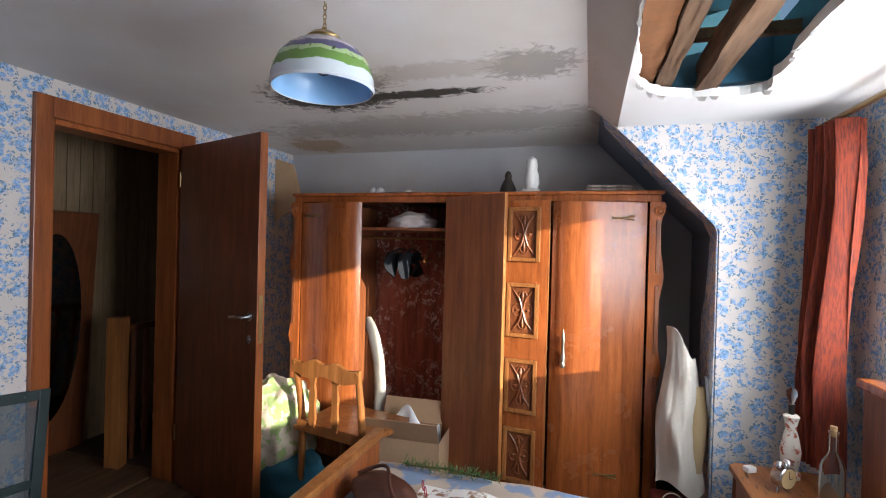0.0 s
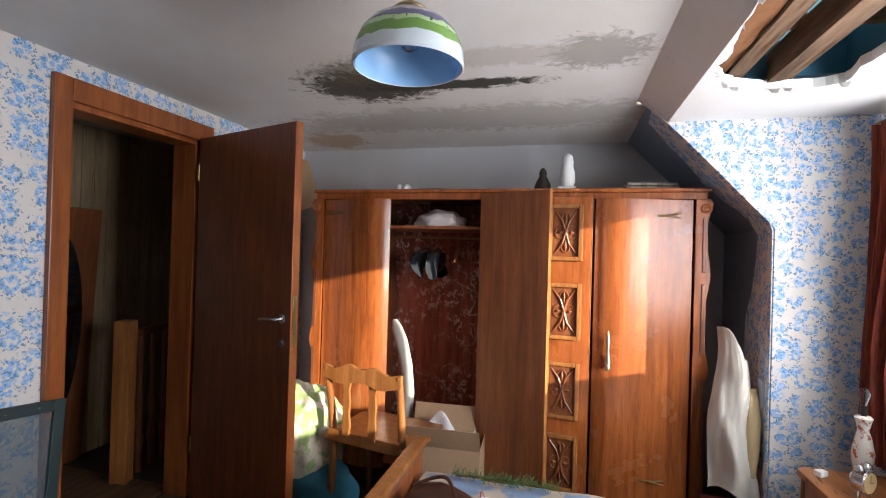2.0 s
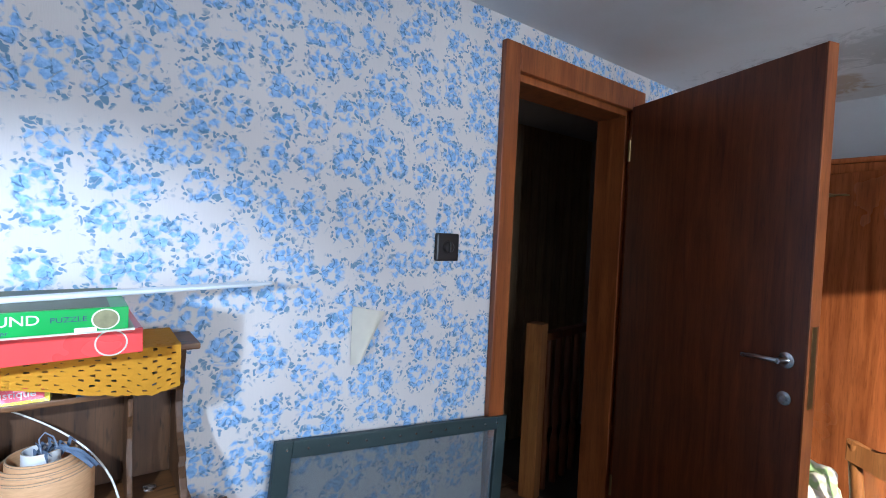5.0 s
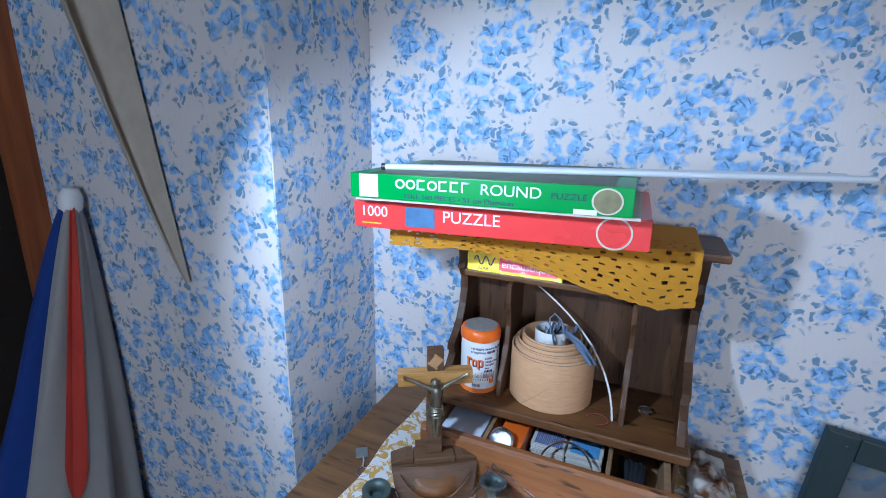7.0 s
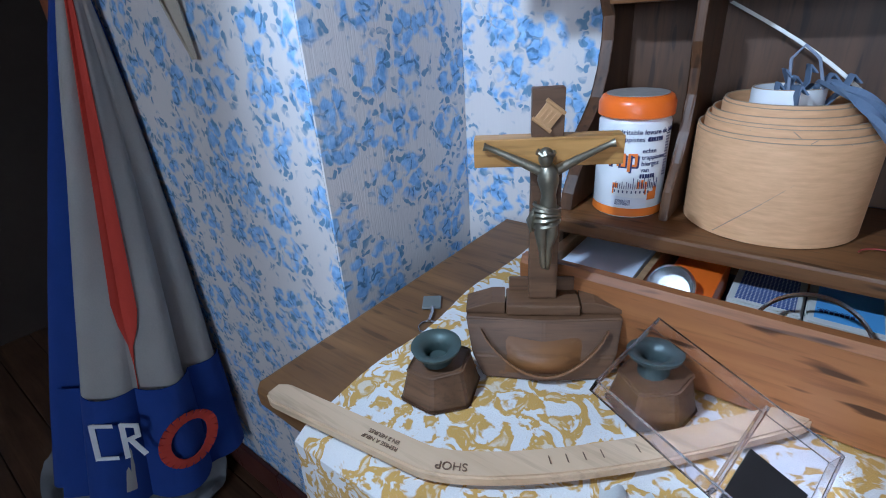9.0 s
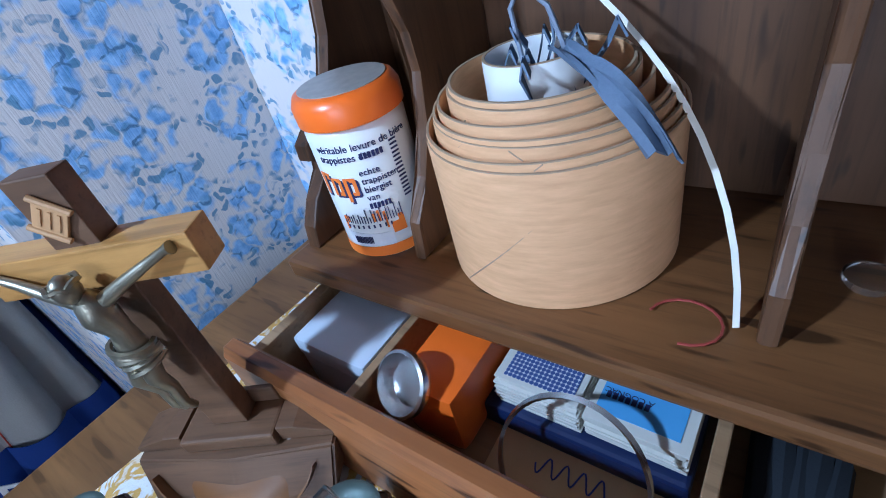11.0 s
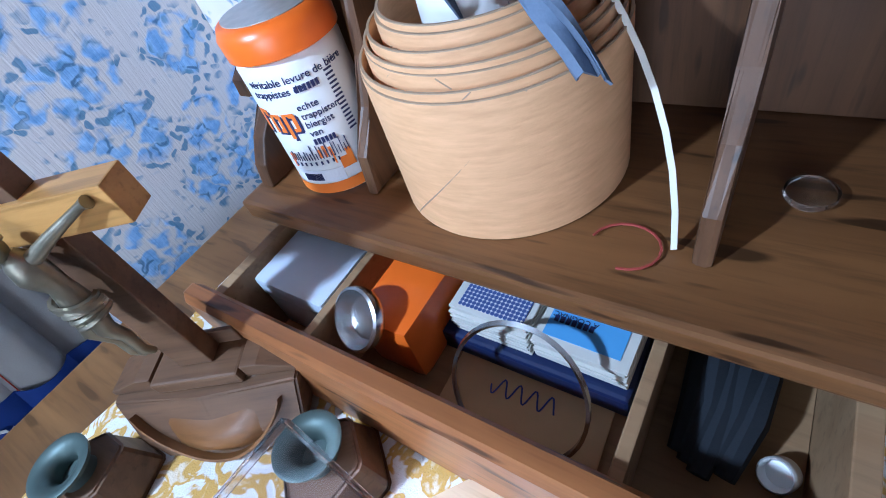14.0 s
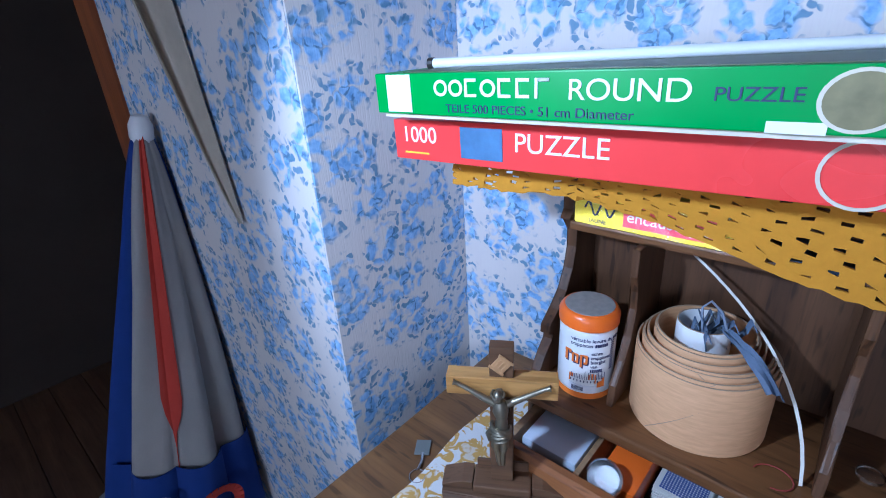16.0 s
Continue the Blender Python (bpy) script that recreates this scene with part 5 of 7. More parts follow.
en = in_drawer("envelope", "buff paper envelope with blue handwriting", "envelope", -0.058, 0.178, ZD, 2)
b = B()
box(b, (0, 0, 0), (0.054, 0.108, 0.002), bevel=0.0005)
part("paper", b, plain("buff_paper", (0.60, 0.42, 0.22), 0.8, var=0.2), en)
b = B()
tube(b, [(0.016 + 0.006 * math.sin(f * 26), 0.030 + 0.045 * f, 0.0024) for f in [k / 40 for k in range(41)]], 0.0006, 5)
part("handwriting", b, plain("blue_ink", (0.03, 0.06, 0.30), 0.6), en)
rg = in_drawer("metal_ring", "bright metal bangle leaning in the drawer", "ring", -0.030, 0.238, ZD + 0.038, 0)
b = B()
strip(b, [(-0.024 * math.cos(a), 0.042 * math.sin(a), 0.036 * math.cos(a)) for a in [-2.75 + j * 0.1375 for j in range(41)]], (0.0028, 0, -0.0014), lambda i: Vector((0.3 * math.cos(-2.75 + i * 0.1375), 0.9 * math.sin(-2.75 + i * 0.1375), 0.6 * math.cos(-2.75 + i * 0.1375))).normalized() * 0.0022)
part("band", b, STEEL, rg, smooth=True)
gl = in_drawer("black_glove", "crumpled black knitted glove in the drawer", "glove", -0.130, 0.316, ZD + 0.006)
KNIT = cloth("black_knit", (0.018, 0.022, 0.030), None, 500)
for k in range(5):
    b = B()
    y = 0.004 + 0.008 * k
    tube(b, [(0.0 + 0.006 * k % 0.01, y, 0.012), (0.03, y + 0.002, 0.020 + 0.002 * (k % 2)), (0.058, y * 0.8 + 0.006, 0.016), (0.085 + 0.004 * (k % 3), y * 0.7 + 0.004, 0.008)], 0.006, 8, [0.004, 0.007, 0.0085, 0.0055])
    part("finger", b, KNIT, gl, smooth=True)
for v, u in ((-0.056, 0.368), (-0.024, 0.366)):
    cp = in_drawer("bottle_cap", "small white plastic bottle cap in the drawer", "cap", v, u, ZD + 0.009, 0, "bottle caps")
    b = B()
    lathe(b, [(0.0085, -0.008), (0.009, 0.004), (0.008, 0.0055), (0.0072, 0.0045), (0.0068, -0.004), (0.001, -0.004)], T(0, 0, 0, 20, 35, 0), 24)
    part("cap", b, WHITE, cp, smooth=True)

# ---------------------------------------------------------------- furled parasol and rag
CANVAS_W = cloth("white_canvas", (0.40, 0.38, 0.35), (0.26, 0.245, 0.23), 420)
CANVAS_B = cloth("blue_canvas", (0.014, 0.05, 0.27), (0.008, 0.022, 0.13), 420)
CANVAS_R = cloth("red_canvas", (0.55, 0.055, 0.03), (0.35, 0.03, 0.02), 420)
PARA_Z = Vector((-0.160, 0.10, 1.20)).normalized()
PARA_X = Vector((0.35, 1.15, 0))
PARA_X = (PARA_X - PARA_Z * PARA_X.dot(PARA_Z)).normalized()
um = thing("parasol", "furled blue, white and red canvas parasol standing against the pier", "parasol", Matrix.Translation((0.49, -0.915, 0.0)) @ Matrix((PARA_X, PARA_Z.cross(PARA_X), PARA_Z)).transposed().to_4x4())
GORES = [CANVAS_B, CANVAS_W, CANVAS_W, CANVAS_W, CANVAS_B, CANVAS_W, CANVAS_R, CANVAS_B, CANVAS_R]
for k in range(9):
    b = B()
    a0 = -1.75 + (k if k < 8 else 1.6) * 2 * math.pi / 8

    def gore(u, v, a0=a0, k=k):
        a = a0 + u * 2 * math.pi / 8
        if k == 8:
            a = a0 + (0.28 + 0.44 * u) * 2 * math.pi / 8 if v < 0.6 else a0 + (0.5 + (u - 0.5) * 0.44 * max(0.02, (0.68 - v) / 0.08)) * 2 * math.pi / 8
        r = 0.016 + 0.165 * v ** 0.85
        fold = 0.78 + 0.22 * abs(math.sin(a * 4.0 + 0.6)) + 0.05 * math.sin(a * 11 + v * 5)
        rr = r * fold + (0.004 if k == 8 else 0)
        return (rr * math.cos(a), rr * math.sin(a), 1.165 - (0.93 + 0.025 * math.sin(a * 3)) * v)

    sheet(b, gore, 14, 24, 0.0025)
    part("gore", b, GORES[k], um, smooth=True)
b = B()
lathe(b, [(0.018, 1.15), (0.021, 1.16), (0.021, 1.182), (0.014, 1.198), (0.004, 1.202)], seg=20)
part("cap", b, WHITE, um, "white plastic top cap", smooth=True)
b = B()
lathe(b, [(0.014, 0.002), (0.014, 0.6)], seg=14)
part("pole", b, plain("grey_pole", (0.12, 0.12, 0.12), 0.4, var=0.3), um)
# blue hem with white letter strokes and a red ring
b = B()


def hem(u, v):
    a = -1.15 + u * 2.3
    vv = 0.745 + 0.260 * v
    r = (0.016 + 0.170 * vv ** 0.85) * (0.80 + 0.20 * abs(math.sin(a * 4.0 + 0.6))) + 0.0075
    return (r * math.cos(a), r * math.sin(a), 1.165 - 0.945 * vv)


sheet(b, hem, 30, 6, 0.0015)
part("hem_print", b, CANVAS_B, um, "blue printed hem", smooth=True)
HR = 0.172


def on_hem(y, z):
    return Vector((math.sqrt(max(0.0, (HR + 0.020 - 0.15 * (z - 0.25)) ** 2 - y * y)), y, z))


b = B()
for j in range(24):
    a = j * 2 * math.pi / 24
    p, q = [on_hem(0.055 + 0.046 * math.cos(t), 0.335 + 0.050 * math.sin(t)) for t in (a, a + 2 * math.pi / 24)]
    strip(b, [p, q], Vector((0, math.cos(a), math.sin(a))) * 0.022, (0.002, 0, 0))
part("ring_print", b, CANVAS_R, um, "red printed ring")
b = B()
for y0, z0, y1, z1 in ((-0.095, 0.0, -0.095, 0.068), (-0.095, 0.068, -0.066, 0.068), (-0.095, 0.0, -0.066, 0.0), (-0.050, 0.0, -0.050, 0.068), (-0.050, 0.068, -0.028, 0.062), (-0.028, 0.062, -0.028, 0.040), (-0.028, 0.040, -0.050, 0.034), (-0.040, 0.034, -0.022, 0.0)):
    p, q = on_hem(y0, z0 + 0.345), on_hem(y1, z1 + 0.345)
    d = (q - p).normalized()
    strip(b, [p - d * 0.003, q + d * 0.003], Vector((0, -d.z, d.y)) * 0.009, (0.002, 0, 0))
part("letter_strokes", b, WHITE, um)
fr = thing("floor_rag", "crumpled grey rag on the floor under the parasol", "rag", T(0.56, -1.03, 0, 0, 0, -40) @ Matrix.Diagonal((1.2, 1.3, 1.3, 1)))
b = B()
sheet(b, lambda u, v: (-0.19 + 0.36 * v + 0.03 * math.sin(u * 9), -0.23 + 0.44 * u + 0.02 * math.sin(v * 8), 0.012 + 0.028 * abs(noise.noise(Vector((u * 7, v * 7, 0)))) + 0.015 * abs(noise.noise(Vector((u * 15, v * 15, 5))))), 34, 30, 0.003)
part("cloth", b, cloth("grey_rag", (0.30, 0.30, 0.31)), fr, smooth=True)
# dark red tiles along the foot of the pier
skirt = thing("baseboard_pier", "row of dark red skirting tiles along the pier", "baseboard", T(0.305, -0.312, 0, 0, 0, -90), kind="structure")
TILE_RED = plain("skirting_tile", (0.10, 0.028, 0.020), 0.35, var=0.35)
for k in range(4):
    b = B()
    box(b, (0.005 + 0.181 * k, 0.0015, 0.003), (0.183 + 0.181 * k, 0.013, 0.098), bevel=0.002)
    part("tile", b, TILE_RED, skirt)


# ---------------------------------------------------------------- wardrobe
MILDEW = Mat("mildewed_panel", 0.6)
vec = MILDEW.coords((1, 1, 0.8))
spots = MILDEW.step(MILDEW.noise(vec, 22, 6, 0.7, 0.8), 0.52, 0.60)
low = MILDEW.step(MILDEW.noise(MILDEW.coords(), 2.6, 2), 0.32, 0.50)
mc = MILDEW.mix(MILDEW.step(MILDEW.noise(MILDEW.coords((1, 1, 0.08)), 30, 4), 0.35, 0.65), (0.14, 0.032, 0.020), (0.30, 0.080, 0.048))
MILDEW.color(MILDEW.mix(MILDEW.math("MULTIPLY", MILDEW.math("MULTIPLY", spots, low), 0.85), mc, (0.62, 0.52, 0.47)))
wd = thing("wardrobe", "large glossy cherry wardrobe with carved and bowed doors standing open", "wardrobe", T(0.50, 2.60, 0))


def wpart(nm, lo, hi, mat=CHERRY, bevel=0.003, parent=None, label=""):
    bb = B()
    box(bb, lo, hi, bevel=bevel)
    return part(nm, bb, mat, parent or wd, label)


WT = 1.735
wpart("plinth", (0.02, 0.02, 0.0), (2.18, 0.58, 0.10), CARVED)
wpart("floor_board", (0.02, 0.0, 0.1005), (2.18, 0.58, 0.125), CHERRY_IN)
wpart("side", (0.0, 0.0, 0.1005), (0.019, 0.60, WT))
wpart("side", (2.181, 0.0, 0.1005), (2.20, 0.60, WT))
wpart("back", (0.02, 0.585, 0.126), (2.18, 0.598, WT - 0.001), MILDEW.m, 0.0, None, "dark red back panel spotted with white mildew")
for x in (0.30, 1.05, 1.655):
    wpart("partition", (x - 0.009, 0.03, 0.1255), (x + 0.009, 0.584, WT - 0.021), CHERRY_IN)
wpart("shelf", (0.312, 0.05, 1.545), (1.040, 0.584, 1.563), CHERRY_IN)
wpart("top", (0.0, 0.0, WT), (2.20, 0.60, WT + 0.018))
b = B()
box(b, (-0.025, -0.030, WT + 0.0185), (2.225, 0.60, WT + 0.040), bevel=0.008)
box(b, (-0.012, -0.016, WT - 0.020), (2.212, -0.001, WT + 0.018), bevel=0.005)
part("crown", b, CHERRY, wd)
b = B()
tube(b, [(0.312, 0.30, 1.50), (1.040, 0.30, 1.50)], 0.009, 10)
part("rail", b, BRASS, wd)
# scrolled corner columns
for sgn, x in ((1, -0.022), (-1, 2.222)):
    b = B()
    out = [(0.0, 0.10), (0.07, 0.10), (0.07, 1.715), (0.0, 1.715), (-0.012, 1.69), (0.004, 1.64), (0.018, 1.60), (0.016, 1.45), (0.002, 1.40), (-0.006, 1.32), (0.006, 1.24), (0.018, 1.20), (0.018, 0.95), (0.004, 0.90), (-0.008, 0.84), (0.010, 0.78), (0.02, 0.70), (0.02, 0.35), (0.006, 0.30)]
    poly(b, [(sgn * px_ + x, pz) for px_, pz in out][::sgn], 0.030, Matrix(((1, 0, 0, 0), (0, 0, 1, -0.032), (0, 1, 0, 0), (0, 0, 0, 1))), 0.004)
    col = part("column", b, CHERRY, wd)
    for z0, z1 in ((0.18, 0.80), (0.92, 1.28), (1.34, 1.62)):
        b = B()
        box(b, (x + sgn * 0.026 - 0.010, -0.038, z0), (x + sgn * 0.026 + 0.010, -0.0325, z1), bevel=0.0025)
        part("moulding", b, CARVED, col)
    b = B()
    lathe(b, [(0.026, 0), (0.026, 0.008), (0.018, 0.012), (0.012, 0.007), (0.004, 0.010)], T(x + sgn * 0.022, -0.032, 1.665, 90), 24)
    part("scroll", b, CHERRY, col, smooth=True)


def bowed_door(x0, x1, flip, lab):
    bb = B()

    def fn(u, v):
        f = u if flip else 1 - u
        return (x0 + (x1 - x0) * u, -0.014 - 0.085 * math.sin(min(1, f * 1.25) * math.pi / 2) ** 1.6 + 0.085 * max(0, f - 0.80) ** 2 * 12, 0.13 + (WT - 0.155) * v)

    sheet(bb, fn, 28, 2, 0.022)
    return part("bowed_door", bb, CHERRY, wd, lab, smooth=True)


ld = bowed_door(0.058, 0.498, True, "glossy bowed cherry door")
rd_ = bowed_door(1.668, 2.140, False, "glossy bowed cherry door with brass fittings")


def brass_hinge(x, y, z, parent, s=1):
    bb = B()
    tube(bb, [(x - 0.06 * s, y, z), (x - 0.045 * s, y - 0.002, z + 0.012), (x - 0.03 * s, y - 0.002, z), (x - 0.045 * s, y - 0.002, z - 0.012), (x - 0.06 * s, y, z)], 0.004, 8)
    tube(bb, [(x - 0.03 * s, y - 0.001, z), (x + 0.02 * s, y - 0.002, z + 0.003), (x + 0.07 * s, y, z + 0.012)], 0.004, 8, [0.005, 0.0035, 0.006])
    tube(bb, [(x + 0.01 * s, y - 0.002, z), (x + 0.07 * s, y, z - 0.010)], 0.0035, 8)
    return part("hinge_plate", bb, BRASS, parent, "ornate brass hinge plate", smooth=True)


brass_hinge(2.005, -0.066, 1.625, rd_)
brass_hinge(1.95, -0.085, 0.27, rd_)
brass_hinge(0.17, -0.058, 1.625, ld, -1)
b = B()
tube(b, [(1.735, -0.125, 0.93 + z) for z in (-0.10, -0.07, -0.04, 0.0, 0.04, 0.07, 0.095)], 0.01, 10, [0.010, 0.017, 0.012, 0.008, 0.011, 0.008, 0.003])
lathe(b, [(0.011, -0.105), (0.016, -0.088), (0.008, -0.07)], T(1.735, -0.133, 0.93), 12)
part("handle", b, plain("silvered_pull", (0.55, 0.52, 0.44), 0.3, 1.0, var=0.5), rd_, "ornate silvered door pull", smooth=True)
# inner door swung right round, showing its plain inside
d2 = new("open_door")
d2.parent = wd
d2.matrix_local = T(1.050, -0.020, 0.13, 0, 0, math.degrees(math.atan2(-0.235, 0.385)))
wpart("leaf", (0, -0.022, 0), (0.455, 0.0, WT - 0.125), CHERRY_IN, 0.003, d2, "plain inside of an open door")
wpart("lipping", (0.4555, -0.023, 0), (0.460, 0.001, WT - 0.125), HONEY, 0.001, d2)
# carved door, slightly ajar
d3 = new("carved_door")
d3.parent = wd
d3.matrix_local = T(1.10, -0.012, 0.13, 0, 0, -6)
wpart("leaf", (0, -0.024, 0), (0.548, 0.0, WT - 0.145), CHERRY, 0.003, d3)
wpart("lipping", (0.5485, -0.0245, 0), (0.552, 0.0005, WT - 0.145), HONEY, 0.001, d3)
for zc in (1.400, 0.980, 0.560, 0.175):
    b = B()
    h, w = 0.150, 0.090
    for lo, hi in (((0.415 - w, -0.044, zc - h), (0.415 - w + 0.022, -0.0245, zc + h)), ((0.415 + w - 0.022, -0.044, zc - h), (0.415 + w, -0.0245, zc + h)),
                   ((0.415 - w + 0.022, -0.044, zc + h - 0.022), (0.415 + w - 0.022, -0.0245, zc + h)), ((0.415 - w + 0.022, -0.044, zc - h), (0.415 + w - 0.022, -0.0245, zc - h + 0.022))):
        box(b, lo, hi, bevel=0.004)
    # lighter wood than the leaf, painting in the light caught by the mouldings
    fr_ = part("panel_frame", b, HONEY, d3)
    b = B()
    box(b, (0.415 - w + 0.023, -0.0275, zc - h + 0.023), (0.415 + w - 0.023, -0.0245, zc + h - 0.023))
    for sx, sz in ((1, 1), (1, -1)):
        tube(b, [(0.415 - 0.056 * sx, -0.029, zc - 0.112 * sz), (0.415 - 0.018 * sx, -0.031, zc - 0.062 * sz), (0.415 + 0.018 * sx, -0.031, zc + 0.062 * sz), (0.415 + 0.056 * sx, -0.029, zc + 0.112 * sz)], 0.006, 6, [0.004, 0.007, 0.007, 0.004])
    for q in range(4):
        ox, oz = ((0.030, 0), (-0.030, 0), (0, 0.072), (0, -0.072))[q]
        tube(b, [(0.415 + ox + 0.024 * math.cos(t), -0.029, zc + oz + 0.034 * math.sin(t)) for t in [k * 0.52 for k in range(13)]], 0.0042, 6)
        tube(b, [(0.415 + ox * 0.5, -0.030, zc + oz * 0.5), (0.415 + ox, -0.033, zc + oz), (0.415 + ox * 1.5, -0.029, zc + oz * 1.4)], 0.006, 6, [0.003, 0.008, 0.003])
    lathe(b, [(0.016, 0.027), (0.012, 0.033), (0.004, 0.035)], T(0.415, 0, zc, 90), 16)
    part("carving", b, CARVED, fr_, "dark carved leaf panel")
# inside: linen, hangers, hanging dark clothes
ln = thing("folded_linen", "crumpled white and pink linen on the wardrobe shelf", "linen", T(1.24, 2.80, 1.5635))
b = B()
bmesh.ops.create_icosphere(b, subdivisions=4, radius=1.0)
for v in b.verts:
    n = 1 + 0.16 * noise.noise(v.co * 2.2) + 0.06 * noise.noise(v.co * 6)
    v.co = Vector((v.co.x * 0.16 * n, v.co.y * 0.12 * n, max(-0.0, v.co.z * 0.075 * n + 0.030)))
part("cloth", b, cloth("white_linen", (0.62, 0.58, 0.58), (0.50, 0.36, 0.38)), ln, smooth=True)
for k, (x, mt) in enumerate(((1.12, BLACK), (1.20, BLACK), (1.34, HONEY), (1.44, HONEY))):
    hgr = thing("coat_hanger", "wooden clothes hanger on the wardrobe rail" if k > 1 else "black hanger with dark clothes on the wardrobe rail", "hanger", T(x, 2.90, 1.50, 0, 0, 78 + 9 * k), group="hangers on the rail")
    b = B()
    tube(b, [(0.0, 0, -0.07), (0, 0, -0.03), (0.010, 0, -0.010), (0.016, 0, 0.006), (0.008, 0, 0.017), (-0.006, 0, 0.014)], 0.0018, 6)
    part("hook", b, STEEL, hgr)
    b = B()
    tube(b, [(-0.19, 0, -0.15), (-0.10, 0, -0.095), (0, 0, -0.07), (0.10, 0, -0.095), (0.19, 0, -0.15)], 0.008, 8)
    if k > 1:
        tube(b, [(-0.185, 0, -0.152), (0.185, 0, -0.152)], 0.005, 8)
    part("shoulder", b, mt, hgr, smooth=True)
    if k < 2:
        b = B()
        sheet(b, lambda u, v: (-0.15 + 0.30 * u, 0.03 * math.sin(u * 14 + v * 3), -0.10 - 0.17 * v * (0.7 + 0.3 * math.sin(u * 8 + k))), 20, 10, 0.004)
        part("garment", b, KNIT, hgr, "dark hanging cloth", smooth=True)
sn = thing("padded_roll", "long white padded fabric roll leaning in the wardrobe", "roll", T(-0.10, 0, -0.004))
b = B()
tube(b, [(1.09, 2.70, 0.97), (1.12, 2.66, 0.93), (1.16, 2.64, 0.86), (1.20, 2.63, 0.72), (1.22, 2.62, 0.56), (1.21, 2.62, 0.30), (1.2, 2.62, 0.13)], 0.04, 14, [0.02, 0.036, 0.038, 0.036, 0.036, 0.034, 0.03])
part("padding", b, cloth("dirty_white", (0.62, 0.58, 0.50)), sn, smooth=True)

# on top of the wardrobe
TOPZ = WT + 0.0405
st_ = thing("white_statue", "white plaster bust on top of the wardrobe", "statue", T(2.01, 2.78, TOPZ))
b = B()
box(b, (-0.050, -0.04, 0), (0.050, 0.04, 0.035), bevel=0.006)
lathe(b, [(0.034, 0.036), (0.046, 0.07), (0.042, 0.12), (0.030, 0.15), (0.036, 0.18), (0.028, 0.215), (0.008, 0.232)], T(0, 0, 0), 18)
for v in b.verts:
    if v.co.z > 0.036:
        v.co += Vector((0.006 * noise.noise(v.co * 30), 0.006 * noise.noise(v.co * 34), 0))
tagged(part("bust", b, plain("white_plaster", (0.80, 0.80, 0.78), 0.6, var=0.1), st_, smooth=True))
st_ = thing("dark_statue", "small dark seated statuette on the wardrobe", "statue", T(1.87, 2.76, TOPZ))
b = B()
lathe(b, [(0.050, 0), (0.052, 0.02), (0.044, 0.05), (0.030, 0.08), (0.020, 0.095), (0.022, 0.115), (0.016, 0.135), (0.004, 0.145)], seg=16)
part("figure", b, plain("dark_bronze", (0.035, 0.028, 0.022), 0.5, 0.3), st_, smooth=True)
bl = thing("plaid_blanket", "folded grey and tan plaid blanket on the wardrobe", "blanket", T(2.32, 2.72, TOPZ, 0, 0, 4))
PLAID = Mat("plaid", 0.95)
vec = PLAID.coords()
sx = PLAID.n("ShaderNodeSeparateXYZ")
PLAID.l(vec, sx.inputs[0])
w1 = PLAID.math("GREATER_THAN", PLAID.math("SINE", PLAID.math("MULTIPLY", sx.outputs[0], 75.0)), 0.3)
w2 = PLAID.math("GREATER_THAN", PLAID.math("SINE", PLAID.math("MULTIPLY", sx.outputs[1], 75.0)), 0.3)
PLAID.color(PLAID.mix(PLAID.math("MULTIPLY", PLAID.math("ADD", w1, w2), 0.5), (0.48, 0.40, 0.33), (0.12, 0.10, 0.10)))
for k in range(3):
    b = B()
    box(b, (0.0 + 0.008 * k, 0, 0.001 + 0.017 * k), (0.30 - 0.01 * k, 0.25, 0.017 + 0.017 * k), bevel=0.006)
    part("fold", b, PLAID.m, bl, smooth=True)
bx = thing("flat_tray", "flat dark tray lying on the wardrobe", "tray", T(1.22, 2.74, TOPZ, 0, 0, 3))
b = B()
lathe(b, [(0.12, 0.0), (0.15, 0.012), (0.145, 0.014), (0.115, 0.003)], T(0, 0, 0) @ Matrix.Diagonal((1.1, 0.6, 1, 1)), 28)
part("dish", b, BLACK, bx, smooth=True)
for x, r in ((0.98, 0.022), (1.03, 0.028)):
    o = thing("white_pot", "small white china pot on the wardrobe", "pot", T(x, 2.74, TOPZ), "white pots")
    b = B()
    lathe(b, [(r * 0.6, 0), (r, 0.018), (r * 0.95, 0.035), (r * 0.5, 0.048), (r * 0.3, 0.052)], seg=18)
    part("pot", b, WHITE, o, smooth=True)
o = thing("paper_heap", "loose papers on the wardrobe corner", "paper", T(0.62, 2.66, TOPZ))
b = B()
sheet(b, lambda u, v: (0.22 * u, 0.2 * v, 0.004 + 0.008 * abs(math.sin(u * 5 + v * 2))), 10, 8, 0.003)
part("paper", b, CREAM, o)

# ---------------------------------------------------------------- chair, box, clothes
ch = thing("wooden_chair", "honey-brown wooden chair with a scalloped back rail", "chair", T(1.075, 2.08, 0, 0, 0, -12) @ Matrix.Diagonal((1.25, 1.1, 1.02, 1)))


def chair_post(x):
    bb = B()
    tube(bb, [(x, 0.0, 0.0), (x, 0.015, 0.25), (x, 0.02, 0.43), (x * 1.02, 0.0, 0.60), (x * 1.04, -0.035, 0.80)], 0.016, 10, [0.013, 0.016, 0.018, 0.016, 0.014])
    return part("back_post", bb, HONEY, ch, smooth=True)


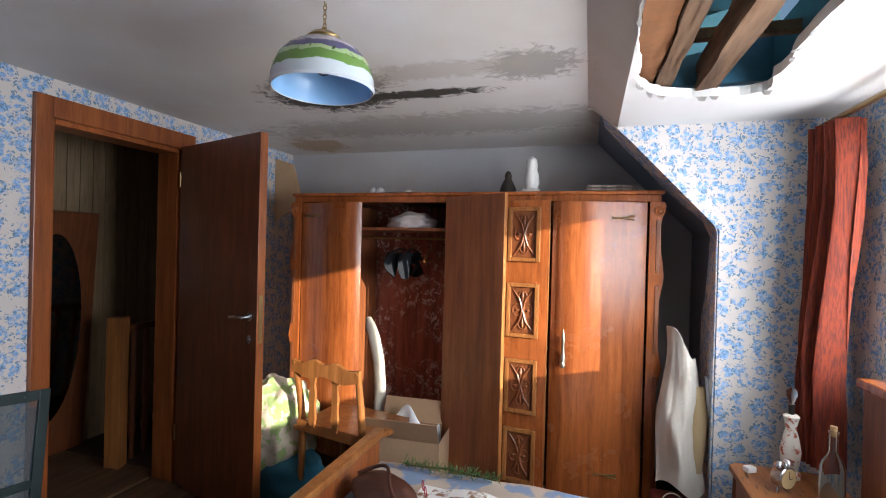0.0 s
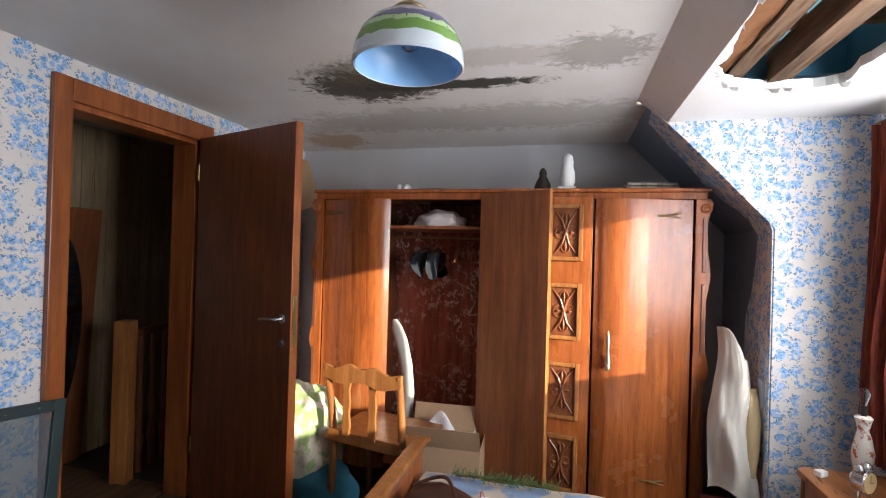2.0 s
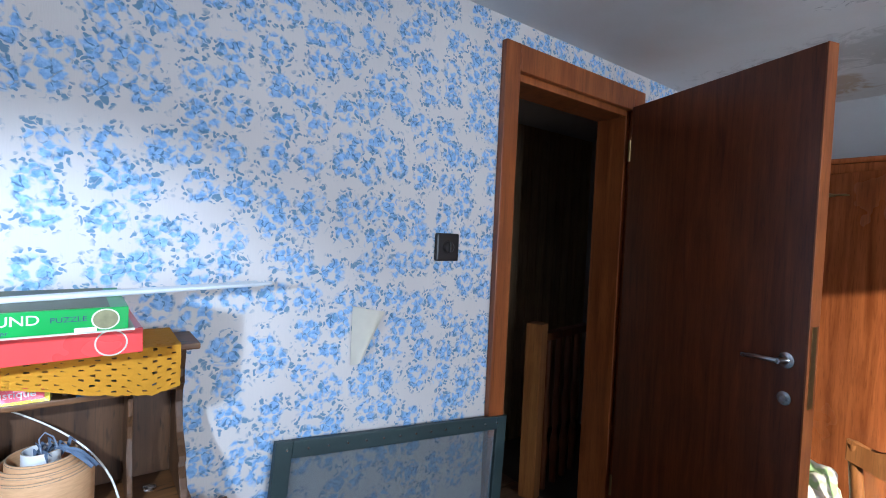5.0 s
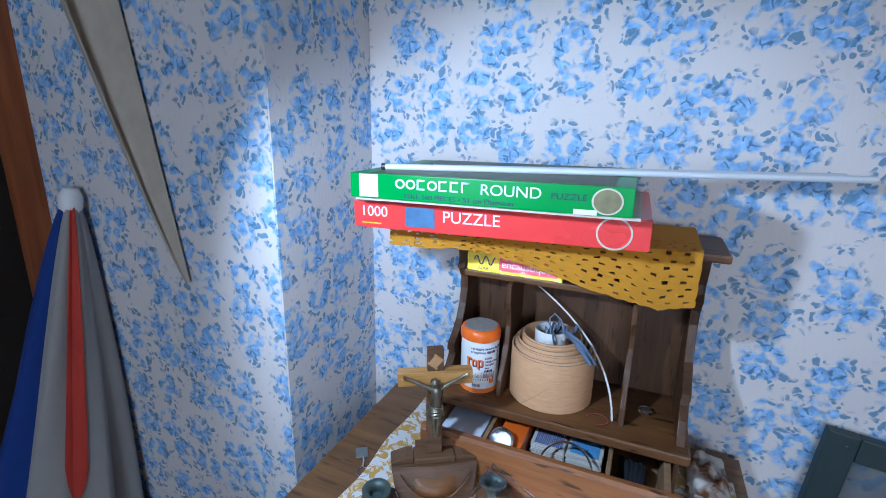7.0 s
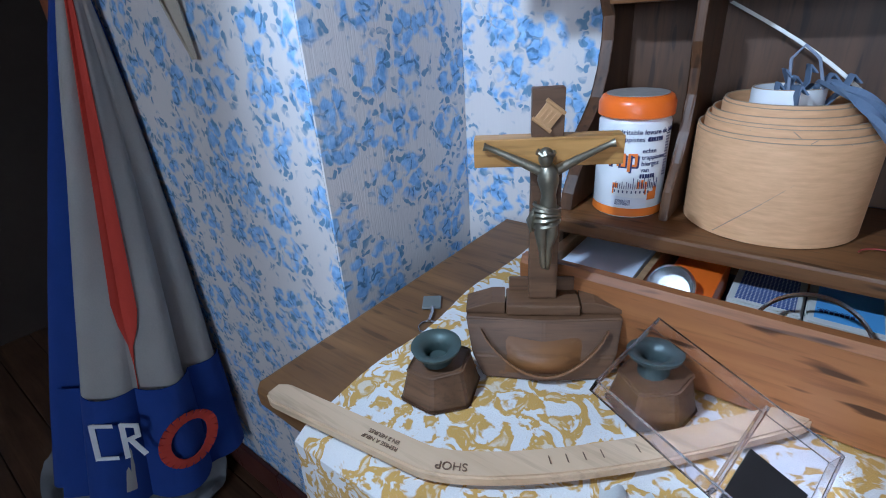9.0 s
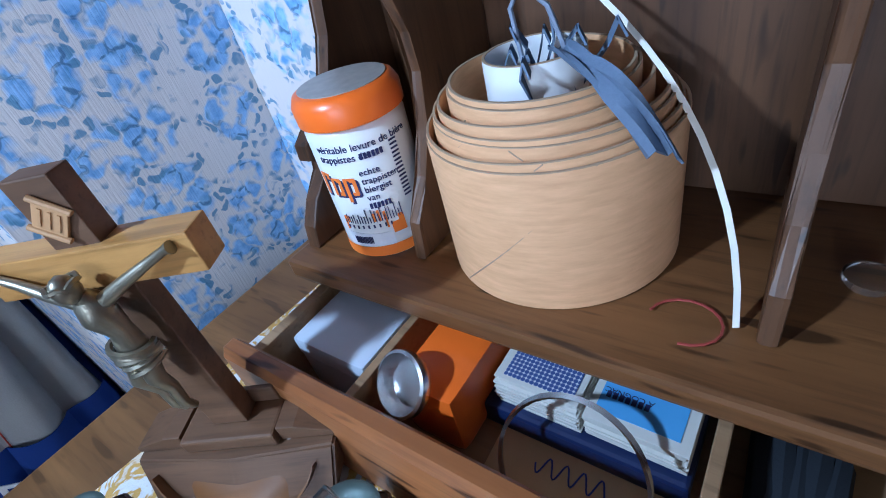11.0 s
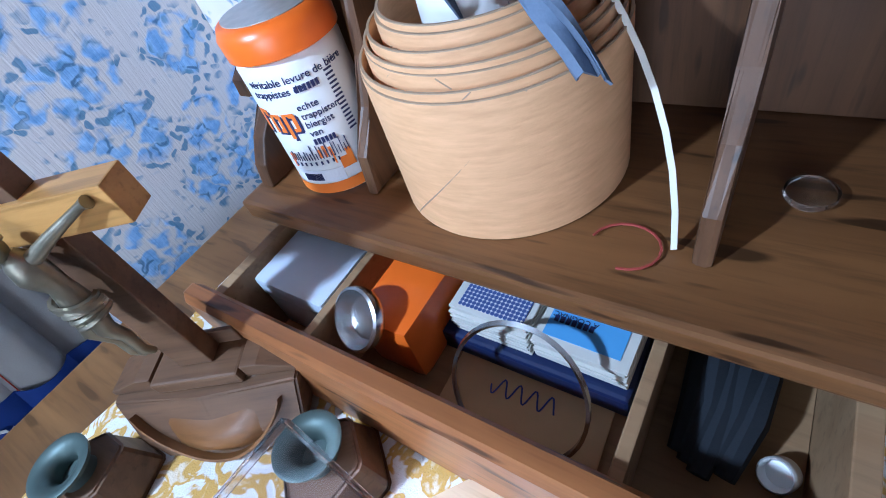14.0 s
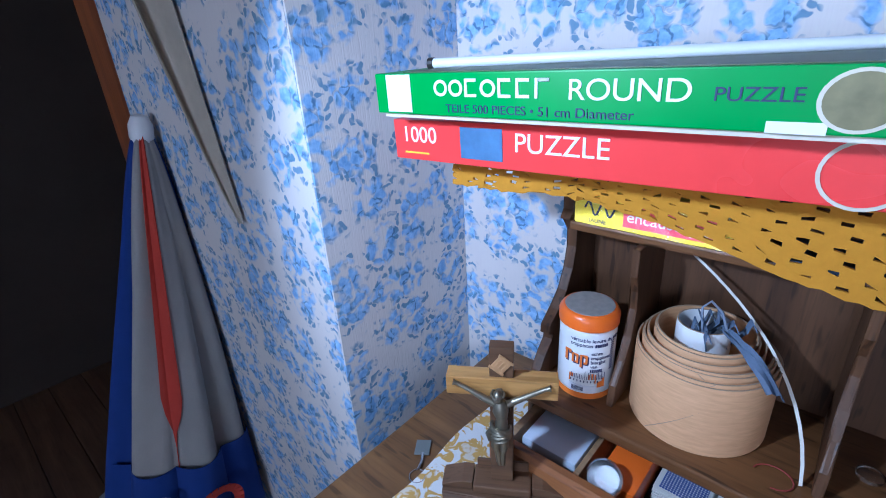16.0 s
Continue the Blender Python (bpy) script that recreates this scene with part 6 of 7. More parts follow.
chair_post(-0.165), chair_post(0.165)
b = B()
pts = [(-0.185 + 0.37 * k / 24, 0.815 + 0.012 * math.cos(k / 24 * 6 * math.pi) - 0.018 * abs(k / 12 - 1) ** 2) for k in range(25)]
pts += [(0.185 - 0.37 * k / 24, 0.735 + 0.010 * math.cos(k / 24 * 4 * math.pi)) for k in range(25)]
poly(b, pts, 0.020, Matrix(((1, 0, 0, 0), (0, 0, 1, -0.045), (0, 1, 0, 0), (0, 0, 0, 1))), 0.003)
part("top_rail", b, HONEY, ch)
for x in (-0.075, 0.05):
    b = B()
    prof = [(0.014, 0.47), (0.020, 0.52), (0.012, 0.58), (0.018, 0.64), (0.010, 0.69), (0.022, 0.745)]
    poly(b, [(x + w, z) for w, z in prof] + [(x - w, z) for w, z in prof[::-1]], 0.014, Matrix(((1, 0, 0, 0), (0, 0, 1, -0.030), (0, 1, 0, 0), (0, 0, 0, 1))), 0.002)
    part("splat", b, HONEY, ch)
b = B()
box(b, (-0.17, -0.020, 0.445), (0.17, 0.010, 0.485), bevel=0.004)
part("lower_rail", b, HONEY, ch)
b = B()
poly(b, [(-0.185, -0.02), (0.185, -0.02), (0.215, 0.30), (0.19, 0.37), (-0.19, 0.37), (-0.215, 0.30)], 0.030, T(0, 0, 0.425), 0.008)
part("seat", b, HONEY, ch)
for x in (-0.18, 0.18):
    b = B()
    tube(b, [(x, 0.33, 0.425), (x * 1.08, 0.35, 0.36), (x * 1.02, 0.345, 0.2), (x * 1.0, 0.34, 0.04), (x * 1.05, 0.355, 0.0)], 0.018, 10, [0.024, 0.022, 0.014, 0.012, 0.014])
    part("front_leg", b, HONEY, ch, smooth=True)
KRAFT = plain("kraft_card", (0.42, 0.27, 0.16), 0.85, var=0.2)
cb = thing("cardboard_box", "open brown cardboard box holding white papers", "box", T(1.20, 2.26, 0, 0, 0, 3))
for nm, lo, hi in (("panel", (0, 0, 0), (0.42, 0.004, 0.40)), ("panel", (0, 0.276, 0), (0.42, 0.28, 0.40)), ("panel", (0, 0.0045, 0), (0.004, 0.2755, 0.40)), ("panel", (0.416, 0.0045, 0), (0.42, 0.2755, 0.40)), ("base", (0.0045, 0.0045, 0), (0.4155, 0.2755, 0.004))):
    b = B()
    box(b, lo, hi)
    part(nm, b, KRAFT, cb)
for m, lo, hi in ((T(0, 0.002, 0.401, 118), (0.0, 0, 0), (0.42, 0.135, 0.004)), (T(0.0, 0.276, 0.401, 70), (0.0, 0, 0), (0.42, 0.13, 0.004))):
    b = B()
    box(b, lo, hi, m)
    part("flap", b, KRAFT, cb)
pb = thing("paper_bag", "crumpled white paper sticking out of the box", "paper", T(1.30, 2.33, 0.10))
b = B()
sheet(b, lambda u, v: (0.26 * u, 0.06 + 0.13 * v + 0.02 * math.sin(u * 9), 0.10 + 0.32 * (1 - abs(2 * v - 1) ** 2) * (0.8 + 0.2 * math.sin(u * 6)) ), 18, 14, 0.003)
part("paper", b, plain("bag_paper", (0.72, 0.72, 0.74), 0.8, var=0.1), pb, smooth=True)
HEAP = cloth("flowered_bedding", (0.66, 0.60, 0.48), (0.50, 0.40, 0.28), 400, ((0.30, 0.40, 0.16), 16))
hp = thing("bedding_heap", "heap of flowered bedding and clothes behind the door", "bedding", T(0.60, 2.30, 0))
b = B()
bmesh.ops.create_icosphere(b, subdivisions=5, radius=1.0)
for v in b.verts:
    n = 1 + 0.18 * noise.noise(v.co * 1.8) + 0.10 * noise.noise(v.co * 5) + 0.03 * noise.noise(v.co * 14)
    v.co = Vector((v.co.x * 0.26 * n, v.co.y * 0.22 * n, max(0.0, 0.32 + v.co.z * 0.33 * n)))
part("bedding", b, HEAP, hp, smooth=True)
b = B()
bmesh.ops.create_icosphere(b, subdivisions=4, radius=1.0)
for v in b.verts:
    n = 1 + 0.2 * noise.noise(v.co * 2 + Vector((4, 0, 0)))
    v.co = Vector((0.16 + v.co.x * 0.20 * n, -0.08 + v.co.y * 0.17 * n, max(0.0, 0.10 + v.co.z * 0.17 * n)))
part("garment", b, cloth("teal_cloth", (0.03, 0.16, 0.24)), hp, "teal garment", smooth=True)
# coat and clothes hanging between wardrobe and wall
ct = thing("pale_coat", "cream cloth draped over clothes beside the wardrobe", "cloth", I4)
b = B()
sheet(b, lambda u, v: (2.735 + 0.17 * u * (0.75 + 0.5 * v) - 0.05 * v + 0.012 * math.sin(v * 8), 2.47 - 0.10 * math.sin(u * math.pi) - 0.05 * v - 0.007 * math.sin(u * 11 + v * 3) * (0.3 + v) - 0.022 * noise.noise(Vector((u * 3.5, v * 4, 3))) - 0.008 * noise.noise(Vector((u * 9, v * 7, 8))), 1.085 - 0.14 * u * (1 - v) - 0.76 * v + 0.03 * math.sin(u * 6)), 34, 30, 0.006)
part("cloth", b, cloth("cream_cloth", (0.66, 0.62, 0.55), (0.52, 0.47, 0.41), 380), ct, smooth=True)
b = B()
sheet(b, lambda u, v: (2.905 + 0.06 * u + 0.02 * v, 2.435 - 0.03 * math.sin(u * 3.1) - 0.006 * math.sin(u * 17 + v * 2), 0.86 - 0.05 * u - 0.28 * v), 14, 14, 0.005)
part("sleeve", b, cloth("pale_blue_cuff", (0.50, 0.54, 0.58), (0.36, 0.42, 0.50), 380), ct, "pale blue patterned sleeve", smooth=True)
ct = thing("knit_sleeve", "tan knitted sleeve hanging beside the wardrobe", "garment", I4)
b = B()
tube(b, [(2.88, 2.46, 0.80), (2.885, 2.44, 0.66), (2.875, 2.43, 0.52), (2.865, 2.42, 0.40)], 0.035, 14, [0.03, 0.042, 0.040, 0.032])
part("sleeve", b, cloth("tan_knit", (0.45, 0.33, 0.18), None, 300), ct, smooth=True)
ct = thing("red_bag", "dark red leather bag on the floor by the wardrobe", "bag", T(2.78, 2.40, 0))
b = B()
box(b, (-0.11, -0.07, 0), (0.11, 0.08, 0.27), bevel=0.03)
part("body", b, plain("oxblood_leather", (0.16, 0.022, 0.020), 0.45, var=0.3), ct, smooth=True)
b = B()
tube(b, [(-0.02 + 0.05 * math.cos(a), -0.072, 0.26 + 0.06 * math.sin(a)) for a in [k * 0.26 for k in range(13)]], 0.003, 6)
part("strap", b, CREAM, ct)

# ---------------------------------------------------------------- bed, purse, catalogue
bed = thing("bed", "wooden bed with a honey footboard and dark headboard under the window", "bed", I4)
b = B()
box(b, (1.365, 0.82, 0.06), (1.395, 2.02, 0.50), bevel=0.006)
part("footboard", b, TRIM, bed)
b = B()
box(b, (1.350, 0.80, 0.5005), (1.410, 2.04, 0.540), bevel=0.012)
part("footboard_rail", b, HONEY, bed, "worn honey-coloured top rail")
b = B()
box(b, (3.30, 0.70, 0.06), (3.335, 1.93, 0.985), bevel=0.006)
part("headboard", b, CARVED, bed)
b = B()
box(b, (3.285, 0.68, 0.9855), (3.350, 1.95, 1.02), bevel=0.008)
part("headboard_rail", b, CHERRY, bed)
for x in (1.36, 3.29):
    for y in (0.83, 1.96):
        b = B()
        box(b, (x, y, 0), (x + 0.045, y + 0.05, 0.0595), bevel=0.004)
        part("leg", b, CARVED, bed)
b = B()
box(b, (1.396, 0.86, 0.15), (3.295, 1.98, 0.40), bevel=0.04)
part("mattress", b, cloth("ticking", (0.50, 0.46, 0.42)), bed, smooth=True)
bs = thing("bedspread", "rumpled beige and blue bedspread over the mattress", "bedspread", I4)
b = B()
sheet(b, lambda u, v: (1.43 + 1.84 * u, 0.87 + 1.09 * v, 0.412 + 0.010 * noise.noise(Vector((u * 9, v * 7, 1))) + 0.004 * noise.noise(Vector((u * 30, v * 25, 4)))), 60, 44, 0.012)
part("cover", b, cloth("beige_cover", (0.52, 0.44, 0.36), (0.40, 0.32, 0.26), 300, ((0.20, 0.28, 0.42), 9)), bs, smooth=True)
pu = thing("purse", "worn dark brown leather handbag lying on the bed", "handbag", T(1.60, 1.60, 0.428, 0, 0, -25))
LEATHER = plain("brown_leather", (0.075, 0.028, 0.018), 0.45, var=0.4, scale=70, bump=0.3)
b = B()
bmesh.ops.create_icosphere(b, subdivisions=4, radius=1.0)
for v in b.verts:
    n = 1 + 0.10 * noise.noise(v.co * 2.5) + 0.03 * noise.noise(v.co * 9)
    v.co = Vector((v.co.x * 0.16 * n, v.co.y * 0.10 * n, max(0.0, 0.045 + v.co.z * 0.060 * n)))
part("body", b, LEATHER, pu, smooth=True)
b = B()
tube(b, [(-0.13 + 0.30 * f, -0.02 + 0.05 * math.sin(f * 5), 0.085 + 0.055 * math.sin(f * math.pi)) for f in [k / 20 for k in range(21)]], 0.007, 8)
part("strap", b, LEATHER, pu, smooth=True)
gs = thing("spectacles", "red-framed spectacles leaning on the handbag", "glasses", T(1.74, 1.70, 0.436, 0, 0, -60))
b = B()
for x in (-0.026, 0.026):
    tube(b, [(x + 0.022 * math.cos(a), 0, 0.030 + 0.018 * math.sin(a)) for a in [k * 0.33 for k in range(20)]], 0.0022, 6)
part("rims", b, plain("red_frame", (0.35, 0.02, 0.04), 0.3), gs)
PRINT = Mat("catalogue_page", 0.5)
vec = PRINT.coords()
sep_ = PRINT.n("ShaderNodeTexChecker")
PRINT.l(vec, sep_.inputs["Vector"])
sep_.inputs["Scale"].default_value = 13
PRINT.color(PRINT.mix(PRINT.math("MULTIPLY", sep_.outputs["Fac"], PRINT.step(PRINT.noise(vec, 40, 3), 0.42, 0.60)), (0.80, 0.80, 0.78), (0.24, 0.12, 0.05)))
ct = thing("catalogue", "open white catalogue with brown pictures lying on the bed", "magazine", T(2.06, 1.62, 0.430, 0, 0, -4))
for sgn in (-1, 1):
    b = B()
    sheet(b, lambda u, v: (sgn * 0.36 * u, -0.16 + 0.30 * v, 0.004 + 0.028 * math.sin(min(1, u * 1.4) * math.pi) * (1 - 0.5 * u)), 18, 4, 0.004)
    part("page_block", b, PRINT.m, ct, smooth=True)
gr_ = thing("fir_garland", "green artificial fir sprig on the bed edge", "garland", T(1.78, 1.90, 0.428))
rng = random.Random(9)
b = B()
tube(b, [(-0.2, 0, 0.02), (0, 0.02, 0.025), (0.22, 0.0, 0.02)], 0.004, 6)
part("stem", b, OAK_UP, gr_)
NEEDLE = plain("fir_green", (0.05, 0.12, 0.025), 0.7)
b = B()
for k in range(420):
    p = Vector((rng.uniform(-0.22, 0.23), rng.uniform(-0.005, 0.02), 0.022))
    q = p + Vector((rng.uniform(-0.012, 0.025), rng.uniform(-0.03, 0.03), rng.uniform(-0.012, 0.032)))
    strip(b, [p, q], (0.0016, 0.0006, 0), (0, 0.0004, 0.0008))
tagged(part("needles", b, NEEDLE, gr_), kind="stuff")

# ---------------------------------------------------------------- bedside table and what stands on it
nt = thing("bedside_table", "small brown wooden bedside table with a scalloped edge", "table", T(2.93, 1.73, 0))
b = B()
poly(b, [(0, 0.03), (0.03, 0), (0.36, 0), (0.36, 0.40), (0.03, 0.40), (0, 0.37)], 0.024, T(0, 0, 0.56), 0.005)
part("tabletop", b, OAK_FACE, nt)
for x in (0.02, 0.31):
    for y in (0.02, 0.35):
        b = B()
        tube(b, [(x + 0.015, y + 0.015, 0.5595), (x + 0.01, y + 0.015, 0.4), (x + 0.02, y + 0.015, 0.2), (x + 0.012, y + 0.015, 0.0)], 0.016, 10, [0.02, 0.018, 0.014, 0.016])
        part("leg", b, CARVED, nt, smooth=True)
b = B()
box(b, (0.022, 0.03, 0.44), (0.030, 0.37, 0.5595), bevel=0.002)
part("apron", b, CARVED, nt)
lb = thing("table_lamp", "flowered porcelain lamp base with a bare bulb", "lamp", T(3.13, 2.06, 0.5845) @ Matrix.Diagonal((0.72, 0.72, 0.95, 1)))
PORC = Mat("flowered_porcelain", 0.25)
vec = PORC.coords()
PORC.color(PORC.mix(PORC.step(PORC.noise(vec, 28, 3), 0.56, 0.62), (0.72, 0.68, 0.60), (0.42, 0.13, 0.08)))
b = B()
lathe(b, [(0.052, 0), (0.055, 0.012), (0.036, 0.03), (0.046, 0.075), (0.050, 0.11), (0.036, 0.17), (0.024, 0.20), (0.034, 0.235), (0.040, 0.25), (0.03, 0.258)], seg=28)
part("base", b, PORC.m, lb, smooth=True)
b = B()
lathe(b, [(0.014, 0.2585), (0.016, 0.30)], seg=16)
part("socket", b, BLACK, lb)
b = B()
lathe(b, [(0.012, 0.3005), (0.016, 0.315), (0.026, 0.335), (0.026, 0.352), (0.014, 0.366), (0.002, 0.369)], seg=24)
part("bulb", b, glass("bulb_glass", (0.9, 0.9, 0.88), 0.1), lb, smooth=True)
ck_ = thing("alarm_clock", "old twin-bell alarm clock with a tan dial", "clock", T(3.06, 1.92, 0.5845, 0, 0, 35))
b = B()
lathe(b, [(0.040, -0.018), (0.042, 0.0), (0.042, 0.018), (0.038, 0.022)], T(0, 0, 0.052, 90), 30)
part("case", b, STEEL, ck_, smooth=True)
b = B()
lathe(b, [(0.036, 0.0225), (0.036, 0.0232)], T(0, 0, 0.052, 90), 30)
part("dial", b, plain("tan_dial", (0.55, 0.40, 0.20), 0.5), ck_)
b = B()
box(b, (-0.001, -0.0245, 0.052), (0.001, -0.0235, 0.080))
box(b, (0.0, -0.0245, 0.051), (0.018, -0.0235, 0.053))
part("clock_hand", b, BLACK, ck_)
for x in (-0.022, 0.022):
    b = B()
    lathe(b, [(0.018, 0.094), (0.016, 0.104), (0.008, 0.112), (0.002, 0.114)], T(x, 0, 0), 20)
    part("bell", b, STEEL, ck_, smooth=True)
    b = B()
    tube(b, [(x * 1.1, 0, 0.016), (x * 1.5, -0.004, 0.0)], 0.004, 8)
    part("foot", b, STEEL, ck_)
bo = thing("glass_bottle", "empty clear glass bottle with a cork", "bottle", T(3.17, 1.82, 0.5845))
b = B()
lathe(b, [(0.034, 0.0), (0.037, 0.006), (0.037, 0.14), (0.030, 0.165), (0.014, 0.195), (0.0125, 0.26), (0.015, 0.262), (0.015, 0.272), (0.010, 0.272), (0.010, 0.20), (0.027, 0.162), (0.033, 0.138), (0.033, 0.010), (0.001, 0.006)], seg=32)
part("glass", b, glass("bottle_glass", (0.93, 0.97, 0.93), 0.02), bo, smooth=True)
b = B()
lathe(b, [(0.0098, 0.255), (0.0105, 0.288)], seg=14)
part("cork", b, plain("cork", (0.48, 0.30, 0.14), 0.85), bo)
o = thing("white_box", "tiny white plastic box on the bedside table", "box", T(2.99, 2.05, 0.5845, 0, 0, 30))
b = B()
box(b, (-0.02, -0.015, 0), (0.02, 0.015, 0.022), bevel=0.004)
part("box", b, WHITE, o)

# ---------------------------------------------------------------- screen, wall tear, pendant, landing
sc_ = thing("fly_screen", "dark green wooden fly screen with grey mesh leaning on the wall", "screen", T(0.055, 0.50, 0.012, 0, -3.2, 0) @ T(0, 0, 0, -6.0, 0, 0))
SW_, SH_ = 0.83, 0.84
MESHP = Mat("grey_mesh", 0.9, 0, (0.16, 0.19, 0.21))
MESHP.b.inputs["Alpha"].default_value = 0.40
for nm, lo, hi in (("stile", (0, 0, 0.09), (0.022, 0.045, SH_)), ("stile", (0, SW_ - 0.045, 0.09), (0.022, SW_, SH_)), ("rail", (0, 0.0455, SH_ - 0.045), (0.022, SW_ - 0.0455, SH_)), ("rail", (0, 0.0455, 0.42), (0.022, SW_ - 0.0455, 0.455)), ("rail", (0, 0.0455, 0.09), (0.022, SW_ - 0.0455, 0.135))):
    b = B()
    box(b, lo, hi, bevel=0.003)
    part(nm, b, MESHGREEN, sc_)
b = B()
box(b, (0.009, 0.0455, 0.136), (0.0105, SW_ - 0.0455, SH_ - 0.046))
part("mesh", b, MESHP.m, sc_, "fine grey wire mesh")
for k in range(14):
    b = B()
    lathe(b, [(0.004, 0), (0.003, 0.0015)], T(0.0221, 0.03 + k * 0.058, SH_ - 0.022, 0, 90), 8)
    part("nail", b, STEEL, sc_)
b = B()
sheet(b, lambda u, v: (0.004 + 0.045 * math.sin(u * 2.2) * (1 - 0.4 * v), 0.80 + 0.085 * u * (1 - 0.75 * v), 1.185 - 0.015 * u - 0.17 * v + 0.03 * u * v), 12, 12, 0.0012)
tagged(part("paper_tear", b, plain("paper_reverse", (0.72, 0.66, 0.54), 0.9, var=0.1), smooth=True), "curled torn flap of wallpaper", "wallpaper", kind="structure")

pl = thing("pendant_lamp", "painted glass pendant lamp with a landscape band on a brass chain", "lamp", T(1.585, 1.12, 0.272) @ Matrix.Diagonal((0.87, 0.87, 0.87, 1)))
SHADE = Mat("painted_glass", 0.22)
geo = SHADE.n("ShaderNodeTexCoord").outputs["Object"]
sz = SHADE.n("ShaderNodeSeparateXYZ")
SHADE.l(geo, sz.inputs[0])
zz = SHADE.math("ADD", sz.outputs[2], SHADE.math("MULTIPLY", SHADE.math("SUBTRACT", SHADE.noise(geo, 16, 3), 0.5), 0.030))
c = SHADE.mix(SHADE.step(zz, 1.925, 1.928), (0.66, 0.70, 0.74), (0.16, 0.30, 0.06))
c = SHADE.mix(SHADE.step(zz, 1.957, 1.960), c, (0.42, 0.56, 0.28))
c = SHADE.mix(SHADE.step(zz, 1.972, 1.976), c, (0.10, 0.09, 0.20))
c = SHADE.mix(SHADE.step(zz, 1.998, 2.004), c, (0.52, 0.44, 0.52))
trees = SHADE.math("MULTIPLY", SHADE.step(SHADE.noise(geo, 55, 4), 0.60, 0.64), SHADE.math("MULTIPLY", SHADE.step(zz, 1.95, 1.96), SHADE.step(zz, 2.01, 2.0)))
SHADE.color(SHADE.mix(trees, c, (0.05, 0.07, 0.03)))
SHADE.b.inputs["Subsurface Weight"].default_value = 0.15
SHADE.b.inputs["Coat Weight"].default_value = 0.4
b = B()
lathe(b, [(0.170, 1.878), (0.176, 1.886), (0.173, 1.90), (0.172, 1.915), (0.166, 1.945), (0.150, 1.980), (0.122, 2.012), (0.085, 2.036), (0.052, 2.047), (0.049, 2.044), (0.082, 2.031), (0.118, 2.007), (0.146, 1.976), (0.161, 1.943), (0.167, 1.915), (0.168, 1.90), (0.168, 1.882), (0.170, 1.878)], seg=64, closed=False)
sh_ = part("shade", b, SHADE.m, pl, "painted opal glass shade", smooth=True)
b = B()
lathe(b, [(0.166, 1.88), (0.161, 1.915), (0.155, 1.943), (0.140, 1.974), (0.112, 2.005), (0.080, 2.028), (0.048, 2.041)], seg=48, closed=False)
part("lining", b, plain("blue_opal", (0.30, 0.52, 0.80), 0.25, var=0.1, bump=0), sh_, "pale blue glass inside", smooth=True)
b = B()
lathe(b, [(0.060, 2.046), (0.062, 2.054), (0.046, 2.068), (0.030, 2.076), (0.010, 2.082), (0.008, 2.094)], seg=28)
part("canopy", b, BRASS, pl, "brass cap", smooth=True)
b = B()
lathe(b, [(0.012, 2.03), (0.022, 2.0), (0.030, 1.965), (0.024, 1.94), (0.006, 1.93)], seg=20)
part("bulb", b, glass("lamp_bulb", (0.95, 0.95, 0.95), 0.15), pl, smooth=True)
for k in range(6):
    b = B()
    m = T(0, 0, 2.100 + k * 0.0155, 0, 0, 90 * (k % 2))
    pts = [m @ Vector((0.006 * math.cos(a), 0, 0.010 * math.sin(a))) for a in [j * 2 * math.pi / 12 for j in range(13)]]
    tube(b, pts, 0.0018, 6)
    part("chain_link", b, BRASS, pl, smooth=True)

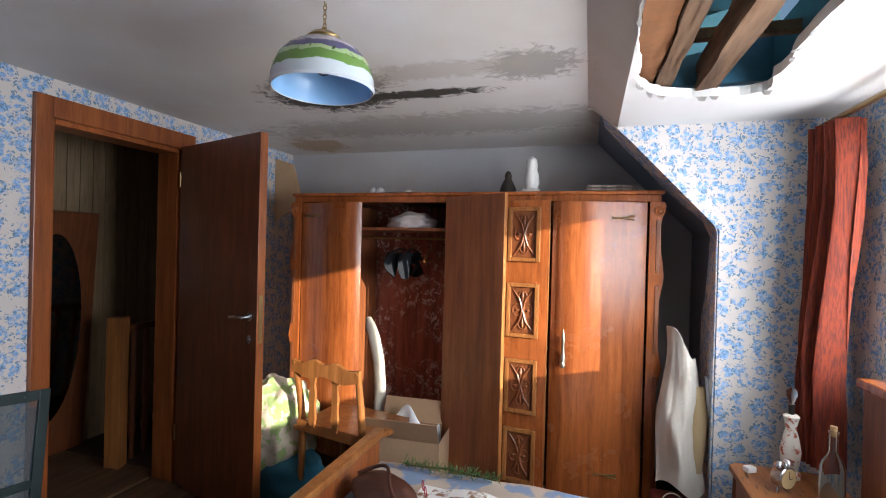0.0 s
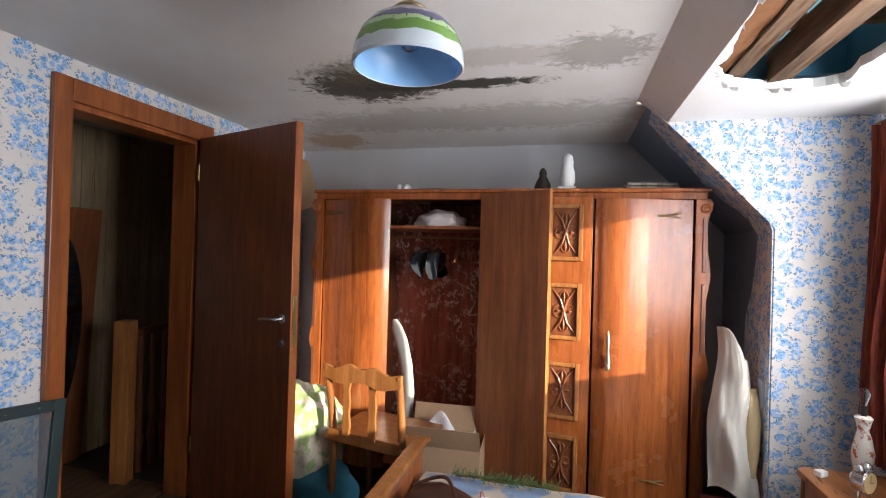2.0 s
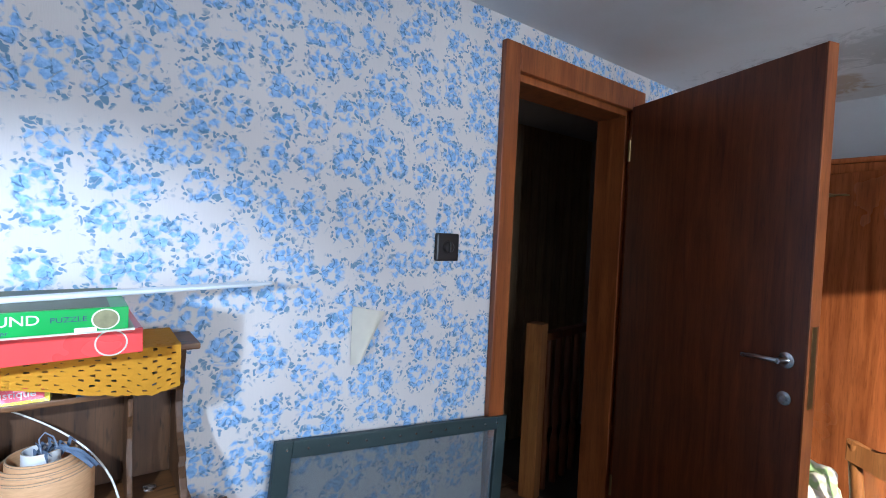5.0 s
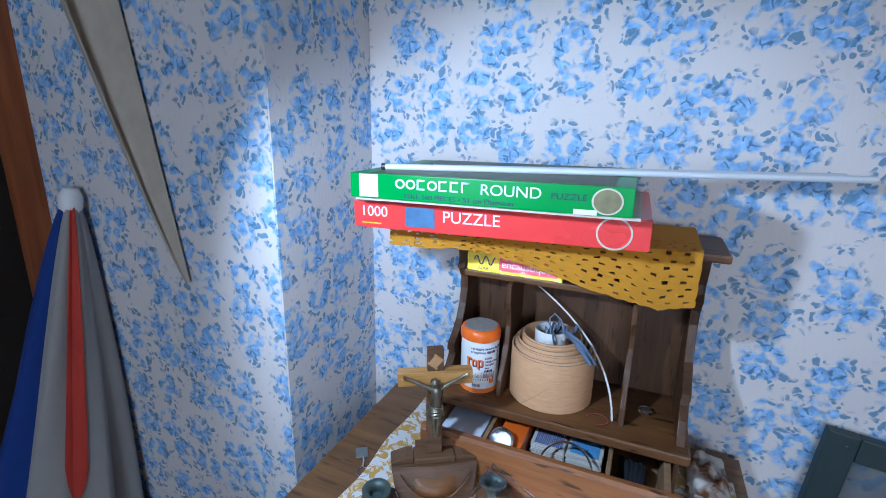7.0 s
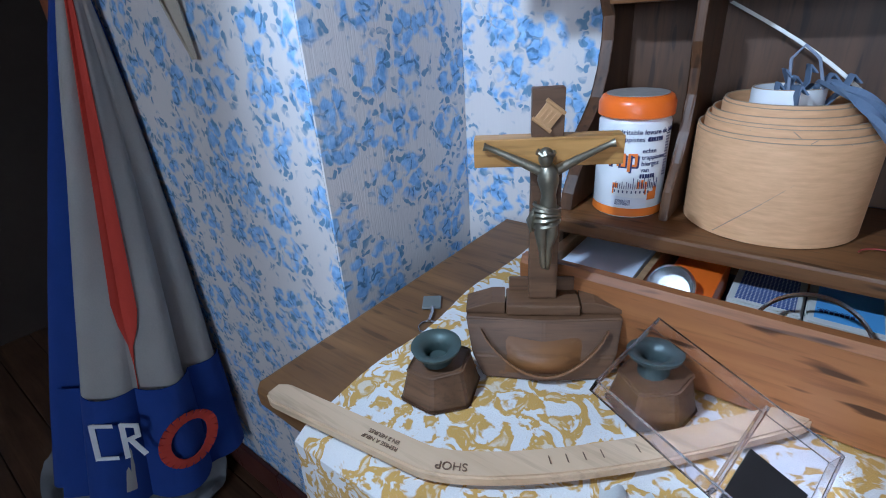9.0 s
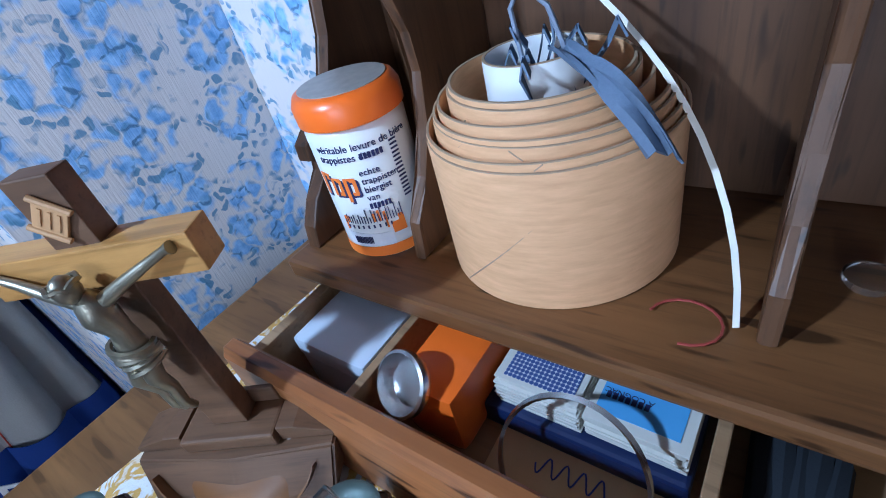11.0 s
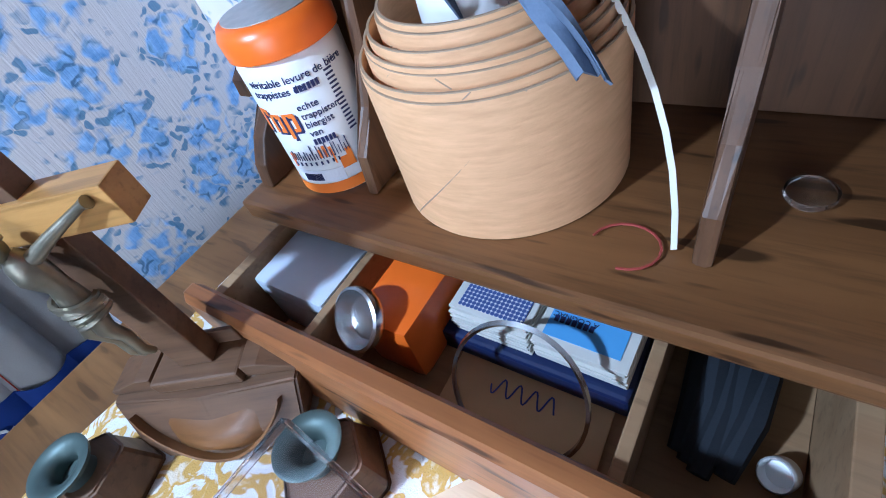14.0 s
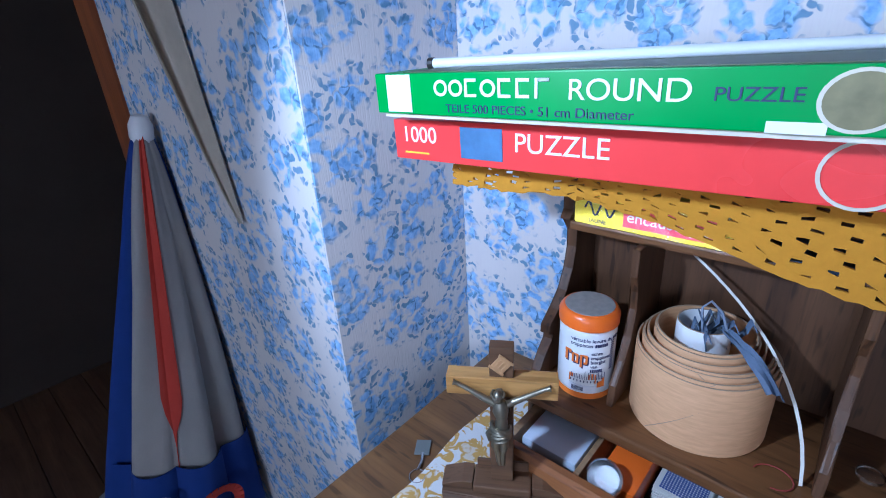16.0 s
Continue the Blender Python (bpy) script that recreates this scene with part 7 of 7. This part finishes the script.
nw = thing("newel_post", "square honey newel post of the landing stair", "newel post", T(-0.48, 2.14, 0, 0, 0, 20))
b = B()
box(b, (-0.045, -0.045, 0), (0.045, 0.045, 0.95), bevel=0.006)
part("post", b, HONEY, nw)
for k in range(4):
    bal = thing("baluster", "turned dark wooden stair baluster", "baluster", T(-0.50 - 0.02 * k, 2.27 + 0.11 * k, 0), "stair balusters")
    b = B()
    lathe(b, [(0.018, 0), (0.018, 0.12), (0.028, 0.20), (0.014, 0.30), (0.026, 0.42), (0.014, 0.55), (0.020, 0.70), (0.016, 0.84)], seg=16)
    part("spindle", b, CARVED, bal, smooth=True)
hr = thing("handrail", "dark wooden handrail of the landing stair", "handrail", I4)
b = B()
strip(b, [(-0.49, 2.19, 0.865), (-0.58, 2.72, 0.865)], (0.05, 0.008, 0), (0, 0, 0.04))
part("rail", b, CARVED, hr)
mr = thing("standing_mirror", "tall dark wooden panel with an oval mirror leaning on the landing", "mirror", T(-1.035, 1.80, 0, 0, 4, 0))
b = B()
box(b, (0, 0, 0), (0.025, 0.52, 1.62), bevel=0.008)
part("frame", b, CARVED, mr)
b = B()
lathe(b, [(1.0, 0), (1.0, 0.004)], T(0.0255, 0.25, 0.85, 0, 90) @ Matrix.Diagonal((0.62, 0.19, 1, 1)), 48)
MIRR = Mat("old_mirror", 0.06, 1.0, (0.45, 0.47, 0.48))
part("glass", b, MIRR.m, mr)
b = B()
box(b, (-0.6, 1.45, -0.0055), (-0.16, 2.1, 0.012), bevel=0.003)
setting("landing_step", b, BOARDS, "worn brown threshold board on the landing", "threshold")

# floor boards
FB = None
for k in range(30):
    if FB is None:
        b = B()
        box(b, (0.0015, 0, -0.005), (0.1185, 4.4, 0.0), bevel=0.0015)
        o = part("floor_board", b, BOARDS, FLOOR)
        FB = o.data
    else:
        o = new("floor_board", FB)
        o.parent = FLOOR
    o.location = (-0.14 + k * 0.12, -2.2, 0)
for k in range(12):
    o = new("floor_board", FB)
    o.parent = FLOOR
    o.location = (-1.60 + k * 0.12, -2.2, 0)
